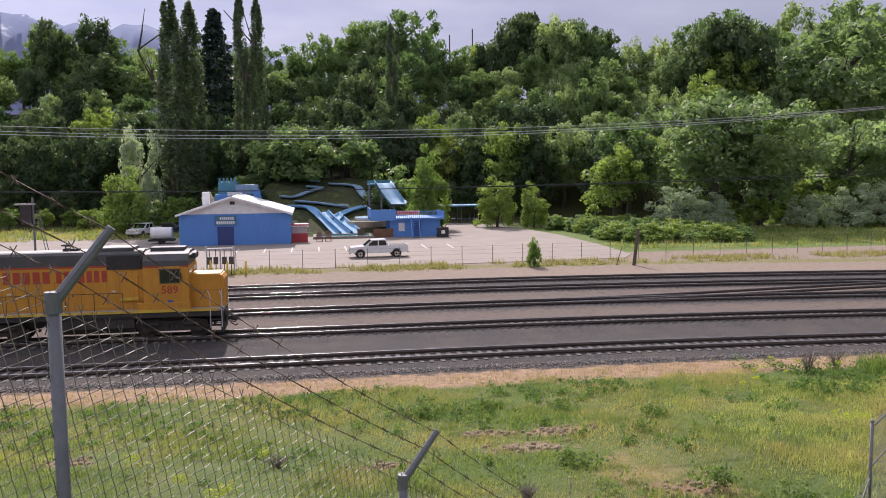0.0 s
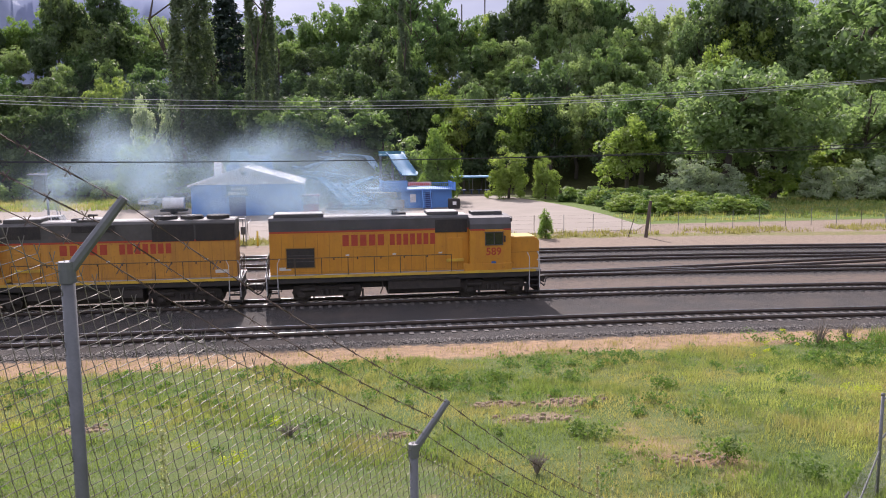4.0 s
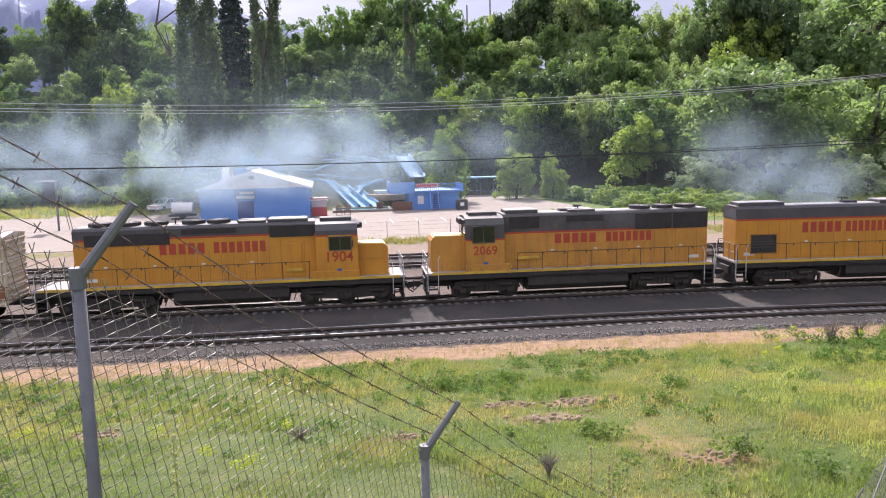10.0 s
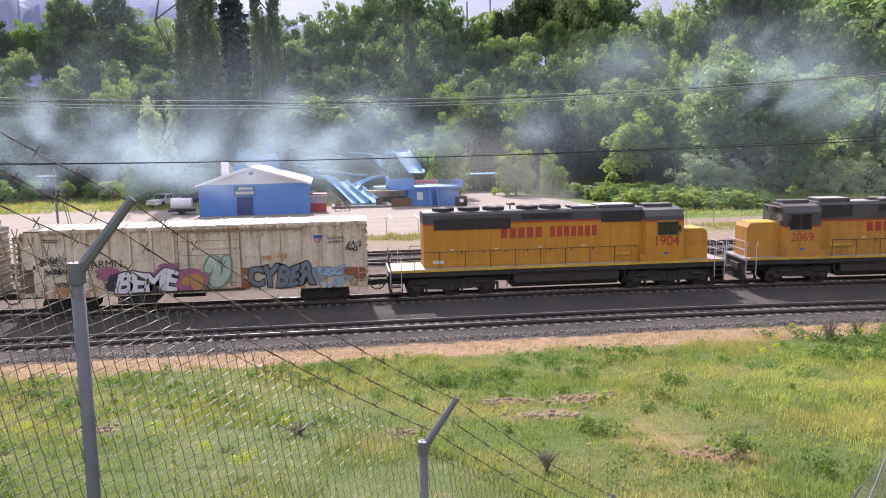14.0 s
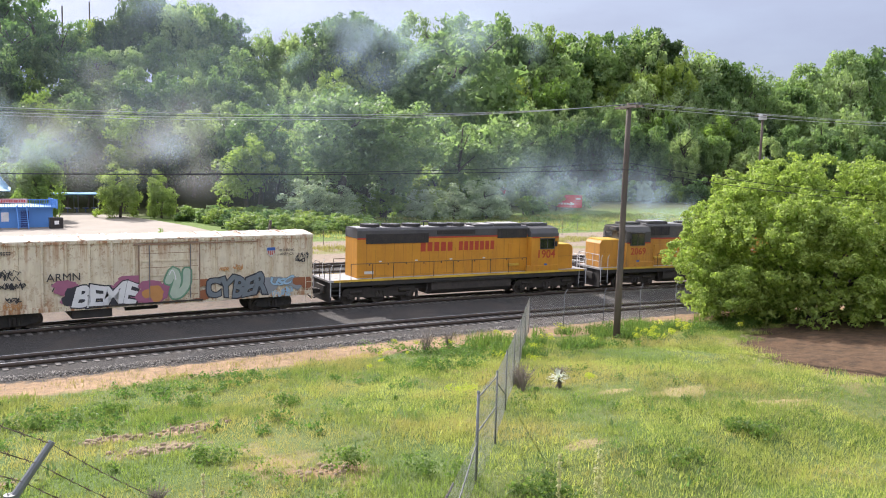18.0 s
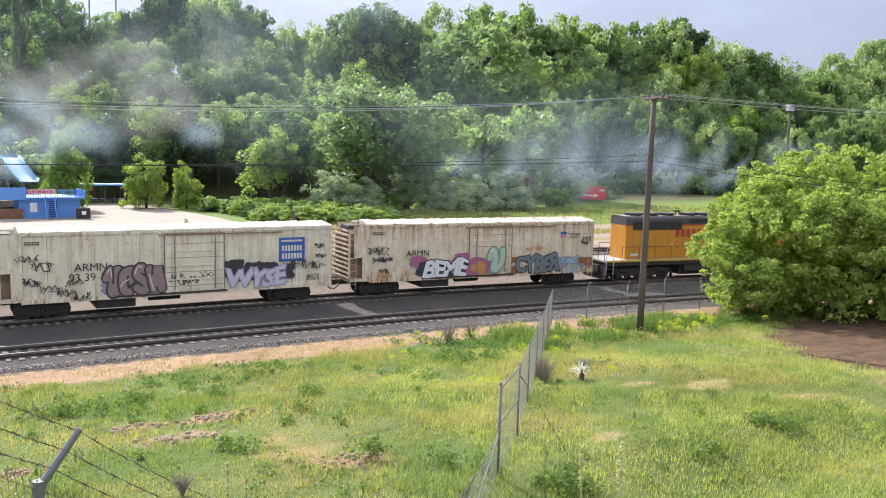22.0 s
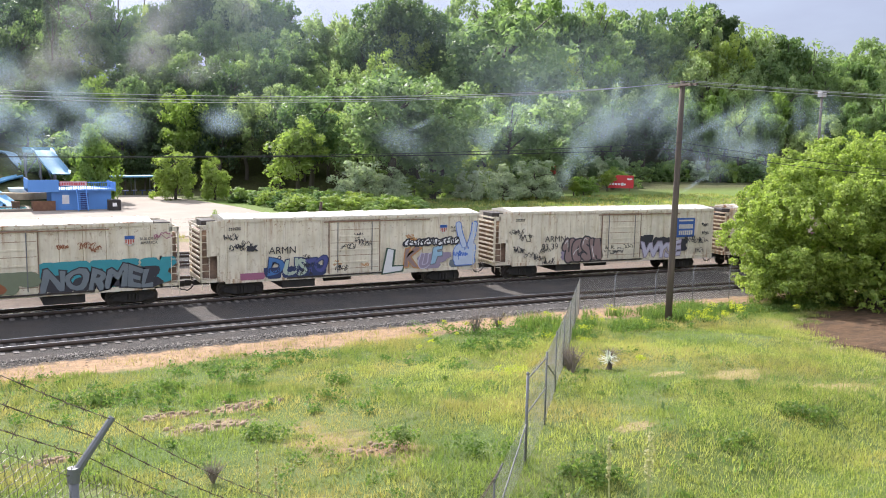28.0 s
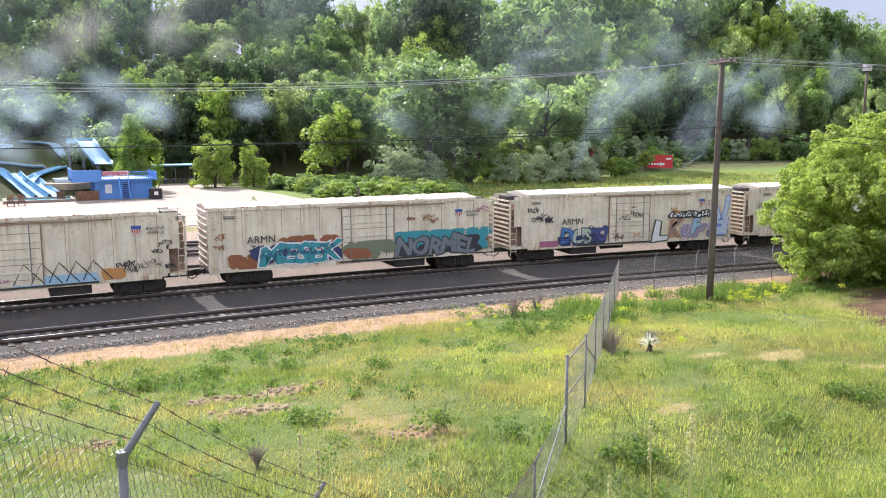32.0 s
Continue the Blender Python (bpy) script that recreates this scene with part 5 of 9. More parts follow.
loco_a = locomotive(L589, 2, hood=(-7.5, 3.65), cab=(3.65, 6.0), nose=7.8, tank=(-1.0, 3.1), truck_at=(-4.4, 5.0), fans=[], vents=[(1.72, 3.55, belt_a - 0.2, 4.55)], roof_boxes=[(-7.25, -4.5, 5.0), (1.3, 3.1, 4.98)],
                    sign="589", name_bars=word_bars(-3.56, -1.1, 3.17, 3.80, 5) + word_bars(-0.9, 1.77, 3.17, 3.80, 7), belt=belt_a, cab_belt=3.98, window=(4.55, 5.5, 3.12, 3.76), nose_top=3.44, number_at=(5.0, 2.70, 0.60), intake=(-6.58, -5.06, 2.03, 3.10),
                    panels=[(2.4, 3.3, 2.1, 3.5)], label="yellow and grey diesel switcher, first of the train, road number 589")
loco_b = locomotive(L2069, 2, hood=(-8.2, 4.0), cab=(4.0, 6.2), nose=8.15, tank=(-3.25, 2.64), truck_at=(-5.5, 5.0), fans=[(-7.2, 0.62), (-5.8, 0.62), (-4.4, 0.62)], vents=[(-8.15, -6.1, 3.68, 4.58), (-6.0, -3.8, 3.68, 4.58), (1.88, 3.65, 3.95, 4.62), (-1.9, 0.3, 4.25, 4.60)], roof_boxes=[(1.9, 3.8, 5.0), (-1.5, 0.1, 4.92)],
                    sign="2069", name_bars=word_bars(-4.83, -2.02, 3.03, 3.58, 7) + word_bars(-1.52, 1.04, 3.03, 3.58, 5), belt=3.73, cab_belt=3.46, window=(4.6, 5.8, 3.30, 4.14), nose_top=3.66, number_at=(5.1, 2.80, 0.70), panels=[(1.95, 3.25, 2.15, 3.25), (3.55, 3.95, 1.66, 2.95)],
                    label="weathered yellow and grey diesel locomotive, road number 2069", dark=mat("weathered_grey", (0.085, 0.08, 0.076), 0.6, second=(0.058, 0.054, 0.05), scale=1.2, stain=(0.13, 0.09, 0.07), stain_at=0.6), yellow=YELLOW_WORN)
loco_c = locomotive(L1904, 3, hood=(-7.85, 5.0), cab=(5.0, 7.3), nose=9.0, tank=(-2.74, 3.44), truck_at=(-6.3, 6.6), fans=[(-6.6, 0.64), (-5.1, 0.64), (-3.65, 0.64), (-1.65, 0.64), (-0.3, 0.64)], vents=[(-7.26, -2.83, 3.80, 4.42), (-2.2, 0.7, 4.32, 4.58), (2.5, 4.9, 3.98, 4.60)], roof_boxes=[(0.8, 2.3, 4.92), (2.4, 4.6, 4.96)],
                    sign="1904", name_bars=word_bars(-3.46, -0.94, 3.22, 3.82, 5) + word_bars(-0.58, 2.31, 3.22, 3.82, 7), belt=4.15, cab_belt=4.02, window=(5.75, 6.9, 3.22, 3.86), nose_top=3.42, number_at=(6.25, 2.80, 0.80), panels=[(3.4, 4.2, 2.0, 3.6)],
                    label="clean yellow and grey six-axle diesel locomotive, road number 1904")


# ---------------------------------------------------------------- refrigerator cars
def car_truck(parent, x):
    bm = bmesh.new()
    for s in (-1, 1):
        y = s * 1.02
        prism(bm, [(x - 1.2, 0.52), (x - 1.05, 0.68), (x - 0.45, 0.84), (x + 0.45, 0.84), (x + 1.05, 0.68), (x + 1.2, 0.52), (x + 0.95, 0.36), (x + 0.4, 0.22), (x - 0.4, 0.22), (x - 0.95, 0.36)], "y", y - 0.07, y + 0.07)
        for d in (-0.89, 0.89):
            tube(bm, (x + d, y + s * 0.06, 0.457), (x + d, y + s * 0.15, 0.457), 0.13, n=10)
        for d in (-0.2, 0, 0.2):
            tube(bm, (x + d, y + s * 0.09, 0.3), (x + d, y + s * 0.09, 0.66), 0.085, n=8)
    box(bm, x - 0.3, x + 0.3, -1.0, 1.0, 0.62, 0.9)
    part("truck_frame", bm, BLACK, parent, "black cast truck frame")
    for d in (-0.89, 0.89):
        wheelset(parent, x + d, True)


def stroke_into(bm, path, wd, y, face, k):
    """One ribbon along (x, z) points, round at its ends, each step a hair further out. Returns the next depth step."""
    pts = [Vector(p) for p in path]
    pts = [p for i, p in enumerate(pts) if i == 0 or (p - pts[i - 1]).length > 1e-3]
    if len(pts) < 2:
        return k
    d0, d1 = (pts[0] - pts[1]).normalized(), (pts[-1] - pts[-2]).normalized()
    pts = [pts[0] + d0 * wd * 0.8, pts[0] + d0 * wd * 0.35] + pts + [pts[-1] + d1 * wd * 0.35, pts[-1] + d1 * wd * 0.8]
    last = None
    for i, p in enumerate(pts):
        d = (pts[min(i + 1, len(pts) - 1)] - pts[max(i - 1, 0)]).normalized()
        w = wd * (0.45 if i in (0, len(pts) - 1) else 0.88 if i in (1, len(pts) - 2) else 1.0)
        out = y + face * 0.00005 * k
        pair = (bm.verts.new((p.x - d.y * w, out, p.y + d.x * w)), bm.verts.new((p.x + d.y * w, out, p.y - d.x * w)))
        if last:
            bm.faces.new((last[0], pair[0], pair[1], last[1]))
        last = pair
        k += 1
    return k


FLIPPED = []                               # cars that run with their machinery bay ahead


def side_part(name, bm, material, parent):
    """Paint on the side that faces the bank, drawn as its viewer sees it."""
    if parent in FLIPPED:
        bm.transform(Matrix.Rotation(math.pi, 4, "Z"))
    return part(name, bm, material, parent)


def soft_path(pts, n=4):
    out = []
    for k in range(len(pts) - 1):
        p0, p1, p2, p3 = (Vector(pts[max(min(k + q, len(pts) - 1), 0)]) for q in (-1, 0, 1, 2))
        for i in range(n):
            t = i / n
            out.append(0.5 * (2 * p1 + (p2 - p0) * t + (2 * p0 - 5 * p1 + 4 * p2 - p3) * t * t + (3 * p1 - p0 - 3 * p2 + p3) * t ** 3))
    return [(p.x, p.y) for p in out] + [pts[-1]]


def cloud(parent, y, x0, x1, z0, z1, material, seed, lift=0.003, share=3.0):
    """A ragged sprayed cloud."""
    r = random.Random(seed)
    bm = bmesh.new()
    for k in range(int((x1 - x0) * share) + 2):
        cx, cz = r.uniform(x0, x1), r.uniform(z0 + 0.15, z1 - 0.15)
        sx_, sz_ = r.uniform(0.3, 0.7), r.uniform(0.25, 0.5)
        pts = [(cx + math.cos(i * 0.449) * sx_ * r.uniform(0.8, 1.1), min(max(cz + math.sin(i * 0.449) * sz_ * r.uniform(0.75, 1.1), z0), z1)) for i in range(14)]
        bm.faces.new([bm.verts.new((u, y - lift - 0.00004 * k, w)) for u, w in pts])
    side_part("paint_cloud", bm, material, parent)


FORMS = (((-0.8, -1.0), (-0.75, 0.5), (-0.2, 1.0), (0.05, 0.1), (0.15, -0.8), (0.6, -0.9), (0.85, 0.2)), ((0.8, 0.8), (0.1, 1.0), (-0.6, 0.4), (0.2, -0.1), (0.7, -0.6), (0.0, -1.0), (-0.8, -0.7)),
         ((-0.9, 0.2), (-0.5, 1.0), (0.0, 0.2), (0.0, -0.9), (0.5, -1.0), (0.9, -0.2), (0.6, 0.9)), ((-0.8, 0.9), (-0.5, -0.4), (-0.1, -1.0), (0.2, 0.3), (0.5, 1.0), (0.9, -0.9)), ((-0.8, -0.9), (-0.3, -0.2), (0.4, 0.1), (0.7, 0.7), (0.0, 1.0), (-0.7, 0.5), (-0.2, -0.8), (0.8, -1.0)))


def scrawl(parent, y, x0, x1, z0, z1, count, fill, line, seed, glint=True, fat=0.2):
    """Fat interlocking sprayed shapes with a dark rim and pale glints; they spell nothing."""
    r = random.Random(seed)
    w = (x1 - x0) / count
    for k in range(count):
        cx, cz = x0 + w * (k + 0.5), (z0 + z1) / 2 + r.uniform(-0.06, 0.06)
        hh, ww = (z1 - z0) / 2 - fat, w * 0.5
        lean = r.uniform(-0.15, 0.2)
        form = FORMS[(k * 2 + seed) % len(FORMS)]
        grid = soft_path([(cx + ww * gx_ * r.uniform(0.8, 1.1) + lean * gz_, cz + hh * gz_ * r.uniform(0.85, 1.05)) for gx_, gz_ in form])
        off = 0.0012 * k
        for name, wd, lift, paint_ in (("paint_rim", fat + 0.10, 0.005, line), ("paint_fill", fat, 0.0055, fill)):
            bm = bmesh.new()
            stroke_into(bm, grid, wd, y - lift - off, -1, 0)
            side_part(name, bm, paint_, parent)
        if glint:
            bm = bmesh.new()
            stroke_into(bm, [(u - fat * 0.4, v + fat * 0.3) for u, v in grid[2:9]], 0.022, y - 0.0085 - off, -1, 0)
            side_part("paint_glint", bm, P_WHITE, parent)


def sprayed_word(parent, y, text, x0, x1, z0, z1, fill, line, lift=0.006):
    """Bulging sprayed letters with a rim."""
    for name, bold, up, paint_ in (("paint_rim", 0.088, 0.0, line), ("paint_fill", 0.042, 0.003, fill)):
        cu = bpy.data.curves.new("letters", "FONT")
        cu.body, cu.size, cu.offset, cu.resolution_u, cu.space_character, cu.shear = text, 1.0, bold, 3, 0.90, 0.16
        tmp = bpy.data.objects.new("letters", cu)
        me = bpy.data.meshes.new_from_object(tmp)
        bpy.data.objects.remove(tmp)
        bm = bmesh.new()
        bm.from_mesh(me)
        bpy.data.meshes.remove(me)
        if name == "paint_rim":
            lo = Vector((min(v.co.x for v in bm.verts), min(v.co.y for v in bm.verts)))
            hi = Vector((max(v.co.x for v in bm.verts), max(v.co.y for v in bm.verts)))
        for v in bm.verts:
            q, p = (v.co.x - lo.x) / (hi.x - lo.x), (v.co.y - lo.y) / (hi.y - lo.y)
            u = x0 + (x1 - x0) * q
            v.co = (u + 0.07 * math.sin(p * 5 + u * 2.1), y - lift - up, z0 + (z1 - z0) * p * (0.90 + 0.10 * math.sin(u * 3.3)) + 0.07 * math.sin(u * 2.4))
        side_part(name, bm, paint_, parent)


def tag_marks(parent, y, spots, material, seed):
    """Small thin sprayed squiggles."""
    r = random.Random(seed)
    for cx, cz, size in spots:
        bm = bmesh.new()
        k = 0
        for _ in range(2):
            x = cx - size * r.uniform(0.8, 1.1)
            z = cz + r.uniform(-0.3, 0.3) * size
            path = []
            while x < cx + size:
                path.append((x, z + r.uniform(-0.45, 0.45) * size))
                x += size * r.uniform(0.12, 0.3) * r.choice((1, 1, 1, -0.6))
            if len(path) > 2:
                k = stroke_into(bm, soft_path(path, 2), r.uniform(0.014, 0.026), y - 0.012, -1, k)
        side_part("paint_scribble", bm, material, parent)


def reefer(total, label, roof_mat, number, blue_panel=False, side_mat=None, flip=False, door_at=8.4):
    """A mechanical refrigerator car; the machinery bay is at its -x end."""
    side = side_mat or CAR_WHITE
    h = total / 2
    b0, b1 = -h + 0.62, h - 0.62           # body ends
    bay = b0 + 1.35                         # machinery bay
    sx0, sx1 = b0, b1
    car = thing("refrigerator_car", pose(0, 0, 0), label, "railway car", "refrigerator cars of the train")
    if flip:
        FLIPPED.append(car)
    z0, z1, half = 1.02, 4.50, 1.52
    part("body", boxes((bay, b1, -half, half, z0, z1), bevel=0.02), side, car)
    # bay: open frame with a generator behind it
    part("bay_floor", boxes((b0, bay, -half, half, z0, z0 + 0.16)), side, car)
    part("bay_back", boxes((b0 + 0.06, bay - 0.02, -half + 0.45, half - 0.45, z0 + 0.16, 3.9)), mat_bay, car, "dirty machinery casing")
    for s in (-1, 1):
        part("bay_cover", boxes((b0 + 0.35, bay, min(s * half, s * (half - 0.02)), max(s * half, s * (half - 0.02)), 2.5, z1 - 0.05)), side, car)
        part("bay_door", boxes((b0 + 1.05, bay, min(s * (half + 0.001), s * (half - 0.021)), max(s * (half + 0.001), s * (half - 0.021)), z0 + 0.16, 2.5)), side, car)
        for x0, x1, q, za, zb in ((b0, b0 + 0.09, 0.045, z0, z1 - 0.25), (b0 + 0.92, b0 + 1.04, 0.045, z0, 2.7), (b0, b0 + 0.5, 0.03, z1 - 0.5, z1 - 0.25)):
            part("bay_post", boxes((x0, x1, s * (half - q) - q, s * (half - q) + q, za, zb)), side, car)
    for k in range(11):
        z = z0 + 0.2 + 0.29 * k
        part("end_slat", boxes((b0 - 0.04, b0, -half + 0.06, half - 0.06, z, z + 0.11)), side, car, "white end slat")
    part("generator", boxes((b0 + 0.25, bay - 0.3, -0.7, 0.7, z1 - 0.6, z1 - 0.06), bevel=0.05), BLACK, car)
    # roof: shallow gable with cross ribs
    bm = bmesh.new()
    prism(bm, [(-half - 0.03, z1 - 0.02), (half + 0.03, z1 - 0.02), (half + 0.03, z1 + 0.06), (0, z1 + 0.22), (-half - 0.03, z1 + 0.06)], "x", bay - 0.02, b1 + 0.03)
    roof_ = part("roof", bm, roof_mat, car)
    for k in range(14):
        x = bay + 0.5 + (b1 - bay - 1.0) * k / 13
        bm = prism(bmesh.new(), [(-half - 0.03, z1 + 0.055), (0, z1 + 0.215), (half + 0.03, z1 + 0.055), (half + 0.03, z1 + 0.10), (0, z1 + 0.265), (-half - 0.03, z1 + 0.10)], "x", x - 0.05, x + 0.05)
        part("roof_rib", bm, roof_mat, roof_)
    # side posts, sills and plug door
    d0, d1 = (b1 - 10.98, b1 - 7.75) if flip else (b0 + door_at, b0 + door_at + 3.2)
    for s in (-1, 1):
        x = bay + 0.05
        k = 0
        while x < b1 - 0.05:
            if not d0 - 0.2 < x < d1 + 0.2:
                part("side_post", boxes((x - 0.055, x + 0.055, s * (half + 0.035) - 0.037, s * (half + 0.035) + 0.037, z0 + 0.16, z1 - 0.12)), side, car)
                # thin brown strip stands in for the shadow beside the post
                part("post_seam", boxes((x + 0.056, x + 0.082, s * (half + 0.003) - 0.004, s * (half + 0.003) + 0.004, z0 + 0.16, z1 - 0.14)), mat_post, car, "rust-brown strip painted as the post's shadow side")
            x += 1.12
        part("side_sill", boxes((bay, b1, s * (half + 0.03) - 0.04, s * (half + 0.03) + 0.04, z0 - 0.1, z0 + 0.14)), side, car)
        part("top_chord", boxes((bay, b1, s * (half + 0.03) - 0.035, s * (half + 0.03) + 0.035, z1 - 0.13, z1 + 0.0)), side, car, "rust-streaked top chord")
        door = part("plug_door", boxes((d0, d1, s * (half + 0.05) - 0.04, s * (half + 0.05) + 0.04, z0 + 0.12, z1 - 0.25), bevel=0.015), side, car)
        for z in (1.75, 2.5, 3.3):
            part("door_rib", boxes((d0 + 0.1, d1 - 0.1, s * (half + 0.105) - 0.02, s * (half + 0.105) + 0.02, z, z + 0.09)), side, door)
        for x in (d0 + 0.5, d1 - 0.5):
            part("locking_bar", tubes(((x, s * (half + 0.14), z0 + 0.2), (x, s * (half + 0.14), z1 - 0.3), 0.025), n=6), GALV, door, "steel locking bar")
        part("door_edge", boxes((d0 - 0.05, d0, s * (half + 0.06) - 0.04, s * (half + 0.06) + 0.04, z0 + 0.1, z1 - 0.2), (d1, d1 + 0.05, s * (half + 0.06) - 0.04, s * (half + 0.06) + 0.04, z0 + 0.1, z1 - 0.2), (d0, d1, s * (half + 0.06) - 0.04, s * (half + 0.06) + 0.04, z1 - 0.24, z1 - 0.19)), mat_bay, door, "rusty door edge")
        part("door_track", boxes((d0 - 2.6, d1 + 0.2, s * (half + 0.10) - 0.03, s * (half + 0.10) + 0.03, z0 - 0.02, z0 + 0.07)), GRIME, car)
        ahead = -s                         # the door slides to its viewer's right
        t0, t1 = (d0 - 0.35, d1 + 3.4) if ahead > 0 else (d0 - 3.4, d1 + 0.35)
        part("upper_track", boxes((t0, t1, s * (half + 0.115) - 0.02, s * (half + 0.115) + 0.02, z1 - 0.29, z1 - 0.22)), mat_rust, car, "rusty upper door track")
        for z in (1.42, 2.2, 2.98, 3.75):
            part("rust_line", boxes((d0 + 0.05, d1 - 0.05, s * (half + 0.094) - 0.003, s * (half + 0.094) + 0.003, z - 0.014, z + 0.014)), mat_rust, door)
        for x in (b0 + 0.25, b1 - 0.28):
            bm = bmesh.new()
            for k in range(8 if x < 0 else 9):
                tube(bm, (x - 0.2, s * (half + 0.10), 0.9 + 0.4 * k), (x + 0.2, s * (half + 0.10), 0.9 + 0.4 * k), 0.016, n=5)
            for d in (-0.2, 0.2):
                tube(bm, (x + d, s * (half + 0.10), 0.6), (x + d, s * (half + 0.10), 4.25), 0.016, n=5)
            part("ladder", bm, side, car, "white steel ladder")
    # closed end: horizontal ribs
    for k in range(9):
        z = z0 + 0.2 + 0.37 * k
        part("end_rib", prism(bmesh.new(), [(b1 - 0.01, z), (b1 + 0.07, z + 0.07), (b1 + 0.07, z + 0.15), (b1 - 0.01, z + 0.22)], "y", -half + 0.1, half - 0.1), mat_end, car, "rust-stained end rib")
    # underframe
    part("centre_sill", boxes((-h + 0.5, h - 0.5, -0.22, 0.22, 0.72, z0), (bay, b1, -1.2, 1.2, 0.9, z0)), BLACK, car)
    part("brake_tank", tubes(((-1.4, -0.6, 0.75), (0.3, -0.6, 0.75), 0.2), n=12), BLACK, car)
    part("fuel_tank", boxes((-4.2, -2.2, -1.35, 1.35, 0.42, 0.92), bevel=0.06), BLACK, car)
    for x in (-h + 3.0, h - 3.0):
        car_truck(car, x)
    for e in (-1, 1):
        coupler(car, e * h, e)
    # marks on the side that the yard's bank sees, and on the other
    for s in (-1, 1):
        y = s * (half + 0.006)
        turn = 0 if s < 0 else 180
        v = -s                             # the way that the words run along the car
        lx = (b0 + 4.65 if s < 0 else b1 - 2.95)
        letters("ARMN", 0.58, INK, car, pose(lx, s * (half + 0.076), 2.66, 0, 0, turn), "", "reporting_mark")
        letters(number, 0.58, INK, car, pose(lx - v * 0.2, s * (half + 0.076), 2.14, 0, 0, turn), "", "road_number")
        if not blue_panel:
            ex = b1 - 2.65 if s < 0 else b0 + 2.55
            out = s * (half + 0.085)
            em = part("emblem", prism(bmesh.new(), [(ex - 0.25, 3.85), (ex + 0.25, 3.85), (ex + 0.25, 3.5), (ex, 3.28), (ex - 0.25, 3.5)], "y", min(y, out), max(y, out)), P_WHITE_, car, "small shield with a blue band and red stripes")
            bars([(ex - 0.25, ex + 0.25, 3.67, 3.85)], PANEL_BLUE, em, out, "emblem_band", face=s)
            for q in (-0.18, -0.06, 0.06, 0.18):
                bars([(ex + q - 0.032, ex + q + 0.032, 3.36 + abs(q) * 0.7, 3.66)], RED, em, out, "emblem_stripe", face=s)
            letters("BUILDING", 0.21, INK, car, pose(ex + v * 0.98, s * (half + 0.076), 3.66, 0, 0, turn), "", "small_lettering")
            letters("AMERICA", 0.21, INK, car, pose(ex + v * 0.98, s * (half + 0.076), 3.44, 0, 0, turn), "", "small_lettering")
        tx = b0 + 1.9 if s < 0 else b1 - 1.2
        bars(word_bars(tx - 0.35, tx + 0.35, 4.02, 4.08, 6) + word_bars(tx - 0.35, tx + 0.35, 3.92, 3.98, 6), INK, car, s * (half + 0.074), "small_lettering", face=s)
        if blue_panel:
            px0, px1 = (b1 - 3.35, b1 - 1.75) if s < 0 else (b0 + 1.75, b0 + 3.35)
            pn = part("advert_panel", boxes((px0, px1, s * (half + 0.075) - 0.006, s * (half + 0.075) + 0.006, 2.5, 3.9)), PANEL_BLUE, car, "blue panel with white lettering")
            bars([(px0 + 0.15, px1 - 0.15, 3.66, 3.77)] + word_bars(px0 + 0.16, px1 - 0.16, 3.12, 3.44, 7) + word_bars(px0 + 0.16, px1 - 0.16, 2.66, 2.98, 7), CAR_ROOF_CLEAN, pn, s * (half + 0.082), "lettering", face=s)
    return car


def paint(name, c, rough=0.55):
    return mat(name, c, rough, second=tuple(v * 0.85 for v in c), scale=2.5, grain=0.1)


P_GREY, P_DARK, P_WHITE, P_TEAL = paint("spray_grey", (0.25, 0.27, 0.28)), paint("spray_dark", (0.035, 0.035, 0.045)), paint("spray_white", (0.7, 0.7, 0.7)), paint("spray_teal", (0.035, 0.27, 0.32))
P_BLUE, P_PINK, P_RUST, P_GREEN = paint("spray_blue", (0.06, 0.16, 0.55)), paint("spray_pink", (0.46, 0.10, 0.22)), paint("spray_rust", (0.27, 0.10, 0.045)), paint("spray_green", (0.14, 0.28, 0.18))
P_NAVY, P_LILAC = paint("spray_navy", (0.03, 0.045, 0.12)), paint("spray_lilac", (0.52, 0.50, 0.62))
P_MAUVE, P_SKY = paint("spray_mauve", (0.30, 0.25, 0.33)), paint("spray_sky", (0.30, 0.48, 0.62))
P_BROWN, P_ORANGE, P_SLATE, P_PALE = paint("spray_brown", (0.27, 0.19, 0.18)), paint("spray_orange", (0.50, 0.24, 0.08)), paint("spray_slate", (0.16, 0.19, 0.21)), paint("spray_pale_green", (0.42, 0.50, 0.40))
P_MAGENTA, P_OLIVE = paint("spray_magenta", (0.34, 0.12, 0.20)), paint("spray_olive", (0.17, 0.20, 0.13))
Y_ = -1.602
CARS = []
CAR_LEN = (19.71, 19.43, 19.01, 19.17, 19.3)
RUSTY_CREAM = weathered_side("reefer_cream", (0.67, 0.60, 0.45), (0.47, 0.38, 0.25), (0.34, 0.17, 0.08), 0.15)
c1 = reefer(CAR_LEN[0], "cream refrigerator car with a rust-streaked roof and graffiti", CAR_ROOF, "761", side_mat=RUSTY_CREAM)
cloud(c1, Y_, -5.2, -0.4, 1.1, 2.6, P_MAGENTA, 1, share=3.6)
cloud(c1, Y_ - 0.06, -0.9, 0.9, 1.1, 2.3, P_MAGENTA, 7, share=3.0)
cloud(c1, Y_ - 0.06, -0.3, 0.5, 1.1, 2.0, P_ORANGE, 9, 0.0045, 2.0)
cloud(c1, Y_, 1.6, 2.9, 1.0, 2.2, P_RUST, 2, 0.0045, 2.2)
cloud(c1, Y_, -4.4, -0.8, 1.02, 2.2, P_DARK, 8, 0.0045, 2.4)
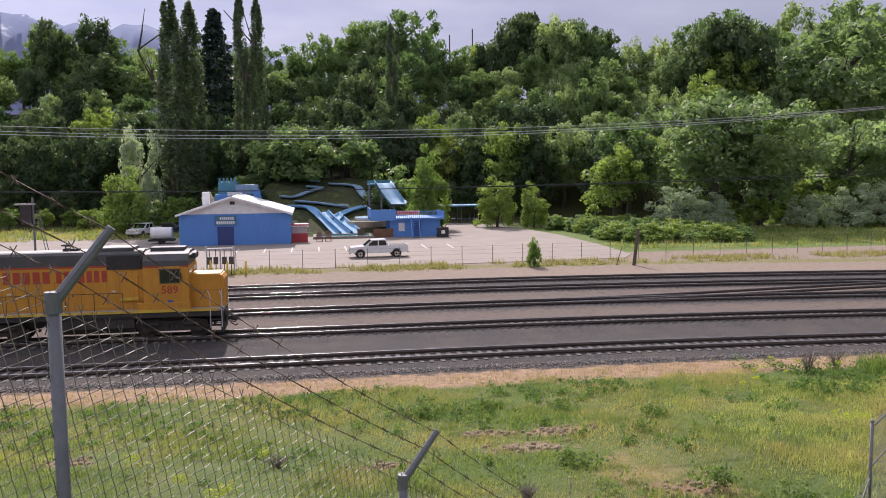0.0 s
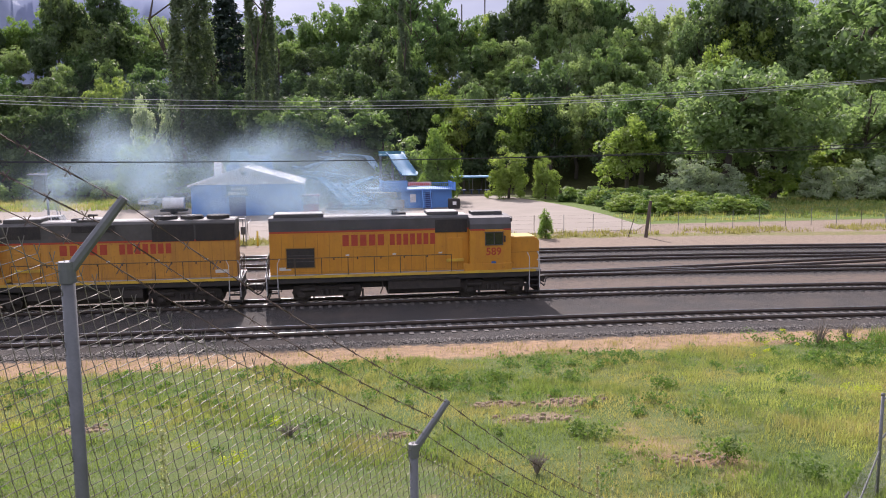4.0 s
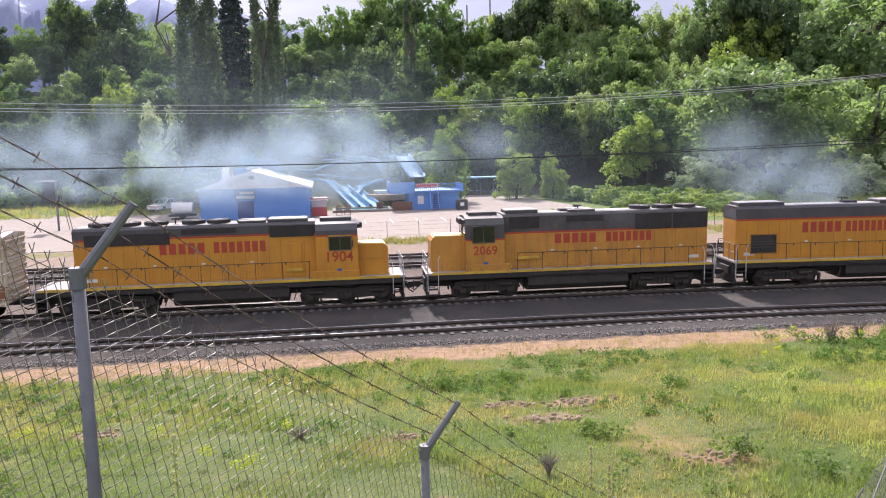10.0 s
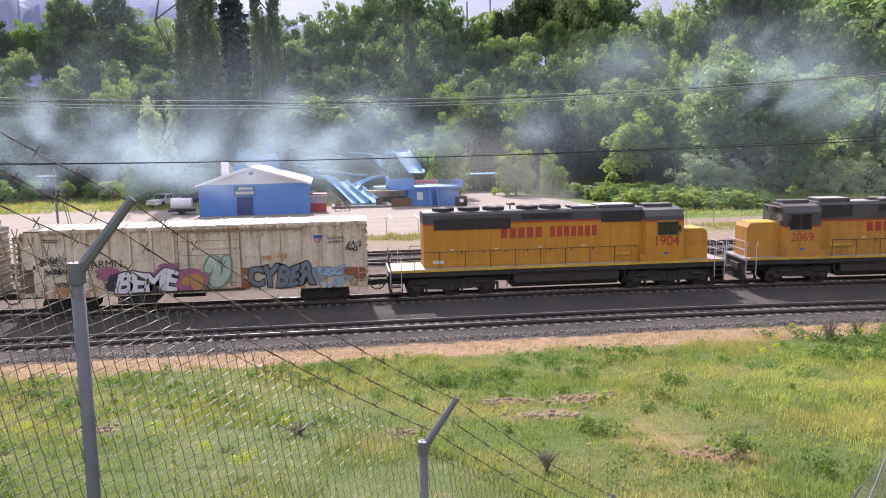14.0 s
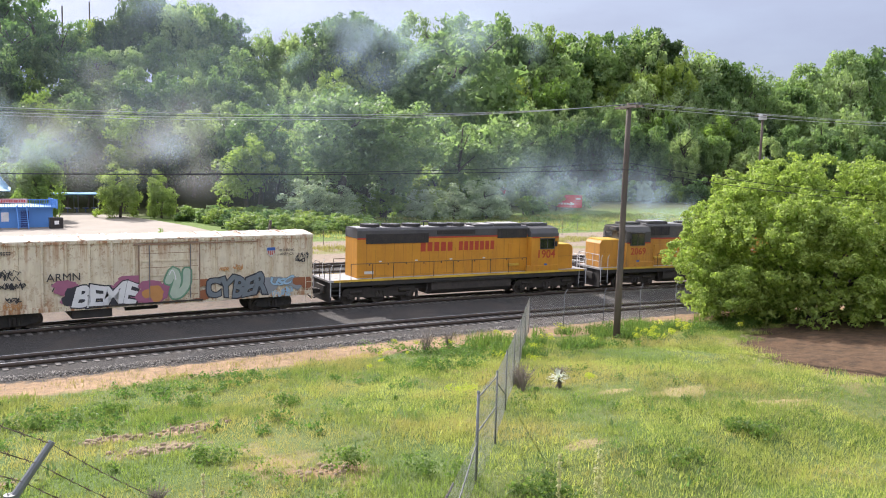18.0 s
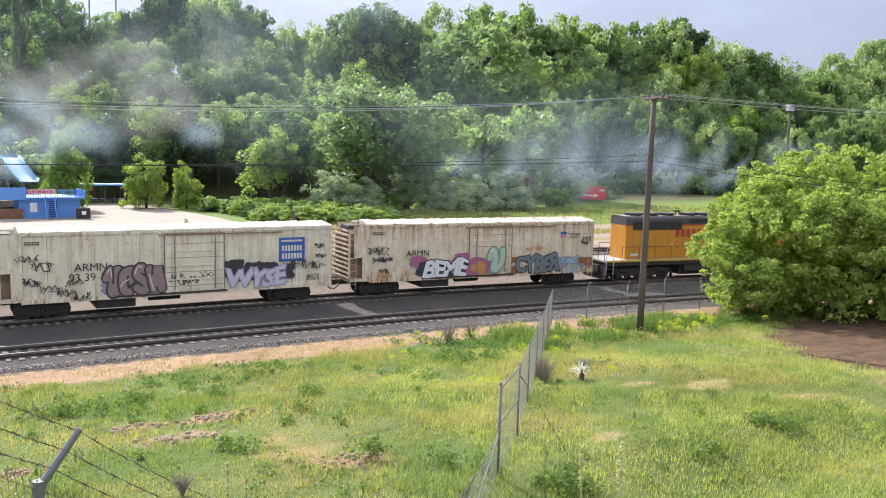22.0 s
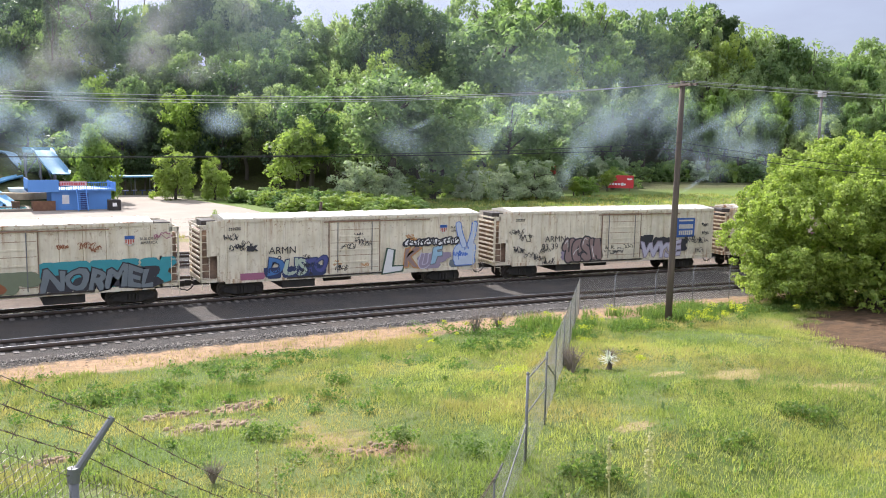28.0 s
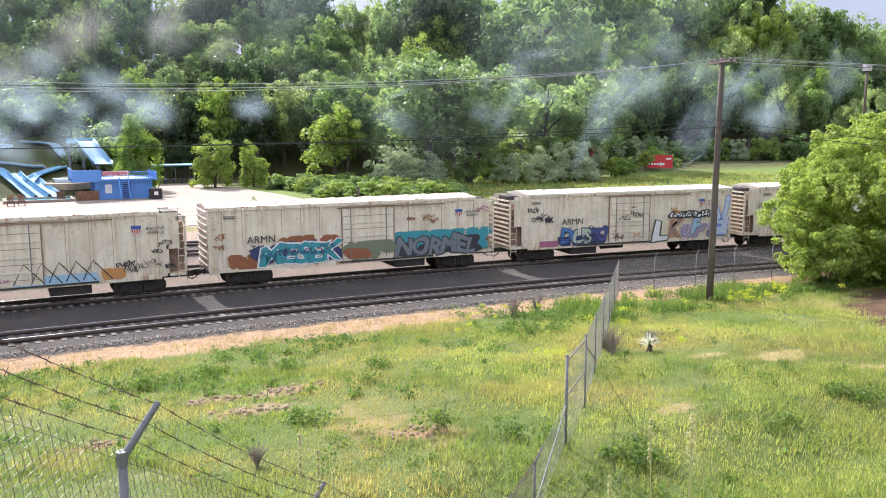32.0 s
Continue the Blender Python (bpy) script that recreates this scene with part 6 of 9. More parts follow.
sprayed_word(c1, Y_, "BEME", -4.3, -0.75, 1.0, 2.4, P_WHITE, P_DARK)
scrawl(c1, Y_ - 0.07, 0.45, 1.75, 1.15, 2.9, 1, P_PALE, P_GREEN, 2, fat=0.2)
sprayed_word(c1, Y_, "CYBER", 2.65, 6.4, 1.0, 2.5, P_SLATE, P_DARK)
cloud(c1, Y_, 6.2, 8.3, 1.0, 2.1, P_GREY, 6, share=2.4)
sprayed_word(c1, Y_, "USC", 6.5, 8.0, 1.62, 2.2, P_SKY, P_SLATE, 0.009)
tag_marks(c1, Y_, [(7.3, 1.3, 0.6), (7.6, 1.2, 0.4)], P_SKY, 15)
cloud(c1, Y_, 8.25, 8.85, 1.1, 2.0, P_RUST, 6, share=2)
tag_marks(c1, Y_, [(-7.6, 2.9, 0.4), (-7.0, 2.9, 0.5), (-7.3, 2.3, 0.4), (-6.7, 2.4, 0.4), (8.6, 3.4, 0.4), (8.4, 3.1, 0.3), (-6.9, 1.6, 0.35)], INK, 5)
tag_marks(c1, Y_, [(-6.9, 1.25, 0.4), (3.8, 2.75, 0.3), (4.6, 2.8, 0.3)], P_ORANGE, 16)
c2 = reefer(CAR_LEN[1], "white refrigerator car with a blue panel and graffiti", CAR_ROOF_CLEAN, "93 39 1", blue_panel=True)
cloud(c2, Y_, -4.0, -1.3, 1.1, 2.7, P_MAUVE, 10, share=4)
scrawl(c2, Y_, -3.75, -0.85, 1.05, 2.75, 4, P_BROWN, P_DARK, 12, fat=0.2)
cloud(c2, Y_, 2.3, 6.6, 1.5, 2.75, P_DARK, 12, share=3.4)
sprayed_word(c2, Y_, "WYSE", 2.6, 6.3, 1.05, 2.4, P_LILAC, P_MAUVE)
tag_marks(c2, Y_, [(-7.4, 3.2, 0.5), (-6.7, 2.9, 0.5), (-7.2, 2.0, 0.4), (-6.4, 1.7, 0.45), (-5.6, 1.4, 0.45), (-5.2, 1.9, 0.4), (-4.9, 1.25, 0.45), (-0.1, 1.8, 0.45), (0.7, 1.6, 0.5), (1.5, 1.9, 0.45), (7.0, 2.3, 0.5), (7.7, 2.25, 0.5), (8.3, 2.2, 0.4), (8.3, 3.3, 0.35), (8.4, 2.8, 0.3), (7.9, 1.5, 0.4)], INK, 14)
c3 = reefer(CAR_LEN[2], "white refrigerator car with a blue painted hand and graffiti", CAR_ROOF_CLEAN, "8", side_mat=None, door_at=7.5)
cloud(c3, Y_, -5.2, -1.9, 1.05, 1.7, P_NAVY, 20, share=3.4)
cloud(c3, Y_, -6.7, -5.4, 1.05, 1.45, P_MAGENTA, 19, share=3.0)
P_MURK, P_VIOLET, P_FOREST, P_ICE = paint("spray_murky_blue", (0.06, 0.17, 0.40)), paint("spray_violet", (0.07, 0.08, 0.24)), paint("spray_forest", (0.045, 0.085, 0.06)), paint("spray_ice", (0.47, 0.55, 0.68))
for text, x0, x1, fill in (("D", -5.3, -4.1, P_MURK), ("US", -4.25, -2.7, P_PALE), ("TO", -2.9, -1.45, P_VIOLET)):
    sprayed_word(c3, Y_, text, x0, x1, 1.15, 2.35, fill, P_NAVY)
tag_marks(c3, Y_ - 0.004, [(-4.8, 1.6, 0.4), (-3.6, 1.5, 0.4), (-2.3, 1.6, 0.4)], P_NAVY, 47)
sprayed_word(c3, Y_, "BK", -6.3, -5.65, 2.75, 3.15, P_DARK, P_DARK)
cloud(c3, Y_, 4.3, 6.9, 1.1, 2.1, P_MAUVE, 27, share=3)
for text, x0, x1, z0, z1, fill, rim in (("L", 2.0, 3.5, 0.95, 2.6, P_WHITE, P_FOREST), ("K", 3.35, 4.75, 1.2, 2.65, P_BROWN, P_ORANGE), ("U", 4.5, 5.5, 1.15, 2.3, P_MAUVE, P_LILAC), ("F", 5.35, 6.3, 1.3, 2.6, P_SKY, P_SLATE)):
    sprayed_word(c3, Y_, text, x0, x1, z0, z1, fill, rim)
scrawl(c3, Y_, 3.6, 7.3, 2.62, 2.98, 14, P_WHITE, P_DARK, 24, glint=False, fat=0.06)
tag_marks(c3, Y_, [(3.9, 3.25, 0.3), (4.1, 3.1, 0.25)], P_ORANGE, 46)
cloud(c3, Y_, 6.9, 8.6, 1.1, 1.6, P_SLATE, 48, share=2)
for name, wd, lift, colour in (("paint_rim", 0.05, 0.016, P_BLUE), ("paint_fill", 0.0, 0.0185, P_ICE)):    # a hand with two fingers up
    bm = bmesh.new()
    k = 0
    for path, fat in (([(7.75, 2.5), (7.45, 3.2), (7.3, 3.85)], 0.17), ([(8.15, 2.5), (8.4, 3.2), (8.5, 3.85)], 0.17), ([(7.15, 1.6), (7.2, 2.2), (7.4, 2.4)], 0.18), ([(7.55, 1.5), (7.6, 2.2)], 0.18), ([(7.9, 1.5), (7.95, 2.15)], 0.17), ([(8.25, 1.45), (8.35, 2.4)], 0.24), ([(7.2, 1.4), (8.4, 1.4)], 0.17)):
        k = stroke_into(bm, soft_path(path, 3), fat + wd, Y_ - lift, -1, k)
    side_part(name, bm, colour, c3)
tag_marks(c3, Y_ - 0.012, [(7.25, 1.95, 0.3), (7.75, 1.95, 0.3)], P_BLUE, 28)
tag_marks(c3, Y_, [(-7.2, 3.5, 0.4), (-6.4, 3.1, 0.45), (-6.9, 2.9, 0.4), (-0.2, 2.8, 0.5), (0.6, 3.1, 0.35), (0.5, 3.4, 0.3), (0.9, 2.8, 0.4), (-0.6, 1.4, 0.4), (-2.8, 2.2, 0.25), (-2.7, 1.7, 0.25), (-2.9, 1.25, 0.5)], INK, 24)
tag_marks(c3, Y_, [(-0.9, 1.75, 0.3), (0.9, 1.6, 0.25)], P_ORANGE, 29)
c4 = reefer(CAR_LEN[3], "white refrigerator car with a rusty roof and teal graffiti", CAR_ROOF, "761", flip=True)
cloud(c4, Y_, -5.2, -1.3, 1.6, 2.8, P_RUST, 30, share=3.0)
cloud(c4, Y_, -7.8, -6.0, 1.05, 1.9, P_RUST, 41, share=2.4)
cloud(c4, Y_, -6.4, -1.2, 1.05, 2.5, P_NAVY, 38, 0.0045, 3.0)
sprayed_word(c4, Y_, "MESEK", -6.3, -0.98, 1.10, 2.55, P_TEAL, P_WHITE)
tag_marks(c4, Y_ - 0.004, [(-5.6, 1.8, 0.5), (-4.4, 1.8, 0.5), (-3.3, 1.9, 0.5), (-2.2, 1.9, 0.5)], P_NAVY, 45)
cloud(c4, Y_ - 0.06, -0.95, 1.6, 1.1, 2.25, P_OLIVE, 34, share=5)
cloud(c4, Y_, 1.5, 8.4, 1.2, 2.65, P_TEAL, 36, share=6)
cloud(c4, Y_ - 0.06, -0.6, 0.3, 1.2, 1.9, P_RUST, 37, 0.006, 2)
cloud(c4, Y_, 2.1, 7.7, 1.02, 2.2, P_DARK, 39, 0.0045, 3.0)
sprayed_word(c4, Y_, "NORMEL", 2.0, 7.7, 1.02, 2.45, P_SLATE, P_DARK)
tag_marks(c4, Y_, [(4.3, 3.35, 0.45), (4.7, 3.3, 0.35), (-8.3, 2.9, 0.3), (-8.4, 2.4, 0.3), (3.2, 3.4, 0.25)], P_RUST, 33)
tag_marks(c4, Y_, [(8.2, 3.7, 0.4)], P_MAGENTA, 35)
c5 = reefer(CAR_LEN[4], "white refrigerator car with teal-footed outlines sprayed on its side", CAR_ROOF, "7", flip=True)
cloud(c5, Y_, 0.9, 5.0, 1.0, 1.55, P_SKY, 40, share=4)
for k in range(5):
    bm = bmesh.new()
    stroke_into(bm, [(0.6 + 0.8 * k, 1.2), (1.1 + 0.8 * k, 2.2), (2.0 + 0.8 * k, 1.15)], 0.03, Y_ - 0.008 - 0.001 * k, -1, 0)
    side_part("paint_rim", bm, P_DARK, c5)
cloud(c5, Y_, 5.0, 5.6, 1.1, 1.7, P_ORANGE, 43, share=3)
tag_marks(c5, Y_, [(5.9, 2.0, 0.5), (6.2, 1.6, 0.4), (7.2, 1.9, 0.5), (7.9, 2.9, 0.4), (7.5, 2.4, 0.3), (-0.8, 2.9, 0.45), (-2.5, 2.8, 0.4), (8.2, 1.6, 0.3)], INK, 42)
tag_marks(c5, Y_, [(-0.5, 1.6, 0.5), (0.2, 1.5, 0.3)], P_MAGENTA, 44)
CARS = [c1, c2, c3, c4, c5]
TRAIN = []
head = 0.0
for ob, length, back in [(loco_a, L589, False), (loco_b, L2069, True), (loco_c, L1904, False)] + [(c, l, c in FLIPPED) for c, l in zip(CARS, CAR_LEN)]:
    TRAIN.append((ob, head + length / 2, back))
    head += length

# ---------------------------------------------------------------- fence down the bank
# x, y, height of the mesh's top; the posts with arms carry barbed wire
SLOPE_POSTS = [(-2.68, 2.13, 10.02, True), (-1.07, 3.65, 8.58, True), (0.54, 5.17, 7.12, True), (2.15, 6.69, 5.66, True), (3.76, 8.21, 4.30, True), (5.37, 9.73, 3.15, True), (6.98, 11.25, 2.55, True), (9.3, 13.5, 2.25, True)]
LOW_POSTS = [(12.0, 16.1, 3.45, False), (14.4, 18.45, 3.15, False), (17.4, 21.8, 2.75, False), (20.4, 25.1, 2.4, False), (23.4, 28.4, 2.15, False), (26.4, 31.7, 2.0, False), (29.4, 35.0, 1.75, False)]
TRACK_POSTS = [(32.1, 35.15, 1.72, True), (35.1, 35.0, 1.68, True), (38.0, 34.85, 1.75, True), (40.9, 34.6, 1.75, True), (43.8, 34.2, 1.7, True), (46.8, 33.7, 1.7, True), (49.8, 33.1, 1.7, True)]
ARM_OUT = Vector((-0.69, 0.73, 0)) * 0.0
fence = thing("chain_link_fence", pose(0, 0, 0), "galvanised chain-link fence running down the grassy bank to the tracks", "fence")


def arm_tip(x, y, z, k=1.0):
    """The tip of the slanted arm on top of a post."""
    return Vector((x + 0.235 * k, y + 0.05 * k, z + 0.29 * k))


def fence_post(x, y, top, arm, r=0.03):
    g = h1(x, y) - 0.3
    bm = tube(bmesh.new(), (x, y, g), (x, y, top + 0.02), r, n=12)
    p = part("post", bm, GALV, fence, smooth=True)
    if arm:
        bm = bmesh.new()
        tube(bm, (x, y, top - 0.06), (x, y, top + 0.03), r * 1.22, n=12)
        tip = arm_tip(x, y, top)
        prism_pts = [Vector((x, y, top - 0.02)), tip]
        tube(bm, prism_pts[0], prism_pts[1], r * 0.92, r * 0.72, n=8)
        part("barb_arm", bm, GALV, p, "slanted barbed-wire arm")
    else:
        bm = bmesh.new()
        bmesh.ops.create_uvsphere(bm, u_segments=10, v_segments=6, radius=r * 1.25, matrix=Matrix.Translation((x, y, top + 0.03)))
        part("post_cap", bm, GALV, p)
    return p


def chain_mesh(p, q, wire=0.0019, cell=0.0505):
    """Woven wire between two posts, unrolled along the slope: two crossing families of wires, bent over at the top."""
    (x0, y0, t0), (x1, y1, t1) = p, q
    L = math.hypot(x1 - x0, y1 - y0)
    ux, uy = (x1 - x0) / L, (y1 - y0) / L
    fall = math.atan2(t0 - t1, L)
    drop = (t0 - t1) / L
    hgt = max(t0 - h1(x0, y0), t1 - h1(x1, y1)) + 0.1
    normal = np.array((-uy, ux, 0.0))
    verts, faces = [], []

    def at(s, z, off):
        return np.array((x0 + ux * s, y0 + uy * s, t0 + z)) + normal * off

    def seg(a, b):
        d = b - a
        d = d / (np.linalg.norm(d) + 1e-9)
        u = np.cross(d, normal)
        k = len(verts)
        for c in (a, b):
            for t in (0.0, 2.094, 4.189):
                verts.append(c + wire * (math.cos(t) * u + math.sin(t) * normal))
        for i in range(3):
            j = (i + 1) % 3
            faces.append((k + i, k + j, k + 3 + j, k + 3 + i))
    for sgn in (1, -1):
        a = math.radians(45 * sgn) - fall          # the wires' slant in the fence's plane
        ds, dz = math.cos(a), math.sin(a)
        ns, nz = -dz, ds
        ends = [ns * s + nz * z for s, z in ((0, 0), (0, -hgt), (L, -drop * L), (L, -drop * L - hgt))]
        k = math.ceil(min(ends) / cell)
        while k * cell < max(ends):
            c = k * cell
            k += 1
            # the wire is (c ns + m ds, c nz + m dz); below the top line by v = -z - drop s, between 0 and hgt
            lo, hi = -1e9, 1e9
            for g0, g1, lim0, lim1 in ((c * ns, ds, 0.0, L), (-c * nz - drop * c * ns, -dz - drop * ds, 0.0, hgt)):
                if abs(g1) < 1e-6:
                    if not lim0 <= g0 <= lim1:
                        hi = -1e9
                    continue
                m0, m1 = sorted(((lim0 - g0) / g1, (lim1 - g0) / g1))
                lo, hi = max(lo, m0), min(hi, m1)
            if hi - lo < 0.01:
                continue
            for m in (lo, hi):
                s, z = c * ns + m * ds, c * nz + m * dz
                if -z - drop * s < 1e-4:           # twisted end above the top
                    seg(at(s, z, 0), at(s + 0.012 * sgn, z + 0.04, 0))
            steps = max(1, round((hi - lo) / cell)) if cell < 0.06 else 1
            last = at(c * ns + lo * ds, c * nz + lo * dz, 0.003 * sgn)
            for i in range(1, steps + 1):          # each wire weaves in and out
                m = lo + (hi - lo) * i / steps
                here = at(c * ns + m * ds, c * nz + m * dz, 0.004 * sgn * (1 if i % 2 else -1))
                seg(last, here)
                last = here
    return raw_mesh("mesh_panel", verts, faces)


def barbed(points, k):
    """Two twisted strands with barbs, sagging a little between the arms."""
    bm = bmesh.new()
    for a, b in zip(points, points[1:]):
        n_ = max(6, int((b - a).length / 0.09)) if a.length < 14 else 6
        prev = None
        L = (b - a).length
        for i in range(n_ + 1):
            f = i / n_
            c = a.lerp(b, f) - Vector((0, 0, 0.05 * 4 * f * (1 - f)))
            w = 0.0028 * Vector((math.cos(i * 2.1 + k), math.sin(i * 2.1), 0.4))
            if prev:
                tube(bm, prev[0], c + w, 0.0022, n=3, caps=False)
                tube(bm, prev[1], c - w, 0.0022, n=3, caps=False)
            prev = (c + w, c - w)
            if n_ > 6 and i % 2 == 0 and 0 < i < n_:
                for d in (Vector((0.012, 0.006, 0.022)), Vector((-0.014, 0.004, 0.018))):
                    tube(bm, c - d, c + d, 0.0026, n=3, caps=False)
    part("barbed_wire", bm, BARB, fence, "rusty barbed wire")


for posts in (SLOPE_POSTS, LOW_POSTS, TRACK_POSTS):
    for k, (x, y, top, arm) in enumerate(posts):
        fence_post(x, y, top, arm, 0.036 if (k == 0 and posts is LOW_POSTS) else 0.0285)
    for (a, b) in zip(posts, posts[1:]):
        far = a[1] > 15
        part("mesh_panel", chain_mesh(a[:3], b[:3], wire=0.0024 if far else 0.0022, cell=0.10 if far else 0.0505), WIRE_PALE if far else WIRE, fence, "woven wire mesh")
        part("tension_wire", tubes(((a[0], a[1], a[2] - 0.03), (b[0], b[1], b[2] - 0.03), 0.0025), n=4), WIRE, fence)
last, first = SLOPE_POSTS[-1], LOW_POSTS[0]
part("mesh_panel", chain_mesh(last[:3], (first[0], first[1], 2.35), wire=0.0027, cell=0.10), WIRE_PALE, fence)
part("mesh_panel", chain_mesh(LOW_POSTS[-1][:3], TRACK_POSTS[0][:3], wire=0.0027, cell=0.10), WIRE_PALE, fence)
for z in (0.1, 1.0):
    a, b = LOW_POSTS[0], LOW_POSTS[1]
    part("rail_bar", tubes(((a[0], a[1], a[2] - z), (b[0], b[1], b[2] - z), 0.02), n=8), GALV, fence, "horizontal brace rail")
a, b = LOW_POSTS[1], LOW_POSTS[2]
part("rail_bar", tubes(((a[0], a[1], a[2] - 0.3), (b[0], b[1], b[2] - 1.5), 0.02), n=8), GALV, fence, "slanted brace rail")
part("rail_bar", tubes(((first[0], first[1], 2.2), (last[0], last[1], 1.2), 0.02), n=8), GALV, fence, "slanted brace rail")
for k, f in enumerate((0.30, 0.62, 0.96)):
    for posts in (SLOPE_POSTS, TRACK_POSTS):
        barbed([arm_tip(x, y, t, f) for x, y, t, _ in posts], k)


# ---------------------------------------------------------------- utility poles and cables
def utility_pole(x, y, z0, top, lean, label, arm_dir=(1, 0)):
    p = thing("utility_pole", pose(x, y, z0), label, "utility pole", "utility poles")
    h = top - z0
    bm = bmesh.new()
    pts = [Vector((lean * f, 0, h * f - 0.4 * (f == 0))) for f in (0, 0.25, 0.5, 0.75, 1.0)]
    path_tube(bm, pts, [0.19, 0.175, 0.16, 0.145, 0.13], n=12)
    part("pole", bm, POLE_WOOD, p, smooth=True)
    ax, ay = arm_dir
    c = Vector((lean * 0.985, 0, h - 0.22))
    bm = bmesh.new()
    d = Vector((ax, ay, 0)) * 1.25
    n_ = Vector((-ay, ax, 0)) * 0.055
    for s in (-1, 1):
        o = n_ * 2.9 * s
        vs = []
        for e in (-1, 1):
            for u, w in ((-1, -1), (1, -1), (1, 1), (-1, 1)):
                vs.append(bm.verts.new(c + d * e + o + n_ * u + Vector((0, 0, 0.055 * w))))
        for i in range(4):
            bm.faces.new((vs[i], vs[(i + 1) % 4], vs[4 + (i + 1) % 4], vs[4 + i]))
        bm.faces.new(vs[:4])
        bm.faces.new(vs[4:])
    bmesh.ops.recalc_face_normals(bm, faces=bm.faces)
    part("crossarm", bm, POLE_WOOD, p, "weathered wooden crossarm")
    for f in (-0.92, -0.5, 0.5, 0.92):
        q = c + d * f
        bm = bmesh.new()
        tube(bm, q + Vector((0, 0, 0.05)), q + Vector((0, 0, 0.12)), 0.02, n=6)
        tube(bm, q + Vector((0, 0, 0.12)), q + Vector((0, 0, 0.20)), 0.055, 0.035, n=8)
        part("insulator", bm, GLASS_DARK, p)
    return p


P0 = (-32.0, 30.8)
P1 = (31.9, 30.8)
P2 = (75.0, 14.0)
utility_pole(*P1, h1(*P1), 12.35, 0.12, "tall brown wooden utility pole with a crossarm in the grass", (0.35, 0.94))
utility_pole(*P0, h1(*P0), 12.3, 0.0, "tall brown wooden utility pole with a crossarm", (0.35, 0.94))
utility_pole(*P2, h1(*P2), 12.3, 0.0, "tall brown wooden utility pole with a crossarm", (0.35, 0.94))
far_pole = utility_pole(85.4, 61.0, h1(85.4, 61), 15.6, 0.0, "distant wooden utility pole with a transformer box", (0.35, 0.94))
part("transformer", boxes((-0.4, 0.4, -0.3, 0.3, 15.2, 15.9), bevel=0.05), WHITE_RAILING, far_pole)
part("bracket", tubes(((0.15, 0, 10.2), (0.7, 0, 10.6), 0.05), ((0.15, 0, 9.4), (0.7, 0, 9.8), 0.05), ((0.7, 0, 9.4), (0.7, 0, 11.0), 0.06), n=6), WHITE_RAILING, far_pole)


def cable(a, b, sag, r, material, label):
    a, b = Vector(a), Vector(b)
    n_ = 40
    pts = [a.lerp(b, i / n_) - Vector((0, 0, sag * 4 * (i / n_) * (1 - i / n_))) for i in range(n_ + 1)]
    bm = path_tube(bmesh.new(), pts, r, n=6)
    return tagged(part("power_cable", bm, material), label, "cable", "cables between the poles")


for k, off in enumerate((-1.15, -0.55, 0.62, 1.15)):
    o = Vector((0.35, 0.94, 0)) * off
    bright = CABLE_BRIGHT if k in (0, 1, 3) else CABLE
    cable((P0[0] + o.x, P0[1] + o.y, 12.25), (P1[0] + o.x + 0.12, P1[1] + o.y, 12.28), 2.12 - 0.12 * k, 0.011, bright, "thin bright overhead power cable")
    cable((P1[0] + o.x + 0.12, P1[1] + o.y, 12.28), (P2[0] + o.x, P2[1] + o.y, 12.25), 0.55, 0.011, bright, "thin bright overhead power cable")
for z, sag, r in ((9.28, 0.95, 0.013), (8.95, 0.62, 0.017)):
    cable((P0[0], P0[1] - 0.2, z), (P1[0] + 0.08, P1[1] - 0.19, z), sag, r, CABLE, "black overhead telephone cable")
    cable((P1[0] + 0.08, P1[1] - 0.19, z), (P2[0], P2[1] - 0.2, z), 1.6, r, CABLE, "black overhead telephone cable")

# leaning stump of an old pole and a thin stake at the yard fence
old = thing("wooden_post", pose(30.0, 74.6, h1(30, 74.6)), "short dark leaning wooden post beside the yard road", "post")
part("post", path_tube(bmesh.new(), [(0, 0, -0.3), (0.22, 0, 1.8), (0.42, 0, 3.45)], [0.17, 0.16, 0.15], n=10), POLE_WOOD, old)
part("stake", tubes(((-1.6, 0.4, -0.1), (-1.0, 0.4, 1.75), 0.035), n=6), POLE_WOOD, old)

# wire fence between the yard and the paving
yard_fence = thing("wire_fence", pose(0, 0, 0), "low wire fence on thin posts along the paved yard", "fence")
prev = None
for k in range(38):
    x = -7.0 + 3.05 * k
    y = 79.0 + 0.03 * max(x - 10, 0) + 0.0006 * max(x - 10, 0) ** 2
    z = h1(x, y)
    part("post", tubes(((x, y, z - 0.2), (x, y, z + 1.85), 0.03), n=6), GALV if k % 3 else POLE_WOOD, yard_fence)
    if prev:
        part("strand", tubes(*[((prev[0], prev[1], prev[2] + q), (x, y, z + q), 0.006) for q in (0.5, 1.0, 1.4, 1.75)], n=3), BARB, yard_fence)
    prev = (x, y, z)

# ---------------------------------------------------------------- water park
BLUE_WALL = mat("blue_siding", (0.10, 0.27, 0.62), 0.6, second=(0.085, 0.235, 0.55), scale=0.6, grain=0.1, stain=(0.16, 0.33, 0.66), stain_at=0.6, stretch=(1, 1, 0.2))
BLUE_DARK = mat("blue_paint_dark", (0.035, 0.06, 0.20), 0.5)
WHITE_PAINT = mat("white_paint", (0.78, 0.77, 0.74), 0.6, second=(0.66, 0.65, 0.63), scale=1.2, stain=(0.5, 0.47, 0.43), stain_at=0.65)
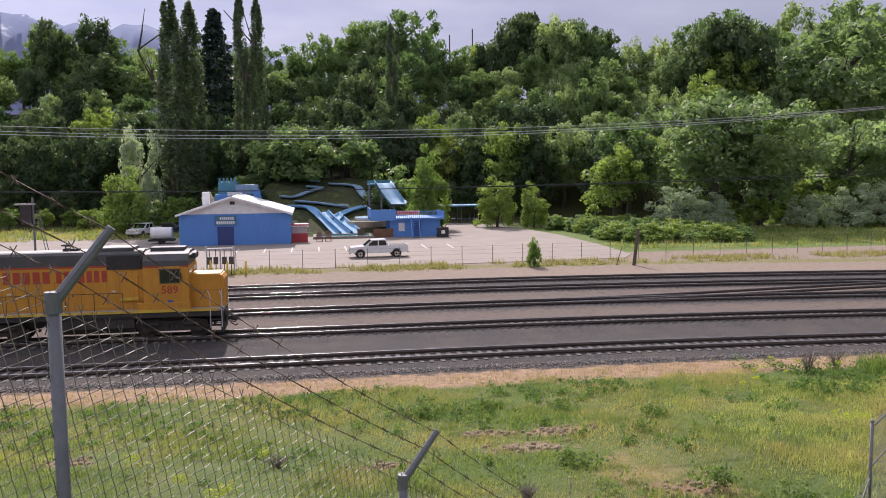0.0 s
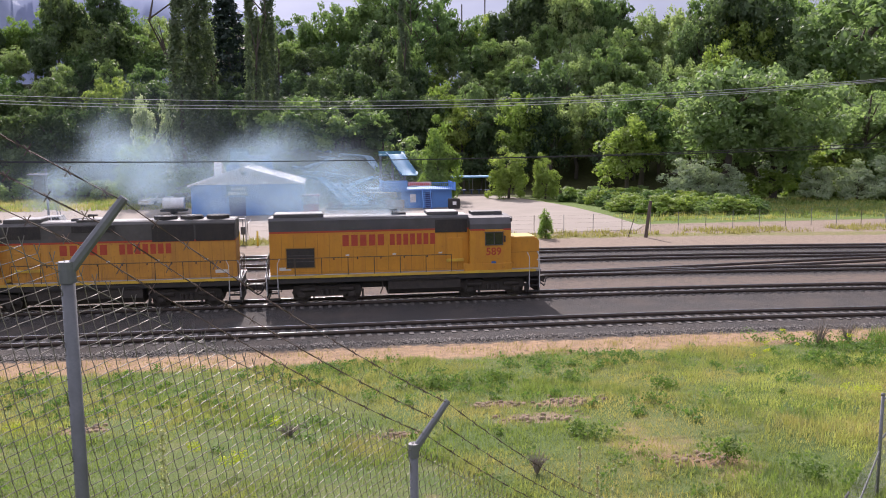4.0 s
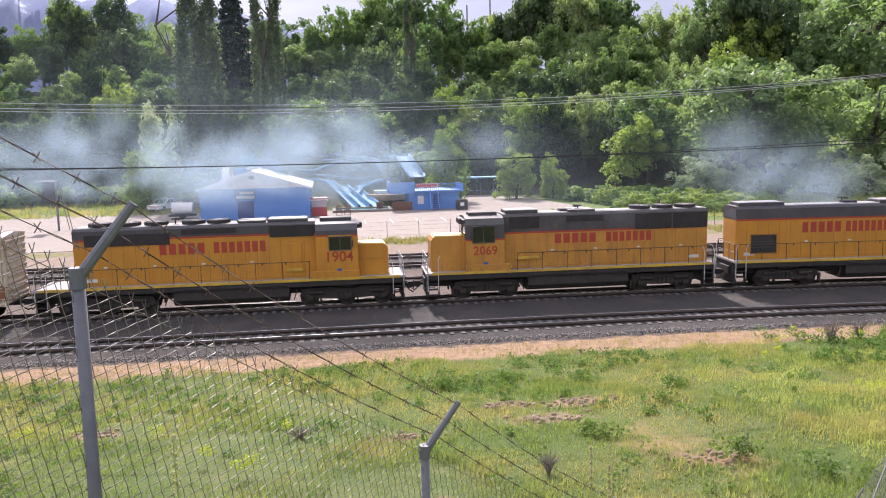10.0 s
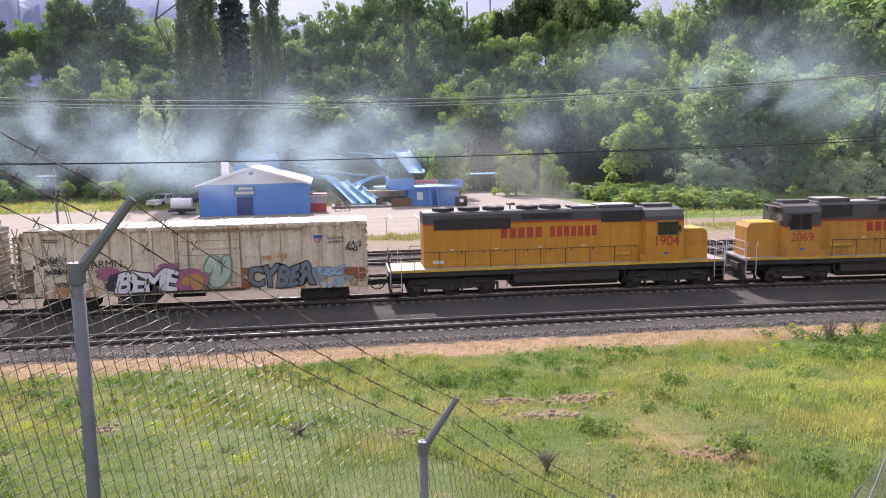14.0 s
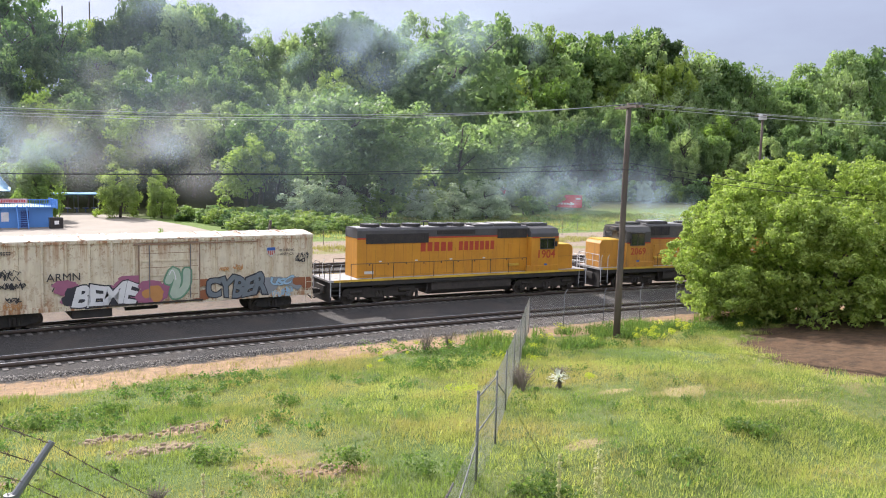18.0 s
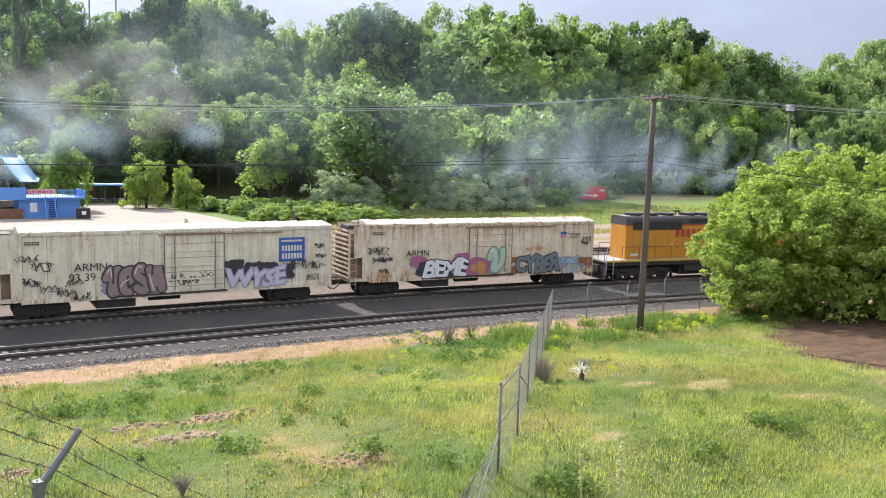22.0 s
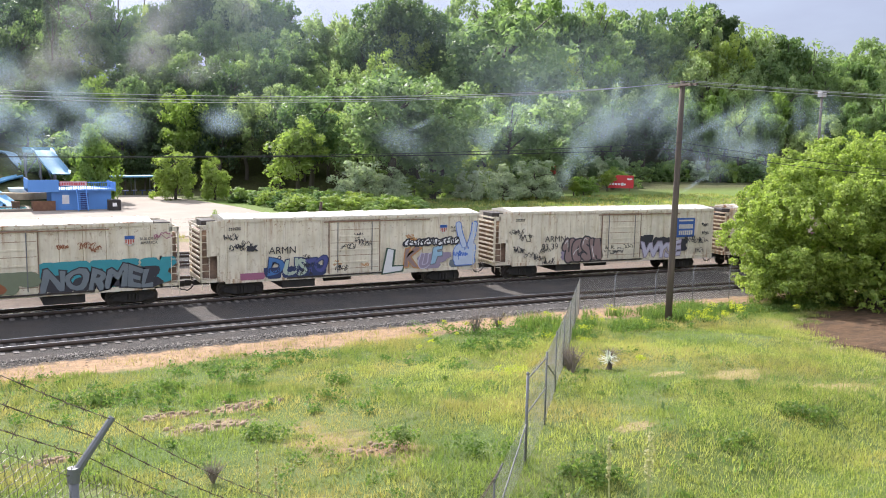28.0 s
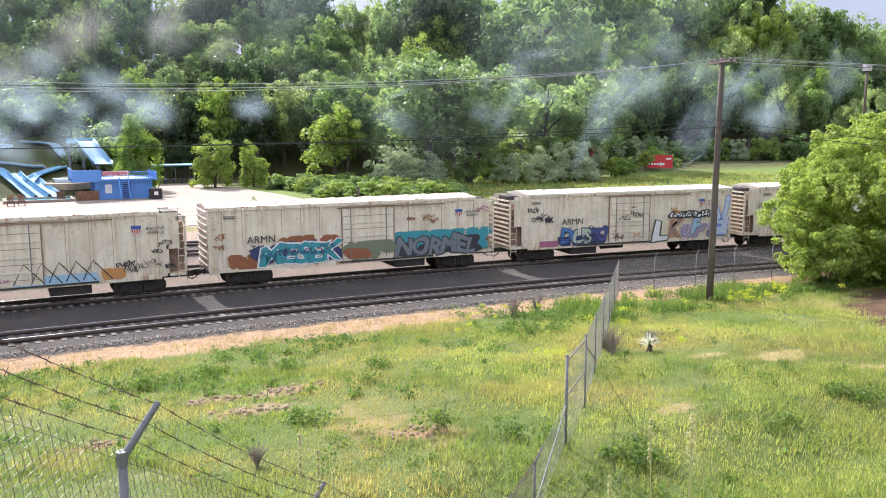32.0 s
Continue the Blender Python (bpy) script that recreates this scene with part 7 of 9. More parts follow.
METAL_ROOF = mat("pale_metal_roof", (0.74, 0.73, 0.74), 0.45, second=(0.64, 0.64, 0.66), scale=0.7)
FLUME = mat("flume_blue", (0.13, 0.30, 0.47), 0.7, second=(0.17, 0.37, 0.54), scale=1.0, stain=(0.26, 0.45, 0.58), stain_at=0.6, spec=0.25)
TURQ = mat("turquoise_paint", (0.05, 0.19, 0.25), 0.6, second=(0.07, 0.23, 0.29), scale=1)
BROWN_WOOD = mat("brown_wood", (0.20, 0.10, 0.055), 0.8, second=(0.14, 0.07, 0.04), scale=3)
RED_PAINT = mat("red_paint", (0.45, 0.04, 0.045), 0.55, second=(0.36, 0.035, 0.04), scale=1)
Z = -0.27
hall = thing("pool_house", pose(0, 0, 0), "blue corrugated building with a white gable and pale metal roof", "building")
bx0, bx1, by0, by1 = -16.04, -2.6, 106.0, 119.0
for x0, x1, z0 in ((bx0, -11.62, Z), (-9.38, bx1, Z), (-11.62, -9.38, 2.16)):
    part("front_wall", boxes((x0, x1, by0, by0 + 0.2, z0, 3.6)), BLUE_WALL, hall, "blue ribbed sheet wall")
for k in range(40):
    x = bx0 + 0.2 + 0.333 * k
    part("wall_rib", boxes((x - 0.03, x + 0.03, by0 - 0.045, by0 - 0.002, Z if not -11.7 < x < -9.3 else 2.2, 3.59)), BLUE_WALL, hall)
part("side_wall", boxes((bx0, bx0 + 0.2, by0 + 0.21, by1, Z, 3.6)), BLUE_WALL, hall)
part("side_wall", boxes((bx1 - 0.2, bx1, by0 + 0.21, by1, Z, 3.6)), BLUE_WALL, hall)
part("back_wall", boxes((bx0 + 0.21, bx1 - 0.21, by1 - 0.2, by1, Z, 3.6)), BLUE_WALL, hall)
ridge_x, ridge_z = -9.6, 5.75
part("gable", prism(bmesh.new(), [(bx0 + 0.05, 3.61), (bx1 - 0.05, 3.61), (ridge_x, ridge_z - 0.16)], "y", by0 + 0.02, by0 + 0.18), WHITE_PAINT, hall, "white gable end")
part("gable_vent", boxes((ridge_x - 0.3, ridge_x + 0.3, by0 - 0.02, by0 + 0.015, 4.75, 5.15)), GRIME, hall)
for sgn, ex in ((-1, bx0 - 0.35), (1, bx1 + 0.35)):
    part("roof_slope", prism(bmesh.new(), [(ridge_x, ridge_z - 0.1), (ex, 3.5), (ex, 3.62), (ridge_x, ridge_z + 0.03)], "y", by0 - 0.5, by1 + 0.4), METAL_ROOF, hall, "pale metal roof slope")
    part("fascia", prism(bmesh.new(), [(ridge_x, ridge_z - 0.22), (ex, 3.36), (ex, 3.63), (ridge_x, ridge_z + 0.04)], "y", by0 - 0.56, by0 - 0.505), WHITE_PAINT, hall)
part("vent_stack", boxes((-13.6, -12.75, 109.5, 110.3, 4.2, 6.25), bevel=0.05), WHITE_PAINT, hall)
door = part("door", boxes((-11.5, -9.5, by0 + 0.06, by0 + 0.12, Z, 2.04)), BLUE_DARK, hall, "dark blue double door")
part("door_frame", boxes((-11.62, -11.5, by0 - 0.06, by0 + 0.2, Z, 2.16), (-9.5, -9.38, by0 - 0.06, by0 + 0.2, Z, 2.16), (-11.5, -9.5, by0 - 0.06, by0 + 0.2, 2.04, 2.16)), BLUE_WALL, door)
sgn_ = part("sign_board", boxes((-11.75, -9.2, by0 - 0.12, by0 - 0.06, 2.22, 3.42)), mat("sign_teal", (0.05, 0.17, 0.27), 0.5), hall, "teal sign with white lettering")
bars(word_bars(-11.2, -9.45, 2.9, 3.25, 7, 0.35) + word_bars(-11.6, -9.35, 2.36, 2.72, 9, 0.3), WHITE_PAINT, sgn_, by0 - 0.125, "lettering")

bar = thing("pool_bar", pose(0, 0, 0), "blue pool building with a railed roof deck and stairs", "building")
qx0, qx1, qy0, qy1 = 7.9, 17.9, 112.0, 118.5
part("lower_wall", boxes((qx0 + 2.6, qx1 - 0.5, qy0 + 0.6, qy1, Z, 2.1)), BLUE_WALL, bar)
part("deck", boxes((qx0, qx1, qy0, qy1, 2.1, 2.3)), BLUE_WALL, bar)
part("parapet", boxes((qx0, qx0 + 3.4, qy0 - 0.08, qy0, 2.0, 3.5)), BLUE_WALL, bar, "blue parapet board")
part("parapet", boxes((qx0, qx0 + 0.08, qy0 + 0.01, qy1, 2.0, 3.6)), BLUE_WALL, bar)
part("parapet", boxes((qx1 - 0.08, qx1, qy0 + 0.01, qy1, 2.0, 3.1)), BLUE_WALL, bar)
part("top_rail", boxes((qx0 + 3.4, qx1, qy0 - 0.06, qy0, 3.12, 3.22)), BLUE_WALL, bar)
for k in range(24):
    x = qx0 + 3.6 + 0.27 * k
    if x < qx1 - 0.1:
        part("baluster", boxes((x - 0.035, x + 0.035, qy0 - 0.05, qy0 - 0.01, 2.3, 3.12)), BLUE_WALL, bar)
part("banner", boxes((qx0 + 3.5, qx0 + 6.6, qy0 - 0.10, qy0 - 0.07, 2.75, 3.3)), mat("banner_white", (0.6, 0.55, 0.6), 0.6, second=(0.45, 0.12, 0.16), scale=2.5), bar, "faded red and white banner")
bars(word_bars(qx0 + 3.7, qx0 + 6.4, 2.85, 3.15, 10, 0.4), RED_PAINT, bar, qy0 - 0.102, "lettering")
part("bar_door", boxes((qx1 - 4.1, qx1 - 3.2, qy0 + 0.55, qy0 + 0.6, Z, 1.8)), BLUE_DARK, bar)
part("notice", boxes((qx0 + 3.8, qx0 + 4.6, qy0 + 0.56, qy0 + 0.6, 0.5, 1.6)), WHITE_PAINT, bar)
for sx_ in (qx0 + 5.4, qx0 + 6.5):
    part("stair_string", prism(bmesh.new(), [(qy0 - 1.6, Z), (qy0 - 1.3, Z), (qy0, 2.1), (qy0, 2.4)], "x", sx_ - 0.05, sx_ + 0.05), BLUE_WALL, bar)
for k in range(9):
    part("stair_tread", boxes((qx0 + 5.4, qx0 + 6.5, qy0 - 1.5 + 0.165 * k, qy0 - 1.25 + 0.165 * k, Z + 0.2 + 0.25 * k, Z + 0.24 + 0.25 * k)), BLUE_WALL, bar)
part("counter", boxes((qx0 + 0.5, qx0 + 3.0, qy0 + 0.2, qy0 + 0.7, Z, 0.9)), BROWN_WOOD, bar, "brown wooden counter")


# greyer copy of the flume blue, tree shade put into the colour
FLUME_DULL = mat("flume_shade_grey", (0.17, 0.27, 0.36), 0.7, second=(0.23, 0.34, 0.42), scale=1.0, spec=0.25)


def flume(name, pts, width, label, legs=True, deep=0.45, paint_=None):
    """An open trough along points, with rolled edges, on thin legs."""
    t = thing(name, pose(0, 0, 0), label, "water slide", "water slides")
    pts = [Vector(p) for p in pts]
    fine = []
    for i in range(len(pts) - 1):
        p0, p1, p2, p3 = pts[max(i - 1, 0)], pts[i], pts[i + 1], pts[min(i + 2, len(pts) - 1)]
        for k in range(8):
            f = k / 8
            fine.append(0.5 * ((2 * p1) + (p2 - p0) * f + (2 * p0 - 5 * p1 + 4 * p2 - p3) * f * f + (3 * p1 - p0 - 3 * p2 + p3) * f ** 3))
    fine.append(pts[-1])
    prof = [(-0.56, 1.0), (-0.5, 1.03), (-0.42, 0.45), (-0.22, 0.08), (0.22, 0.08), (0.42, 0.45), (0.5, 1.03), (0.56, 1.0), (0.45, 0.35), (0.25, 0.0), (-0.25, 0.0), (-0.45, 0.35)]
    v = []
    for i, p in enumerate(fine):
        w = fine[min(i + 1, len(fine) - 1)] - fine[max(i - 1, 0)]
        side = Vector((w.y, -w.x, 0)).normalized()
        v += [tuple(p + side * (u * width) + Vector((0, 0, d * deep))) for u, d in prof]
    n_ = len(prof)
    f = [(i * n_ + k, i * n_ + (k + 1) % n_, (i + 1) * n_ + (k + 1) % n_, (i + 1) * n_ + k) for i in range(len(fine) - 1) for k in range(n_)]
    part("trough", raw_mesh("trough", v, f), paint_ or FLUME, t, smooth=True)
    if legs:
        for p in fine[::6]:
            g = h1(p.x, p.y)
            if p.z - g > 0.6:
                part("leg", tubes(((p.x, p.y, g - 0.2), (p.x, p.y, p.z + 0.05), 0.06), n=6), GALV, t)
    return t


def on_hill(*pts):
    """Points a hand above the hillside, from places in plan."""
    return [(x, y, h1(x, y) + 0.12) for x, y in pts]


for pts, width, label in (([(-3.6, 127.1), (-0.6, 126.5), (0.8, 124.0), (2.3, 119.9), (3.3, 116.8)], 1.35, "pale blue open water slide running down into the splash pool"),
                          ([(1.8, 125.0), (2.8, 121.7), (3.9, 118.8), (4.7, 116.6)], 1.5, "pale blue open water slide running down into the splash pool"),
                          ([(3.4, 124.0), (4.7, 120.5), (6.3, 116.7)], 1.5, "pale blue open water slide running down into the splash pool"),
                          ([(8.0, 126.5), (6.1, 125.2), (4.3, 123.4), (3.6, 121.6)], 1.3, "pale blue open water slide joining the others")):
    flume("water_slide", on_hill(*pts), width, label, deep=0.42)
for pts, width in (([(-2.4, 129.3), (1.1, 128.3), (3.9, 127.1), (5.6, 126.8)], 0.95), ([(-4.6, 131.5), (-2.6, 131.0), (-0.8, 132.7), (0.5, 133.9), (1.6, 135.1), (-0.6, 135.8)], 0.95), ([(2.9, 136.9), (5.8, 136.3), (7.4, 135.2), (7.9, 132.5), (8.5, 130.0)], 1.15), ([(-1.6, 139.6), (-0.5, 139.2), (1.4, 138.1)], 1.2)):
    flume("water_slide", on_hill(*pts), width, "grey-blue water slide winding over the grassy slope", deep=0.36, paint_=FLUME_DULL)
dish = thing("paddling_pool", pose(8.1, 122.3, h1(8.1, 122.3) - 0.35), "round pale paddling pool on a sandy terrace", "pool")
part("terrace", tubes(((0, 0, -0.6), (0, 0, 0.25), 3.4), n=28), mat("sand_terrace", (0.42, 0.34, 0.23), 0.95, second=(0.34, 0.27, 0.18), scale=1.5), dish)
part("rim", tubes(((0.3, 0, 0.25), (0.3, 0, 0.75), 2.0, 2.15), n=28), mat("pool_shell", (0.42, 0.58, 0.68), 0.5, second=(0.60, 0.66, 0.70), scale=0.8), dish)
part("water", tubes(((0.3, 0, 0.7), (0.3, 0, 0.76), 1.95), n=28), FLUME, dish)
for x in (6.7, 8.9):
    b_ = thing("planter_box", pose(x, 115.3, Z), "square brown wooden planter beside the splash pool", "planter", "planters")
    part("box", boxes((-0.45, 0.45, -0.4, 0.4, 0, 0.95), bevel=0.03), BROWN_WOOD, b_)
    part("rim", boxes((-0.5, 0.5, -0.45, -0.40, 0.85, 1.0), (-0.5, 0.5, 0.40, 0.45, 0.85, 1.0)), BROWN_WOOD, b_)
wide = thing("water_slide", pose(0, 0, 0), "wide blue drop slide with side walls on a frame", "water slide", "water slides")
bm = bmesh.new()
sl = [(126.0, 6.8), (124.8, 6.6), (123.2, 5.7), (121.6, 4.8), (120.4, 4.1), (119.4, 3.9)]
cols = [9.5, 9.7, 10.1, 10.6, 11.0, 11.2]
v = []
for (y, z), x in zip(sl, cols):
    v += [(x, y, z + 0.4), (x + 0.12, y, z), (x + 2.3, y, z), (x + 2.42, y, z + 0.4), (x + 2.3, y, z - 0.12), (x + 0.12, y, z - 0.12)]
f = [(i * 6 + k, i * 6 + (k + 1) % 6, i * 6 + 6 + (k + 1) % 6, i * 6 + 6 + k) for i in range(5) for k in range(6)]
# darker than the flumes: the chute's shade is put into its blue
part("chute", raw_mesh("chute", v, f), mat("chute_blue", (0.10, 0.24, 0.37), 0.7, second=(0.13, 0.29, 0.42), scale=0.8, stain=(0.22, 0.38, 0.48), stain_at=0.6, stretch=(1, 0.2, 1)), wide)
part("platform", boxes((8.6, 12.6, 126.02, 128.4, 6.5, 6.7)), TURQ, wide)
part("guard", boxes((8.6, 12.6, 128.3, 128.4, 6.7, 7.2)), TURQ, wide)
for x in (8.8, 10.6, 12.4):
    for y in (126.2, 128.2):
        part("leg", tubes(((x, y, Z), (x, y, 6.5), 0.12), n=8), GALV, wide)
part("brace", tubes(((8.8, 126.3, 3.6), (10.6, 126.3, 6.5), 0.07), ((12.4, 126.3, 1.5), (10.6, 126.3, 6.5), 0.07), n=6), GALV, wide)
splash = thing("splash_pool", pose(0, 0, 0), "shallow splash pool with pale rim and turquoise water", "pool")
part("rim", boxes((0.2, 8.2, 111.6, 112.0, Z, 0.06), (0.2, 8.2, 116.0, 116.4, Z, 0.06), (0.2, 0.6, 112.0, 116.0, Z, 0.06), (7.8, 8.2, 112.0, 116.0, Z, 0.06)), PAVED, splash)
part("water", boxes((0.6, 7.8, 112.0, 116.0, Z, -0.08)), mat("pool_water", (0.05, 0.30, 0.36), 0.08, spec=0.6), splash)
castle = thing("play_tower", pose(0, 0, 0), "turquoise play tower with stepped platforms and a chute", "play tower")
part("tower", boxes((-13.0, -10.4, 123, 126, Z, 7.3), bevel=0.05), TURQ, castle)
for k in range(5):
    part("merlon", prism(bmesh.new(), [(-12.95 + 0.53 * k, 7.3), (-12.6 + 0.53 * k, 7.3), (-12.68 + 0.53 * k, 7.9), (-12.86 + 0.53 * k, 7.9)], "y", 123, 123.4), TURQ, castle)
part("platform", boxes((-13.4, -8.4, 121.6, 122.9, Z, 5.6), bevel=0.05), BLUE_WALL, castle)
part("upper_deck", boxes((-10.5, -7.4, 121.8, 123.6, 5.6, 6.9), bevel=0.05), mat("platform_grey", (0.16, 0.25, 0.36), 0.6, second=(0.21, 0.31, 0.42), scale=1.2), castle)
# flat brown panel; the opening's shade is put into its colour
part("doorway", boxes((-9.6, -8.6, 121.5, 121.59, 3.4, 5.5)), mat("doorway_shade", (0.16, 0.12, 0.09), 0.8), castle)
part("balcony", boxes((-11.6, -9.6, 121.3, 121.55, 5.4, 5.9)), WHITE_PAINT, castle, "white balcony rail")
part("chute", prism(bmesh.new(), [(-8.2, 6.2), (-7.2, 6.2), (-6.3, 2.2), (-7.6, 2.2)], "y", 121.6, 122.6), BLUE_WALL, castle)
part("awning", prism(bmesh.new(), [(-15.2, 5.2), (-13.9, 5.9), (-13.0, 3.6), (-14.2, 3.6)], "y", 120.5, 121.4), mat("awning_tan", (0.50, 0.43, 0.30), 0.8), castle)
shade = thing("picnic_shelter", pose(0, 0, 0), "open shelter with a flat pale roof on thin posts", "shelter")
part("roof", boxes((21.5, 28.0, 137, 141, 2.55, 2.75)), FLUME, shade)
for x in (21.8, 24.8, 27.7):
    for y in (137.3, 140.7):
        part("post", tubes(((x, y, Z), (x, y, 2.55), 0.06), n=6), GALV, shade)
for k in range(5):
    part("table", boxes((21.9 + 1.3 * k, 22.7 + 1.3 * k, 138.4, 139.6, 0.35, 0.45), (22.2 + 1.3 * k, 22.35 + 1.3 * k, 138.8, 139.2, Z, 0.35)), BLUE_DARK, shade)
kiosk = thing("kiosk", pose(-1.55, 107.6, Z), "red and white drinks kiosk beside the blue building", "kiosk")
part("body", boxes((-0.95, 1.05, 0, 1.6, 0, 1.15), bevel=0.03), RED_PAINT, kiosk)
part("window_band", boxes((-0.9, 1.0, 0.1, 1.5, 1.15, 2.0)), mat("kiosk_pale", (0.5, 0.42, 0.42), 0.5), kiosk)
part("roof", boxes((-1.1, 1.2, -0.2, 1.8, 2.0, 2.35), bevel=0.05), RED_PAINT, kiosk)
part("roof_edge", boxes((-1.12, 1.22, -0.22, -0.2, 2.02, 2.16)), WHITE_PAINT, kiosk)
for cx, cy in ((1.0, 108.3), (2.1, 108.6)):
    ch = thing("deck_chair", pose(cx, cy, Z), "brown wooden slatted garden chair by the pool", "chair", "garden chairs")
    for k in range(5):
        part("back_slat", prism(bmesh.new(), [(0.35, 0.35), (0.42, 0.35), (0.80, 1.25), (0.73, 1.25)], "x", -0.33 + 0.14 * k, -0.22 + 0.14 * k), BROWN_WOOD, ch)
    part("seat", prism(bmesh.new(), [(-0.3, 0.42), (0.42, 0.33), (0.42, 0.38), (-0.3, 0.47)], "x", -0.34, 0.34), BROWN_WOOD, ch)
    for s in (-0.36, 0.36):
        part("arm", boxes((s - 0.06, s + 0.06, -0.35, 0.55, 0.62, 0.66)), BROWN_WOOD, ch)
        part("leg", boxes((s - 0.04, s + 0.04, -0.32, -0.22, 0, 0.62)), BROWN_WOOD, ch)
        part("leg", boxes((s - 0.04, s + 0.04, 0.38, 0.48, 0, 0.62)), BROWN_WOOD, ch)
bin_ = thing("rubbish_bin", pose(17.3, 110.6, Z), "dark bin with a white notice beside the pool building", "bin")
part("bin_body", boxes((-0.6, 0.9, -0.3, 0.8, 0, 1.3), bevel=0.05), BLACK, bin_)
part("notice", boxes((-0.1, 0.4, -0.33, -0.305, 0.5, 0.95)), WHITE_PAINT, bin_)

# signal mast and meter rack, bollards
mast = thing("signal_mast", pose(-31.0, 100.3, Z), "grey mast with a boxed signal head seen from behind", "signal")
part("mast_pole", tubes(((0, 0, 0), (0, 0, 6.4), 0.13), n=8), GALV, mast)
part("signal_box", boxes((-1.3, -0.1, -0.3, 0.3, 3.4, 5.6), bevel=0.04), BLACK, mast)
part("hood", boxes((-1.9, 0.2, -0.35, 0.35, 5.6, 5.75)), GREY_TOP, mast)
part("ladder", tubes(((1.2, 0, 0), (0.3, 0, 5.0), 0.05), ((1.5, 0, 0), (0.6, 0, 5.0), 0.05), n=6), GALV, mast)
YEL = mat("bollard_yellow", (0.62, 0.42, 0.03), 0.5, second=(0.5, 0.33, 0.03), scale=3)
for x, y in ((-10.35, 77.0), (-9.0, 76.6), (-7.5, 76.0), (-5.87, 75.7)):
    b = thing("bollard", pose(x, y, h1(x, y)), "yellow steel guard post beside the gas meters", "bollard", "guard posts")
    bm = tube(bmesh.new(), (0, 0, -0.2), (0, 0, 1.25), 0.09, n=12)
    bmesh.ops.create_uvsphere(bm, u_segments=10, v_segments=6, radius=0.09, matrix=Matrix.Translation((0, 0, 1.25)))
    part("post", bm, YEL, b, smooth=True)
rack = thing("gas_meter_rack", pose(-8.2, 77.2, h1(-8.2, 77.2)), "grey steel rack of gas meters and pipes", "meter rack")
part("rack_frame", tubes(((-1.2, 0, 0), (-1.2, 0, 2.5), 0.07), ((1.2, 0, 0), (1.2, 0, 2.5), 0.07), ((-1.2, 0, 2.3), (1.2, 0, 2.3), 0.07), ((0, 0, 0), (0, 0, 2.3), 0.07), n=8), WHITE_RAILING, rack)
for x in (-0.95, -0.4, 0.35, 0.95):
    part("meter", boxes((x - 0.2, x + 0.2, -0.2, 0.2, 0.9, 1.6), bevel=0.05), GREY, rack, "grey meter box")
    part("pipe", tubes(((x, 0, 0), (x, 0, 0.9), 0.04), ((x, 0, 1.6), (x, 0, 2.3), 0.04), n=6), GREY, rack)

# red containers and signs far to the right
for x, y, w, h, a, lab in ((118, 129, 5.2, 2.6, -42, "red board with white writing at the wood's edge"), (104.5, 135, 2.2, 1.6, -25, "small red sign at the wood's edge")):
    s = thing("billboard", pose(x, y, h1(x, y), 0, 0, a), lab, "sign")
    lift = 0.6 if w > 3 else 3.2
    part("board", boxes((-w / 2, w / 2, -0.06, 0.06, lift, lift + h)), RED_SIGN, s)
    if w > 3:
        bars(word_bars(-2.3, 1.1, 1.2, 1.55, 6) + [(1.3, 2.3, 2.3, 2.6), (0.2, 0.6, 1.1, 1.7)], WHITE_PAINT, s, -0.062, "lettering")
    for d in (-w * 0.35, w * 0.35):
        part("post", boxes((d - 0.08, d + 0.08, 0.07, 0.2, -0.2, lift + h * 0.8)), BROWN_WOOD, s)


# ---------------------------------------------------------------- parked vehicles
TRUCK_WHITE = mat("car_paint_white", (0.70, 0.70, 0.69), 0.25, second=(0.64, 0.64, 0.63), scale=0.8, spec=0.6)
TYRE = mat("tyre", (0.02, 0.02, 0.02), 0.9)
CHROME = mat("chrome", (0.6, 0.6, 0.6), 0.2, metal=1.0)
LAMP_RED = mat("tail_lamp", (0.4, 0.02, 0.02), 0.3)


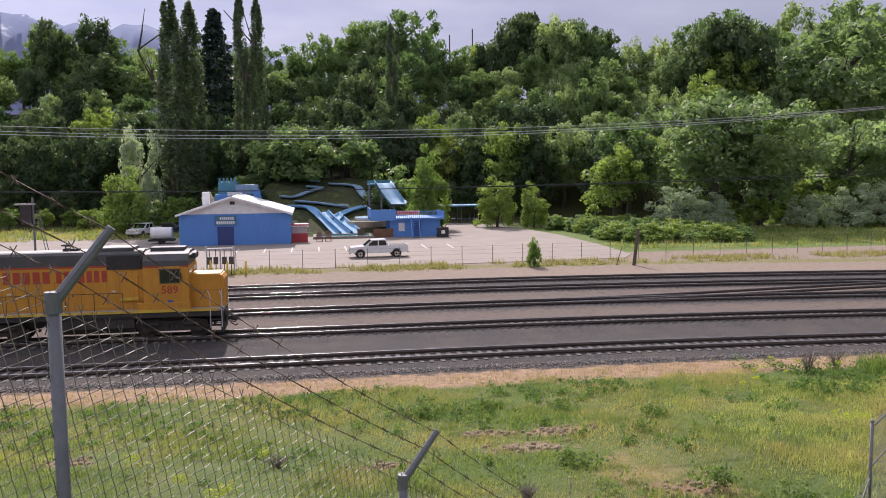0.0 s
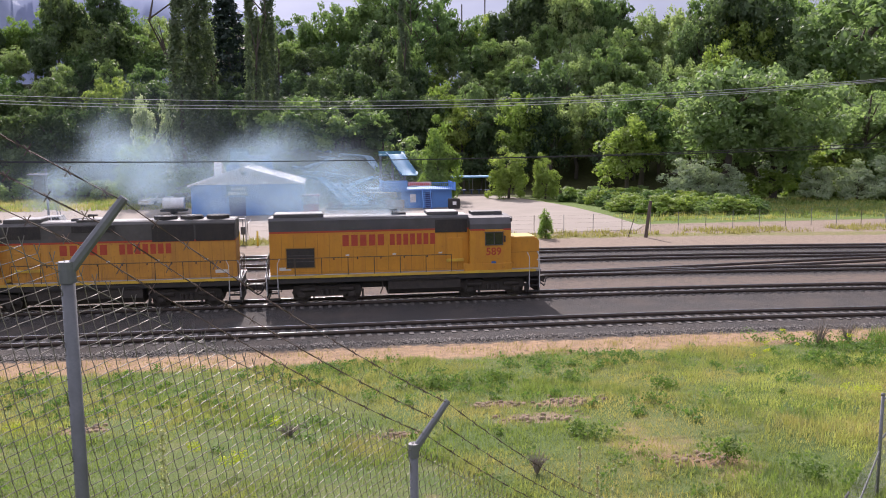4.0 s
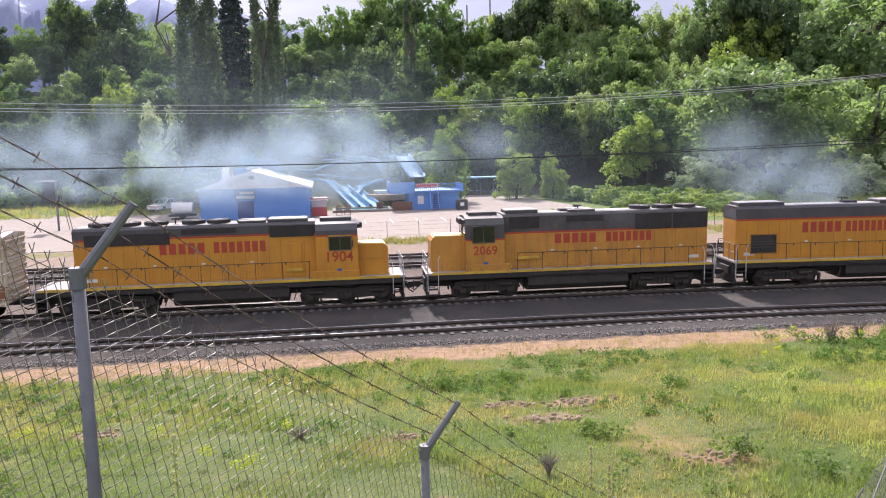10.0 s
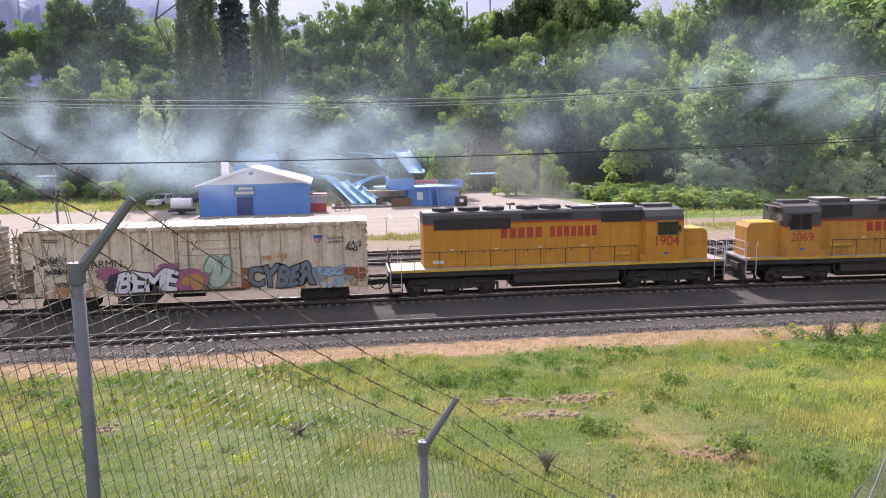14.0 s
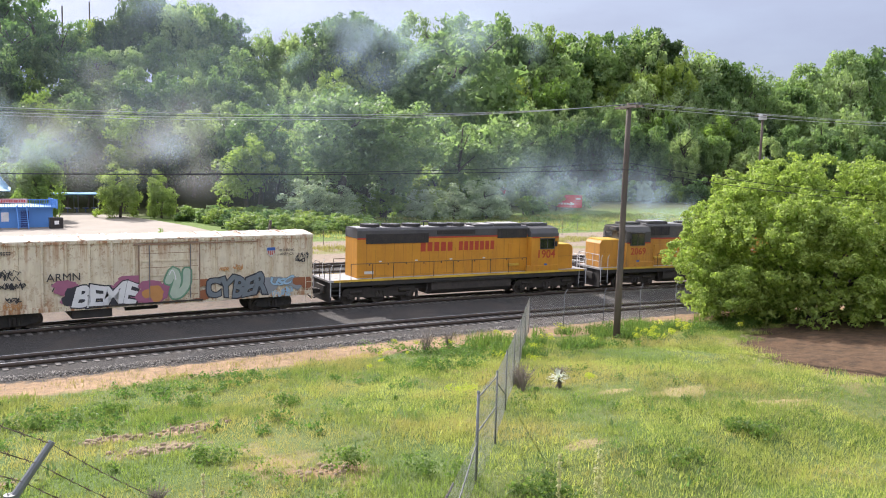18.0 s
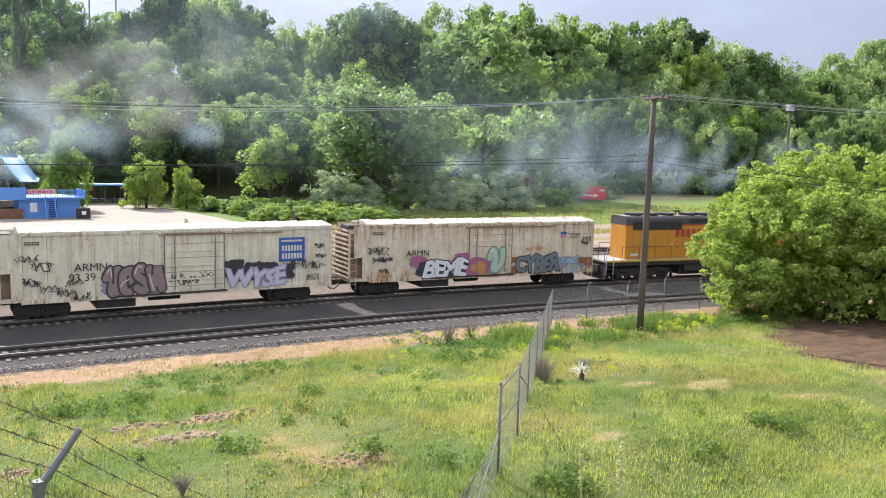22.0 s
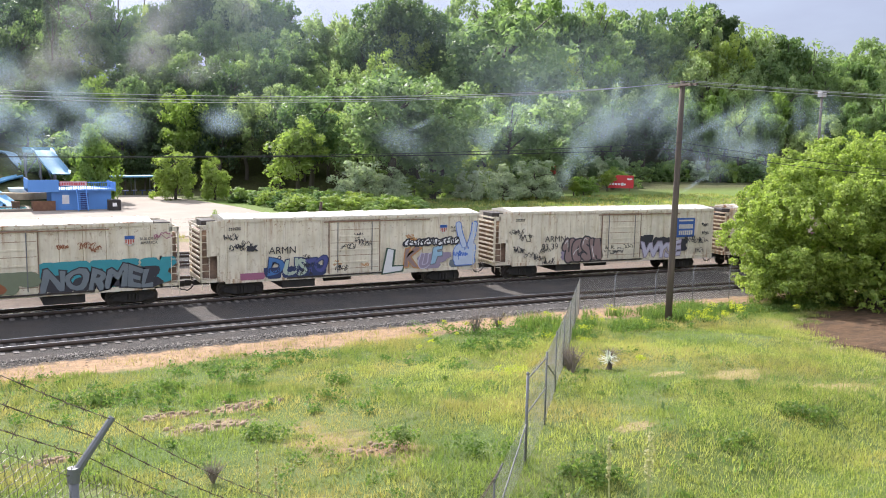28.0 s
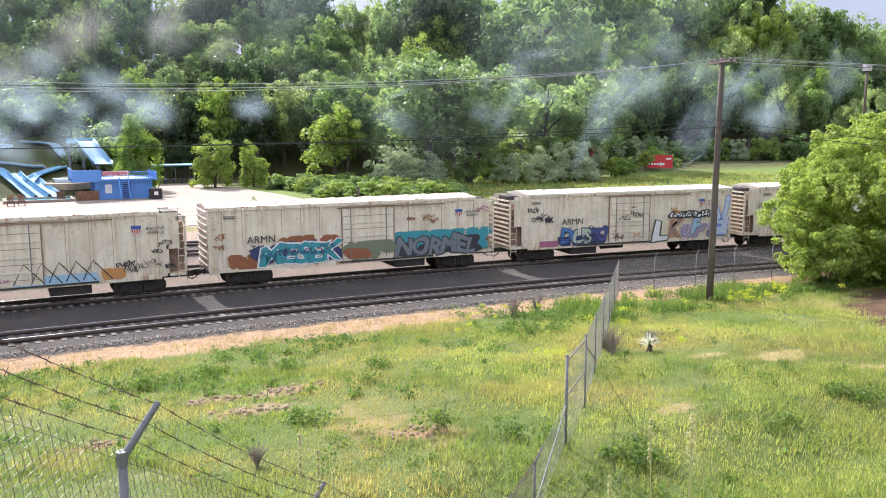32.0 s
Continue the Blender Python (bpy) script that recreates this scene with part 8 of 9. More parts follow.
def pickup(x, y, turn, label):
    """A crew-cab pickup that faces -x."""
    t = thing("pickup_truck", pose(x, y, Z + 0.0, 0, 0, turn), label, "pickup truck")
    L, w = 6.1, 1.0
    bm = bmesh.new()
    prism(bm, [(-3.05, 0.62), (-3.02, 0.95), (-2.9, 1.12), (-1.35, 1.22), (-1.2, 1.22), (1.0, 1.22), (1.0, 1.28), (3.05, 1.28), (3.05, 0.66), (2.6, 0.52), (-2.4, 0.5)], "y", -w, w)
    part("body", bm, TRUCK_WHITE, t)
    bm = bmesh.new()
    prism(bm, [(-1.55, 1.21), (-0.75, 1.86), (0.75, 1.9), (1.02, 1.21)], "y", -w + 0.1, w - 0.1)
    part("cab", bm, TRUCK_WHITE, t)
    for s in (-1, 1):
        part("side_window", prism(bmesh.new(), [(-1.12, 1.28), (-0.68, 1.76), (-0.12, 1.79), (-0.12, 1.28)], "y", s * 0.905 - 0.012, s * 0.905 + 0.012), GLASS_DARK, t)
        part("side_window", prism(bmesh.new(), [(0.0, 1.28), (0.0, 1.79), (0.65, 1.8), (0.85, 1.28)], "y", s * 0.905 - 0.012, s * 0.905 + 0.012), GLASS_DARK, t)
        part("mirror", boxes((-1.05, -0.9, s * 1.1 - 0.1, s * 1.1 + 0.1, 1.28, 1.55), bevel=0.02), BLACK, t)
        part("door_handle", boxes((-0.3, -0.12, s * 1.01 - 0.015, s * 1.01 + 0.015, 1.08, 1.13)), CHROME, t)
        part("headlight", boxes((-3.06, -2.9, s * 0.75 - 0.2, s * 0.75 + 0.2, 0.88, 1.08)), CHROME, t)
        part("tail_light", boxes((2.98, 3.06, s * 0.9 - 0.09, s * 0.9 + 0.09, 0.85, 1.25)), LAMP_RED, t)
        for wx in (-1.95, 1.85):
            part("wheel_arch", tubes(((wx, s * 0.96, 0.45), (wx, s * 1.012, 0.45), 0.50), n=20), BLACK, t)
            wh = part("wheel", tubes(((0, s * 0.80, 0), (0, s * 1.03, 0), 0.40), n=20), TYRE, t)
            wh.matrix_basis = pose(wx, 0, 0.40)
            part("rim", tubes(((0, s * 0.9, 0), (0, s * 1.045, 0), 0.25), n=14), CHROME, wh)
            part("spoke", boxes((-0.22, 0.22, s * 1.047 - 0.004, s * 1.047 + 0.004, -0.03, 0.03), (-0.03, 0.03, s * 1.047 - 0.0035, s * 1.047 + 0.0035, -0.22, 0.22)), BLACK, wh)
    part("windscreen", prism(bmesh.new(), [(-1.5, 1.27), (-0.82, 1.82), (-0.78, 1.80), (-1.46, 1.25)], "y", -0.82, 0.82), GLASS_DARK, t)
    part("bed_opening", boxes((1.15, 2.95, -0.85, 0.85, 1.27, 1.3)), BLACK, t)
    part("grille", boxes((-3.08, -3.03, -0.5, 0.5, 0.7, 1.05)), CHROME, t)
    part("front_bumper", boxes((-3.15, -2.95, -1.0, 1.0, 0.45, 0.68), bevel=0.04), CHROME, t)
    part("rear_bumper", boxes((2.98, 3.18, -0.98, 0.98, 0.48, 0.66), bevel=0.03), CHROME, t)
    return t


driving = pickup(7.2, 87.9, 2, "white crew-cab pickup truck driving across the paved yard")
pickup(-23.6, 124.0, 70, "older white pickup truck parked beside the blue building")
trailer = thing("tank_trailer", pose(-18.9, 110.6, Z), "small trailer with a white round tank", "trailer")
bm = tube(bmesh.new(), (-1.3, 0, 1.35), (1.3, 0, 1.35), 0.75, n=20)
part("tank", bm, WHITE_PAINT, trailer, smooth=False)
part("chassis", boxes((-1.6, 1.6, -0.8, 0.8, 0.35, 0.6)), BLACK, trailer)
for s in (-1, 1):
    part("wheel", tubes(((0, s * 0.8, 0.33), (0, s * 1.0, 0.33), 0.33), n=16), TYRE, trailer)
for k, (x, y, w) in enumerate(((-21.5, 130, 3.0), (-18.6, 129, 2.2), (-27.5, 131, 4.0))):
    c = thing("parked_car", pose(x, y, Z, 0, 0, 20 * k), "dark car parked in the shade of the trees", "car", "cars under the trees")
    part("body", prism(bmesh.new(), [(-2.1, 0.35), (-2.1, 0.85), (-1.2, 0.95), (-0.6, 1.45), (0.9, 1.45), (1.5, 0.98), (2.1, 0.9), (2.1, 0.35)], "y", -0.85, 0.85), BLACK, c)
    for wx in (-1.3, 1.3):
        for s in (-1, 1):
            part("wheel", tubes(((wx, s * 0.7, 0.32), (wx, s * 0.88, 0.32), 0.32), n=14), TYRE, c)
# house roof and chimneys on the plateau
house = thing("house", pose(47.5, 228, h1(47.5, 228)), "distant house with a pale roof above the trees", "house")
part("wall", boxes((-5, 5, -4, 4, -1, 13.2)), BROWN_WOOD, house)
part("roof", prism(bmesh.new(), [(-5.6, 13.0), (5.6, 13.0), (0, 15.4)], "y", -4.4, 4.4), METAL_ROOF, house)
for x, y, top in ((43.5, 222, 45.5), (37.0, 220, 43.5), (65.0, 225, 44.5)):
    p = thing("mast_pole", pose(x, y, h1(x, y)), "thin dark pole above the skyline", "pole")
    part("pole", tubes(((0, 0, -0.5), (0, 0, top - h1(x, y)), 0.16), n=6), POLE_WOOD, p)

# ---------------------------------------------------------------- grass and weeds
def blades(name, pts, tall, wide, lean, per, material, label, seed, category="grass"):
    """Tufts of slanting blades, one mesh."""
    r = np.random.default_rng(seed)
    pts = np.repeat(np.asarray(pts, float), per, axis=0)
    tall = np.repeat(np.asarray(tall, float), per) * r.uniform(0.6, 1.25, len(pts))
    n_ = len(pts)
    pts[:, :2] += r.normal(size=(n_, 2)) * (0.12 + 0.1 * wide / 0.03)
    a = r.uniform(0, 6.283, n_)
    d = np.stack([np.cos(a), np.sin(a), np.zeros(n_)], -1)
    side = np.stack([-np.sin(a), np.cos(a), np.zeros(n_)], -1) * (wide * r.uniform(0.5, 1.2, n_))[:, None]
    up = np.array([0, 0, 1.0])
    out = lean * r.uniform(0.2, 1.4, n_)
    tip = pts + up * (tall * (1 - 0.25 * out))[:, None] + d * (tall * out)[:, None]
    base = pts - up * 0.05
    v = np.stack([base - side, base + side, tip], 1).reshape(-1, 3)
    f = np.arange(n_ * 3).reshape(-1, 3)
    return tagged(part(name, raw_mesh(name, v, f, material), None), label, category, kind="stuff")


def patchy(x, y, s=0.16, seed=0.0):
    return np.sin(x * s + seed) * np.sin(y * s * 1.3 + 1.7 * seed) + 0.6 * np.sin(x * s * 2.3 + y * s * 1.9 + seed) + 0.4 * np.sin(x * s * 5.1 - y * s * 4.3)


def scatter(n_, x0, x1, y0, y1, seed, keep=None):
    r = np.random.default_rng(seed)
    x, y = r.uniform(x0, x1, n_), r.uniform(y0, y1, n_)
    if keep is not None:
        m = keep(x, y, r)
        x, y = x[m], y[m]
    return np.stack([x, y, height(x, y)], -1)


def on_bank(x, y, r):
    edge = 34.0 + bend(x) + 0.5 * np.sin(x * 0.8) + 0.35 * np.sin(x * 2.1)
    bare = (patchy(x, y, 0.16, 2.0) > 1.15) & (r.random(len(x)) > 0.25)
    for qx, qy, qr, (_, green, _) in BARE:
        thin = 0.12 if green < 0.24 else 0.42      # straw-coloured spots keep some grass
        bare |= (np.hypot(x - qx, (y - qy) * 2) < qr * (0.8 + 0.3 * np.sin(x * 5 + y * 3))) & (r.random(len(x)) > thin)
    patch = np.hypot(x - 44.5, (y - 18.5) * 1.26) < 12.7 + 0.5 * np.sin(x * 2.1 + y * 1.3) + r.normal(size=len(x)) * 0.35
    return (y < edge) & ~bare & ~patch & (x < 30 + (y < 32) * 30)


p = scatter(64000, -20, 60, 6.0, 35, 1, on_bank)
blades("grass", p, 0.155 + 0.085 * np.clip(patchy(p[:, 0], p[:, 1], 0.45, 1.0), -0.8, 1.2), 0.017, 0.85, 9, GRASS, "long green grass on the bank", 2)
p = scatter(11000, -20, 60, 7.0, 34, 3, lambda x, y, r: on_bank(x, y, r) & (patchy(x, y, 0.22, 4.0) > 0.35))
blades("dry_grass", p, np.full(len(p), 0.17), 0.011, 0.8, 8, GRASS_DRY, "straw-coloured dry grass on the bank", 4)
def weeds(name, pts, radius, per, size, material, label, seed):
    """Low leafy plants, one dome of leaves each, joined."""
    r = np.random.default_rng(seed)
    c = np.repeat(pts, 4, axis=0)
    rr = np.repeat(radius, 4)
    c = c + r.normal(size=c.shape) * (rr * 0.45)[:, None] * np.array([1, 1, 0.25])
    c[:, 2] += rr * 0.45
    v, f = leaf_cloud(c, rr * 0.6, per, size, seed=seed, flat=0.7)
    tagged(part(name, raw_mesh(name, v, f, material), None), label, "weeds", kind="stuff")


p = scatter(1500, -20, 26, 22, 34, 31, lambda x, y, r: on_bank(x, y, r) & (patchy(x, y, 0.55, 2.0) + 0.12 * (y - 27) - 0.03 * x > 0.35))
weeds("leafy_weeds", p, np.random.default_rng(8).uniform(0.14, 0.38, len(p)), 9, 0.055, WEED_LEAF, "dark green leafy weeds on the bank", 32)
p = scatter(260, -16, 26, 9, 26, 33, lambda x, y, r: on_bank(x, y, r) & (patchy(x, y, 0.4, 6.0) > 0.2))
weeds("leafy_weeds", p, np.random.default_rng(9).uniform(0.15, 0.40, len(p)), 12, 0.05, WEED_LEAF, "dark green leafy weeds in the long grass", 34)
p = np.array([(3.4, 29.7, 0.1), (4.1, 29.2, 0.1), (6.0, 29.8, 0.1), (11.7, 27, .3), (7.6, 21.7, .77), (10.1, 18.75, 1.0), (22.4, 15.3, 1.05), (21.5, 15.6, 1.05), (17.8, 15.1, 1.0), (13.0, 14.9, 1.0), (13.4, 14.7, 1.0), (8.9, 28.7, .17), (11.45, 17.2, 1.1)])
weeds("leafy_weeds", np.repeat(p, 3, axis=0) + np.random.default_rng(3).normal(size=(39, 3)) * (0.3, 0.25, 0), np.random.default_rng(4).uniform(0.3, 0.5, 39), 40, 0.055, WEED_LEAF, "rank dark green weed clumps in the grass", 35)
# clods of earth on the bare patches
cr = np.random.default_rng(40)
cv, cf = [], []
for qx, qy, qr, _ in BARE[:4] + BARE[5:7]:
    for _ in range(34):
        x, y = qx + cr.normal() * qr * 0.5, qy + cr.normal() * qr * 0.25
        s_ = cr.uniform(0.03, 0.11)
        o = np.array([[-1, -1, -.6], [1, -1, -.6], [1, 1, -.6], [-1, 1, -.6], [-.6, -.6, .7], [.6, -.7, .6], [.7, .6, .8], [-.6, .7, .6]]) * s_ * cr.uniform(0.7, 1.3, (8, 3)) + np.array([x, y, h1(x, y)])
        k = len(cv)
        cv += o.tolist()
        cf += [(k, k + 3, k + 2, k + 1), (k + 4, k + 5, k + 6, k + 7), (k, k + 1, k + 5, k + 4), (k + 1, k + 2, k + 6, k + 5), (k + 2, k + 3, k + 7, k + 6), (k + 3, k, k + 4, k + 7)]
tagged(part("earth_clods", raw_mesh("earth_clods", cv, cf, mat("clod", (0.24, 0.17, 0.11), 0.95, second=(0.15, 0.11, 0.075), scale=4)), None), "loose clods of dry brown earth", "earth", kind="stuff")
p = scatter(5200, 19, 31, 14, 24, 45, lambda x, y, r: on_bank(x, y, r) & ((np.hypot(x - 24.5, (y - 19.8) * 1.5) < 2.6 + r.normal(size=len(x))) | (np.hypot(x - 25.4, (y - 17.0) * 2) < 2.4 + r.normal(size=len(x)))))
blades("dry_grass", p, np.full(len(p), 0.15), 0.011, 0.9, 8, GRASS_DRY, "straw-coloured dry grass round the bare spots", 46)
p = scatter(420, -16, 50, 13, 34, 5, lambda x, y, r: on_bank(x, y, r) & (patchy(x, y, 0.5, 7.0) > 0.55))
blades("weed_clumps", p, np.full(len(p), 0.28), 0.045, 0.9, 14, LEAF, "broad-leaved dark green weeds in the grass", 6, "weeds")
p = scatter(19000, 13, 50, 8, 31, 41, lambda x, y, r: on_bank(x, y, r) & (patchy(x, y, 0.3, 1.5) > -0.1))
blades("dry_grass", p, np.full(len(p), 0.19), 0.012, 0.85, 9, GRASS_LIME, "yellow-green seeding grass on the bank", 42)
p = scatter(520, 19, 50, 28.5, 35, 43, lambda x, y, r: (patchy(x, y, 0.6, 3.0) > -0.2) & (y < 34.8 + bend(x)))
weeds("leafy_weeds", p, np.random.default_rng(5).uniform(0.25, 0.6, len(p)), 16, 0.06, WEED_LEAF, "tall rank weeds beside the fence", 44)
p = scatter(1200, 24, 50, 29.5, 35, 7, lambda x, y, r: (patchy(x, y, 0.6, 3.0) > 0.0) & (y < 34.8 + bend(x)))
blades("weed_clumps", p, np.full(len(p), 0.62), 0.026, 0.4, 12, WEED_LEAF, "tall rank weeds beside the fence", 8, "weeds")
p = scatter(300, 16, 50, 27.5, 34.5, 9, lambda x, y, r: ((patchy(x, y, 0.7, 5.0) > 0.75) | (np.hypot(x - 33, (y - 28.5) * 2) < 3)) & (y < 34.6 + bend(x)))
p[:, 2] += 0.5
weeds("yellow_flowers", p, np.random.default_rng(6).uniform(0.12, 0.3, len(p)), 14, 0.035, WEED_YELLOW, "yellow flowering weeds", 10)
p = np.array([(-8.8, 24.2, 0.5), (-5.2, 23.9, 0.5), (-2.4, 20.4, 0.8), (-2.2, 20.5, 0.8), (-1.6, 23.8, 0.5), (-3.5, 21.6, 0.8), (17.4, 24.0, 0.5), (16.9, 24.3, 0.5), (22.5, 23.0, 0.9), (23.0, 27.1, 0.3), (26.4, 34.0, 0), (31.8, 29.3, 0.6), (32.6, 29.0, 0.6)])
p[:, 2] = height(p[:, 0], p[:, 1]) + 0.3
weeds("yellow_flowers", p, np.full(len(p), 0.26), 50, 0.028, WEED_YELLOW, "bright yellow flower clump in the grass", 11)
p = scatter(2600, 34.5, 130, 88, 117, 12, lambda x, y, r: (x > 45) | (y < 96))
blades("grass", p, np.full(len(p), 0.5), 0.06, 0.5, 8, GRASS, "green meadow grass behind the yard", 13)
p = scatter(1600, -10, 110, 75.6, 79.6, 14, lambda x, y, r: patchy(x, y, 0.4, 1.0) > -0.2)
blades("dry_grass", p, np.full(len(p), 0.5), 0.05, 0.5, 9, GRASS_DRY, "dry weeds along the yard fence", 15)
p = scatter(1100, -55, -16, 118, 142, 16)
blades("grass", p, np.full(len(p), 0.7), 0.08, 0.5, 9, GRASS, "rough grass under the trees", 17)
p = scatter(400, -15, 28, 33.0, 36.5, 18)
blades("dry_grass", p, np.full(len(p), 0.22), 0.02, 0.6, 7, GRASS_DRY, "dry tufts on the dirt track", 19)
# grey twiggy weeds
for k, (x, y, h, w) in enumerate(((-1.16, 23.8, 0.4, 1.3), (21.5, 33.2, 1.3, 1.6), (23.0, 33.4, 1.1, 1.4), (22.7, 24.9, 0.5, 1.2), (20.6, 25.2, 0.8, 1.3), (5.0, 19.0, 0.6, 0.7), (19.9, 23.9, 1.1, 1.3), (20.2, 24.5, 1.2, 1.2))):
    w_ = thing("dead_weed", pose(x, y, h1(x, y)), "grey leafless twiggy weed in the grass", "weed", "dead weeds")
    bm = bmesh.new()
    r = random.Random(k)
    for _ in range(60):
        a = r.uniform(0, 6.283)
        o = Vector((math.cos(a), math.sin(a), 0)) * w * r.uniform(0.1, 0.5)
        m_ = o * 0.4 + Vector((0, 0, h * r.uniform(0.3, 0.6)))
        path_tube(bm, [(0, 0, -0.05), m_, o + Vector((r.uniform(-.1, .1), r.uniform(-.1, .1), h * r.uniform(0.5, 1.0)))], [0.012, 0.009, 0.004], n=3)
    part("branchwork", bm, mat("dead_twig", (0.24, 0.20, 0.17), 0.9) if k == 0 else bpy.data.materials["dead_twig"], w_)
# a pale spiky plant with drooping blades on a dark stump
yucca = thing("spiky_plant", pose(21.4, 23.6, h1(21.4, 23.6)), "pale grey spiky plant with drooping blades in the grass", "plant")
part("stump", path_tube(bmesh.new(), [(0, 0, -0.1), (0.10, 0.02, 0.2), (0.02, 0, 0.42)], [0.15, 0.09, 0.06], n=8), BARK, yucca)
yr = random.Random(9)
PALE_BLADE = leaf_mat("pale_blade", (0.42, 0.44, 0.38), (0.60, 0.61, 0.55), trans=0.25, random=0.05)
for k in range(46):
    a = yr.uniform(0, 6.283)
    q, up = yr.uniform(0.35, 0.62), yr.uniform(-0.12, 0.34)
    c, s_ = math.cos(a), math.sin(a)
    bm = bmesh.new()
    row = [((c * q * f - s_ * w_, s_ * q * f + c * w_, 0.40 + up * math.sin(f * 2.4)), (c * q * f + s_ * w_, s_ * q * f - c * w_, 0.40 + up * math.sin(f * 2.4))) for f, w_ in ((0.0, 0.012), (0.5, 0.024), (1.0, 0.004))]
    for (p0, p1), (p2, p3) in zip(row, row[1:]):
        bm.faces.new([bm.verts.new(v_) for v_ in (p0, p1, p3, p2)])
    part("blade", bm, PALE_BLADE, yucca)
# seed stalks close to the camera
for k, (x, y, top, fat) in enumerate(((2.17, 2.35, 7.98, 0.8), (2.27, 2.25, 8.0, 1.9), (2.05, 2.44, 7.74, 0.7), (0.97, 3.05, 7.90, 0.5), (1.05, 3.02, 7.83, 0.5), (1.09, 3.0, 7.74, 0.4), (-0.50, 2.55, 8.22, 1.4))):
    g = h1(x, y)
    s = thing("grass_stalk", pose(x, y, g), "pale dry seed stalk at the top of the bank", "grass", "seed stalks")
    top -= g
    bm = path_tube(bmesh.new(), [(0, 0, -0.05), (0.01, 0, top * 0.5), (-0.01 + 0.02 * (k % 2), 0.01, top)], [0.005 * fat, 0.0045 * fat, 0.002], n=5)
    part("stem", bm, STALK, s)
    v, f = leaf_cloud([(-0.008 + 0.016 * (k % 2), 0.005, top - q) for q in (0.01, 0.04, 0.07, 0.10, 0.13, 0.16)], [0.010 * fat] * 6, 26, 0.008, seed=k, squash=1.9)
    part("seed_head", raw_mesh("seed_head", v, f, STALK), None, s)

# ---------------------------------------------------------------- exhaust smoke, in drifting puffs
def smoke_material(name, colour, strength):
    """Thin smoke on soft discs: each disc fades towards its rim and is broken up by noise."""
    m = bpy.data.materials.new(name)
    m.use_nodes = True
    nt = m.node_tree
    n, li = nt.nodes, nt.links
    n.clear()
    out = n.new("ShaderNodeOutputMaterial")
    uv = n.new("ShaderNodeUVMap")
    uv.uv_map = "disc"
    ln = n.new("ShaderNodeVectorMath")
    ln.operation = "LENGTH"
    li.new(uv.outputs[0], ln.inputs[0])
    fall = n.new("ShaderNodeMapRange")
    fall.interpolation_type = "SMOOTHERSTEP"
    fall.inputs["From Min"].default_value, fall.inputs["From Max"].default_value = 1.0, 0.0
    li.new(ln.outputs["Value"], fall.inputs[0])
    tc = n.new("ShaderNodeTexCoord")
    no = n.new("ShaderNodeTexNoise")
    no.inputs["Scale"].default_value, no.inputs["Detail"].default_value, no.inputs["Roughness"].default_value = 1.0, 3.0, 0.55
    li.new(tc.outputs["Object"], no.inputs["Vector"])
    nr = n.new("ShaderNodeMapRange")
    nr.inputs["From Min"].default_value, nr.inputs["From Max"].default_value = 0.32, 0.68
    nr.inputs["To Min"].default_value, nr.inputs["To Max"].default_value = 0.5, 1.12
    li.new(no.outputs["Fac"], nr.inputs[0])
    mu = n.new("ShaderNodeMath")
    mu.operation = "MULTIPLY"
    li.new(fall.outputs[0], mu.inputs[0])
    li.new(nr.outputs[0], mu.inputs[1])
    mu2 = n.new("ShaderNodeMath")
    mu2.operation, mu2.use_clamp = "MULTIPLY", True
    mu2.inputs[1].default_value = strength
    li.new(mu.outputs[0], mu2.inputs[0])
    d = n.new("ShaderNodeBsdfDiffuse")
    t = n.new("ShaderNodeBsdfTranslucent")
    d.inputs["Color"].default_value = (*colour, 1)
    t.inputs["Color"].default_value = (*colour, 1)
    a = n.new("ShaderNodeMixShader")
    a.inputs[0].default_value = 0.65
    li.new(d.outputs[0], a.inputs[1])
    li.new(t.outputs[0], a.inputs[2])
    tr_ = n.new("ShaderNodeBsdfTransparent")
    b = n.new("ShaderNodeMixShader")
    li.new(mu2.outputs[0], b.inputs[0])
    li.new(tr_.outputs[0], b.inputs[1])
    li.new(a.outputs[0], b.inputs[2])
    li.new(b.outputs[0], out.inputs[0])
    return m


def puff_mesh(seed, material, discs=1, k=16):
    """A puff of radius about 1: soft discs that overlap at many slants."""
    r = np.random.default_rng(seed)
    v, f, uvs = [], [], []
    for _ in range(discs):
        c = r.normal(size=3) * np.array([0.1, 0.1, 0.1])
        nrm = np.array([0, -1.0, 0.1]) + r.normal(size=3) * 0.38
        nrm /= np.linalg.norm(nrm)
        u = np.cross(nrm, (0, 0, 1.0))
        u /= np.linalg.norm(u)
        w = np.cross(nrm, u)
        rad = r.uniform(0.95, 1.1)
        base = len(v)
        v.append(c)
        for i in range(k):
            a = 6.28319 * i / k
            q = rad * r.uniform(0.85, 1.1)
            v.append(c + u * math.cos(a) * q * 1.15 + w * math.sin(a) * q)
        for i in range(k):
            j = (i + 1) % k
            f.append((base, base + 1 + i, base + 1 + j))
            a0, a1 = 6.28319 * i / k, 6.28319 * (i + 1) / k
            uvs += [(0, 0), (math.cos(a0), math.sin(a0)), (math.cos(a1), math.sin(a1))]
    me = raw_mesh("smoke_puff", v, f, material)
    layer = me.uv_layers.new(name="disc")
    layer.data.foreach_set("uv", np.array(uvs, np.float32).ravel())
    return me


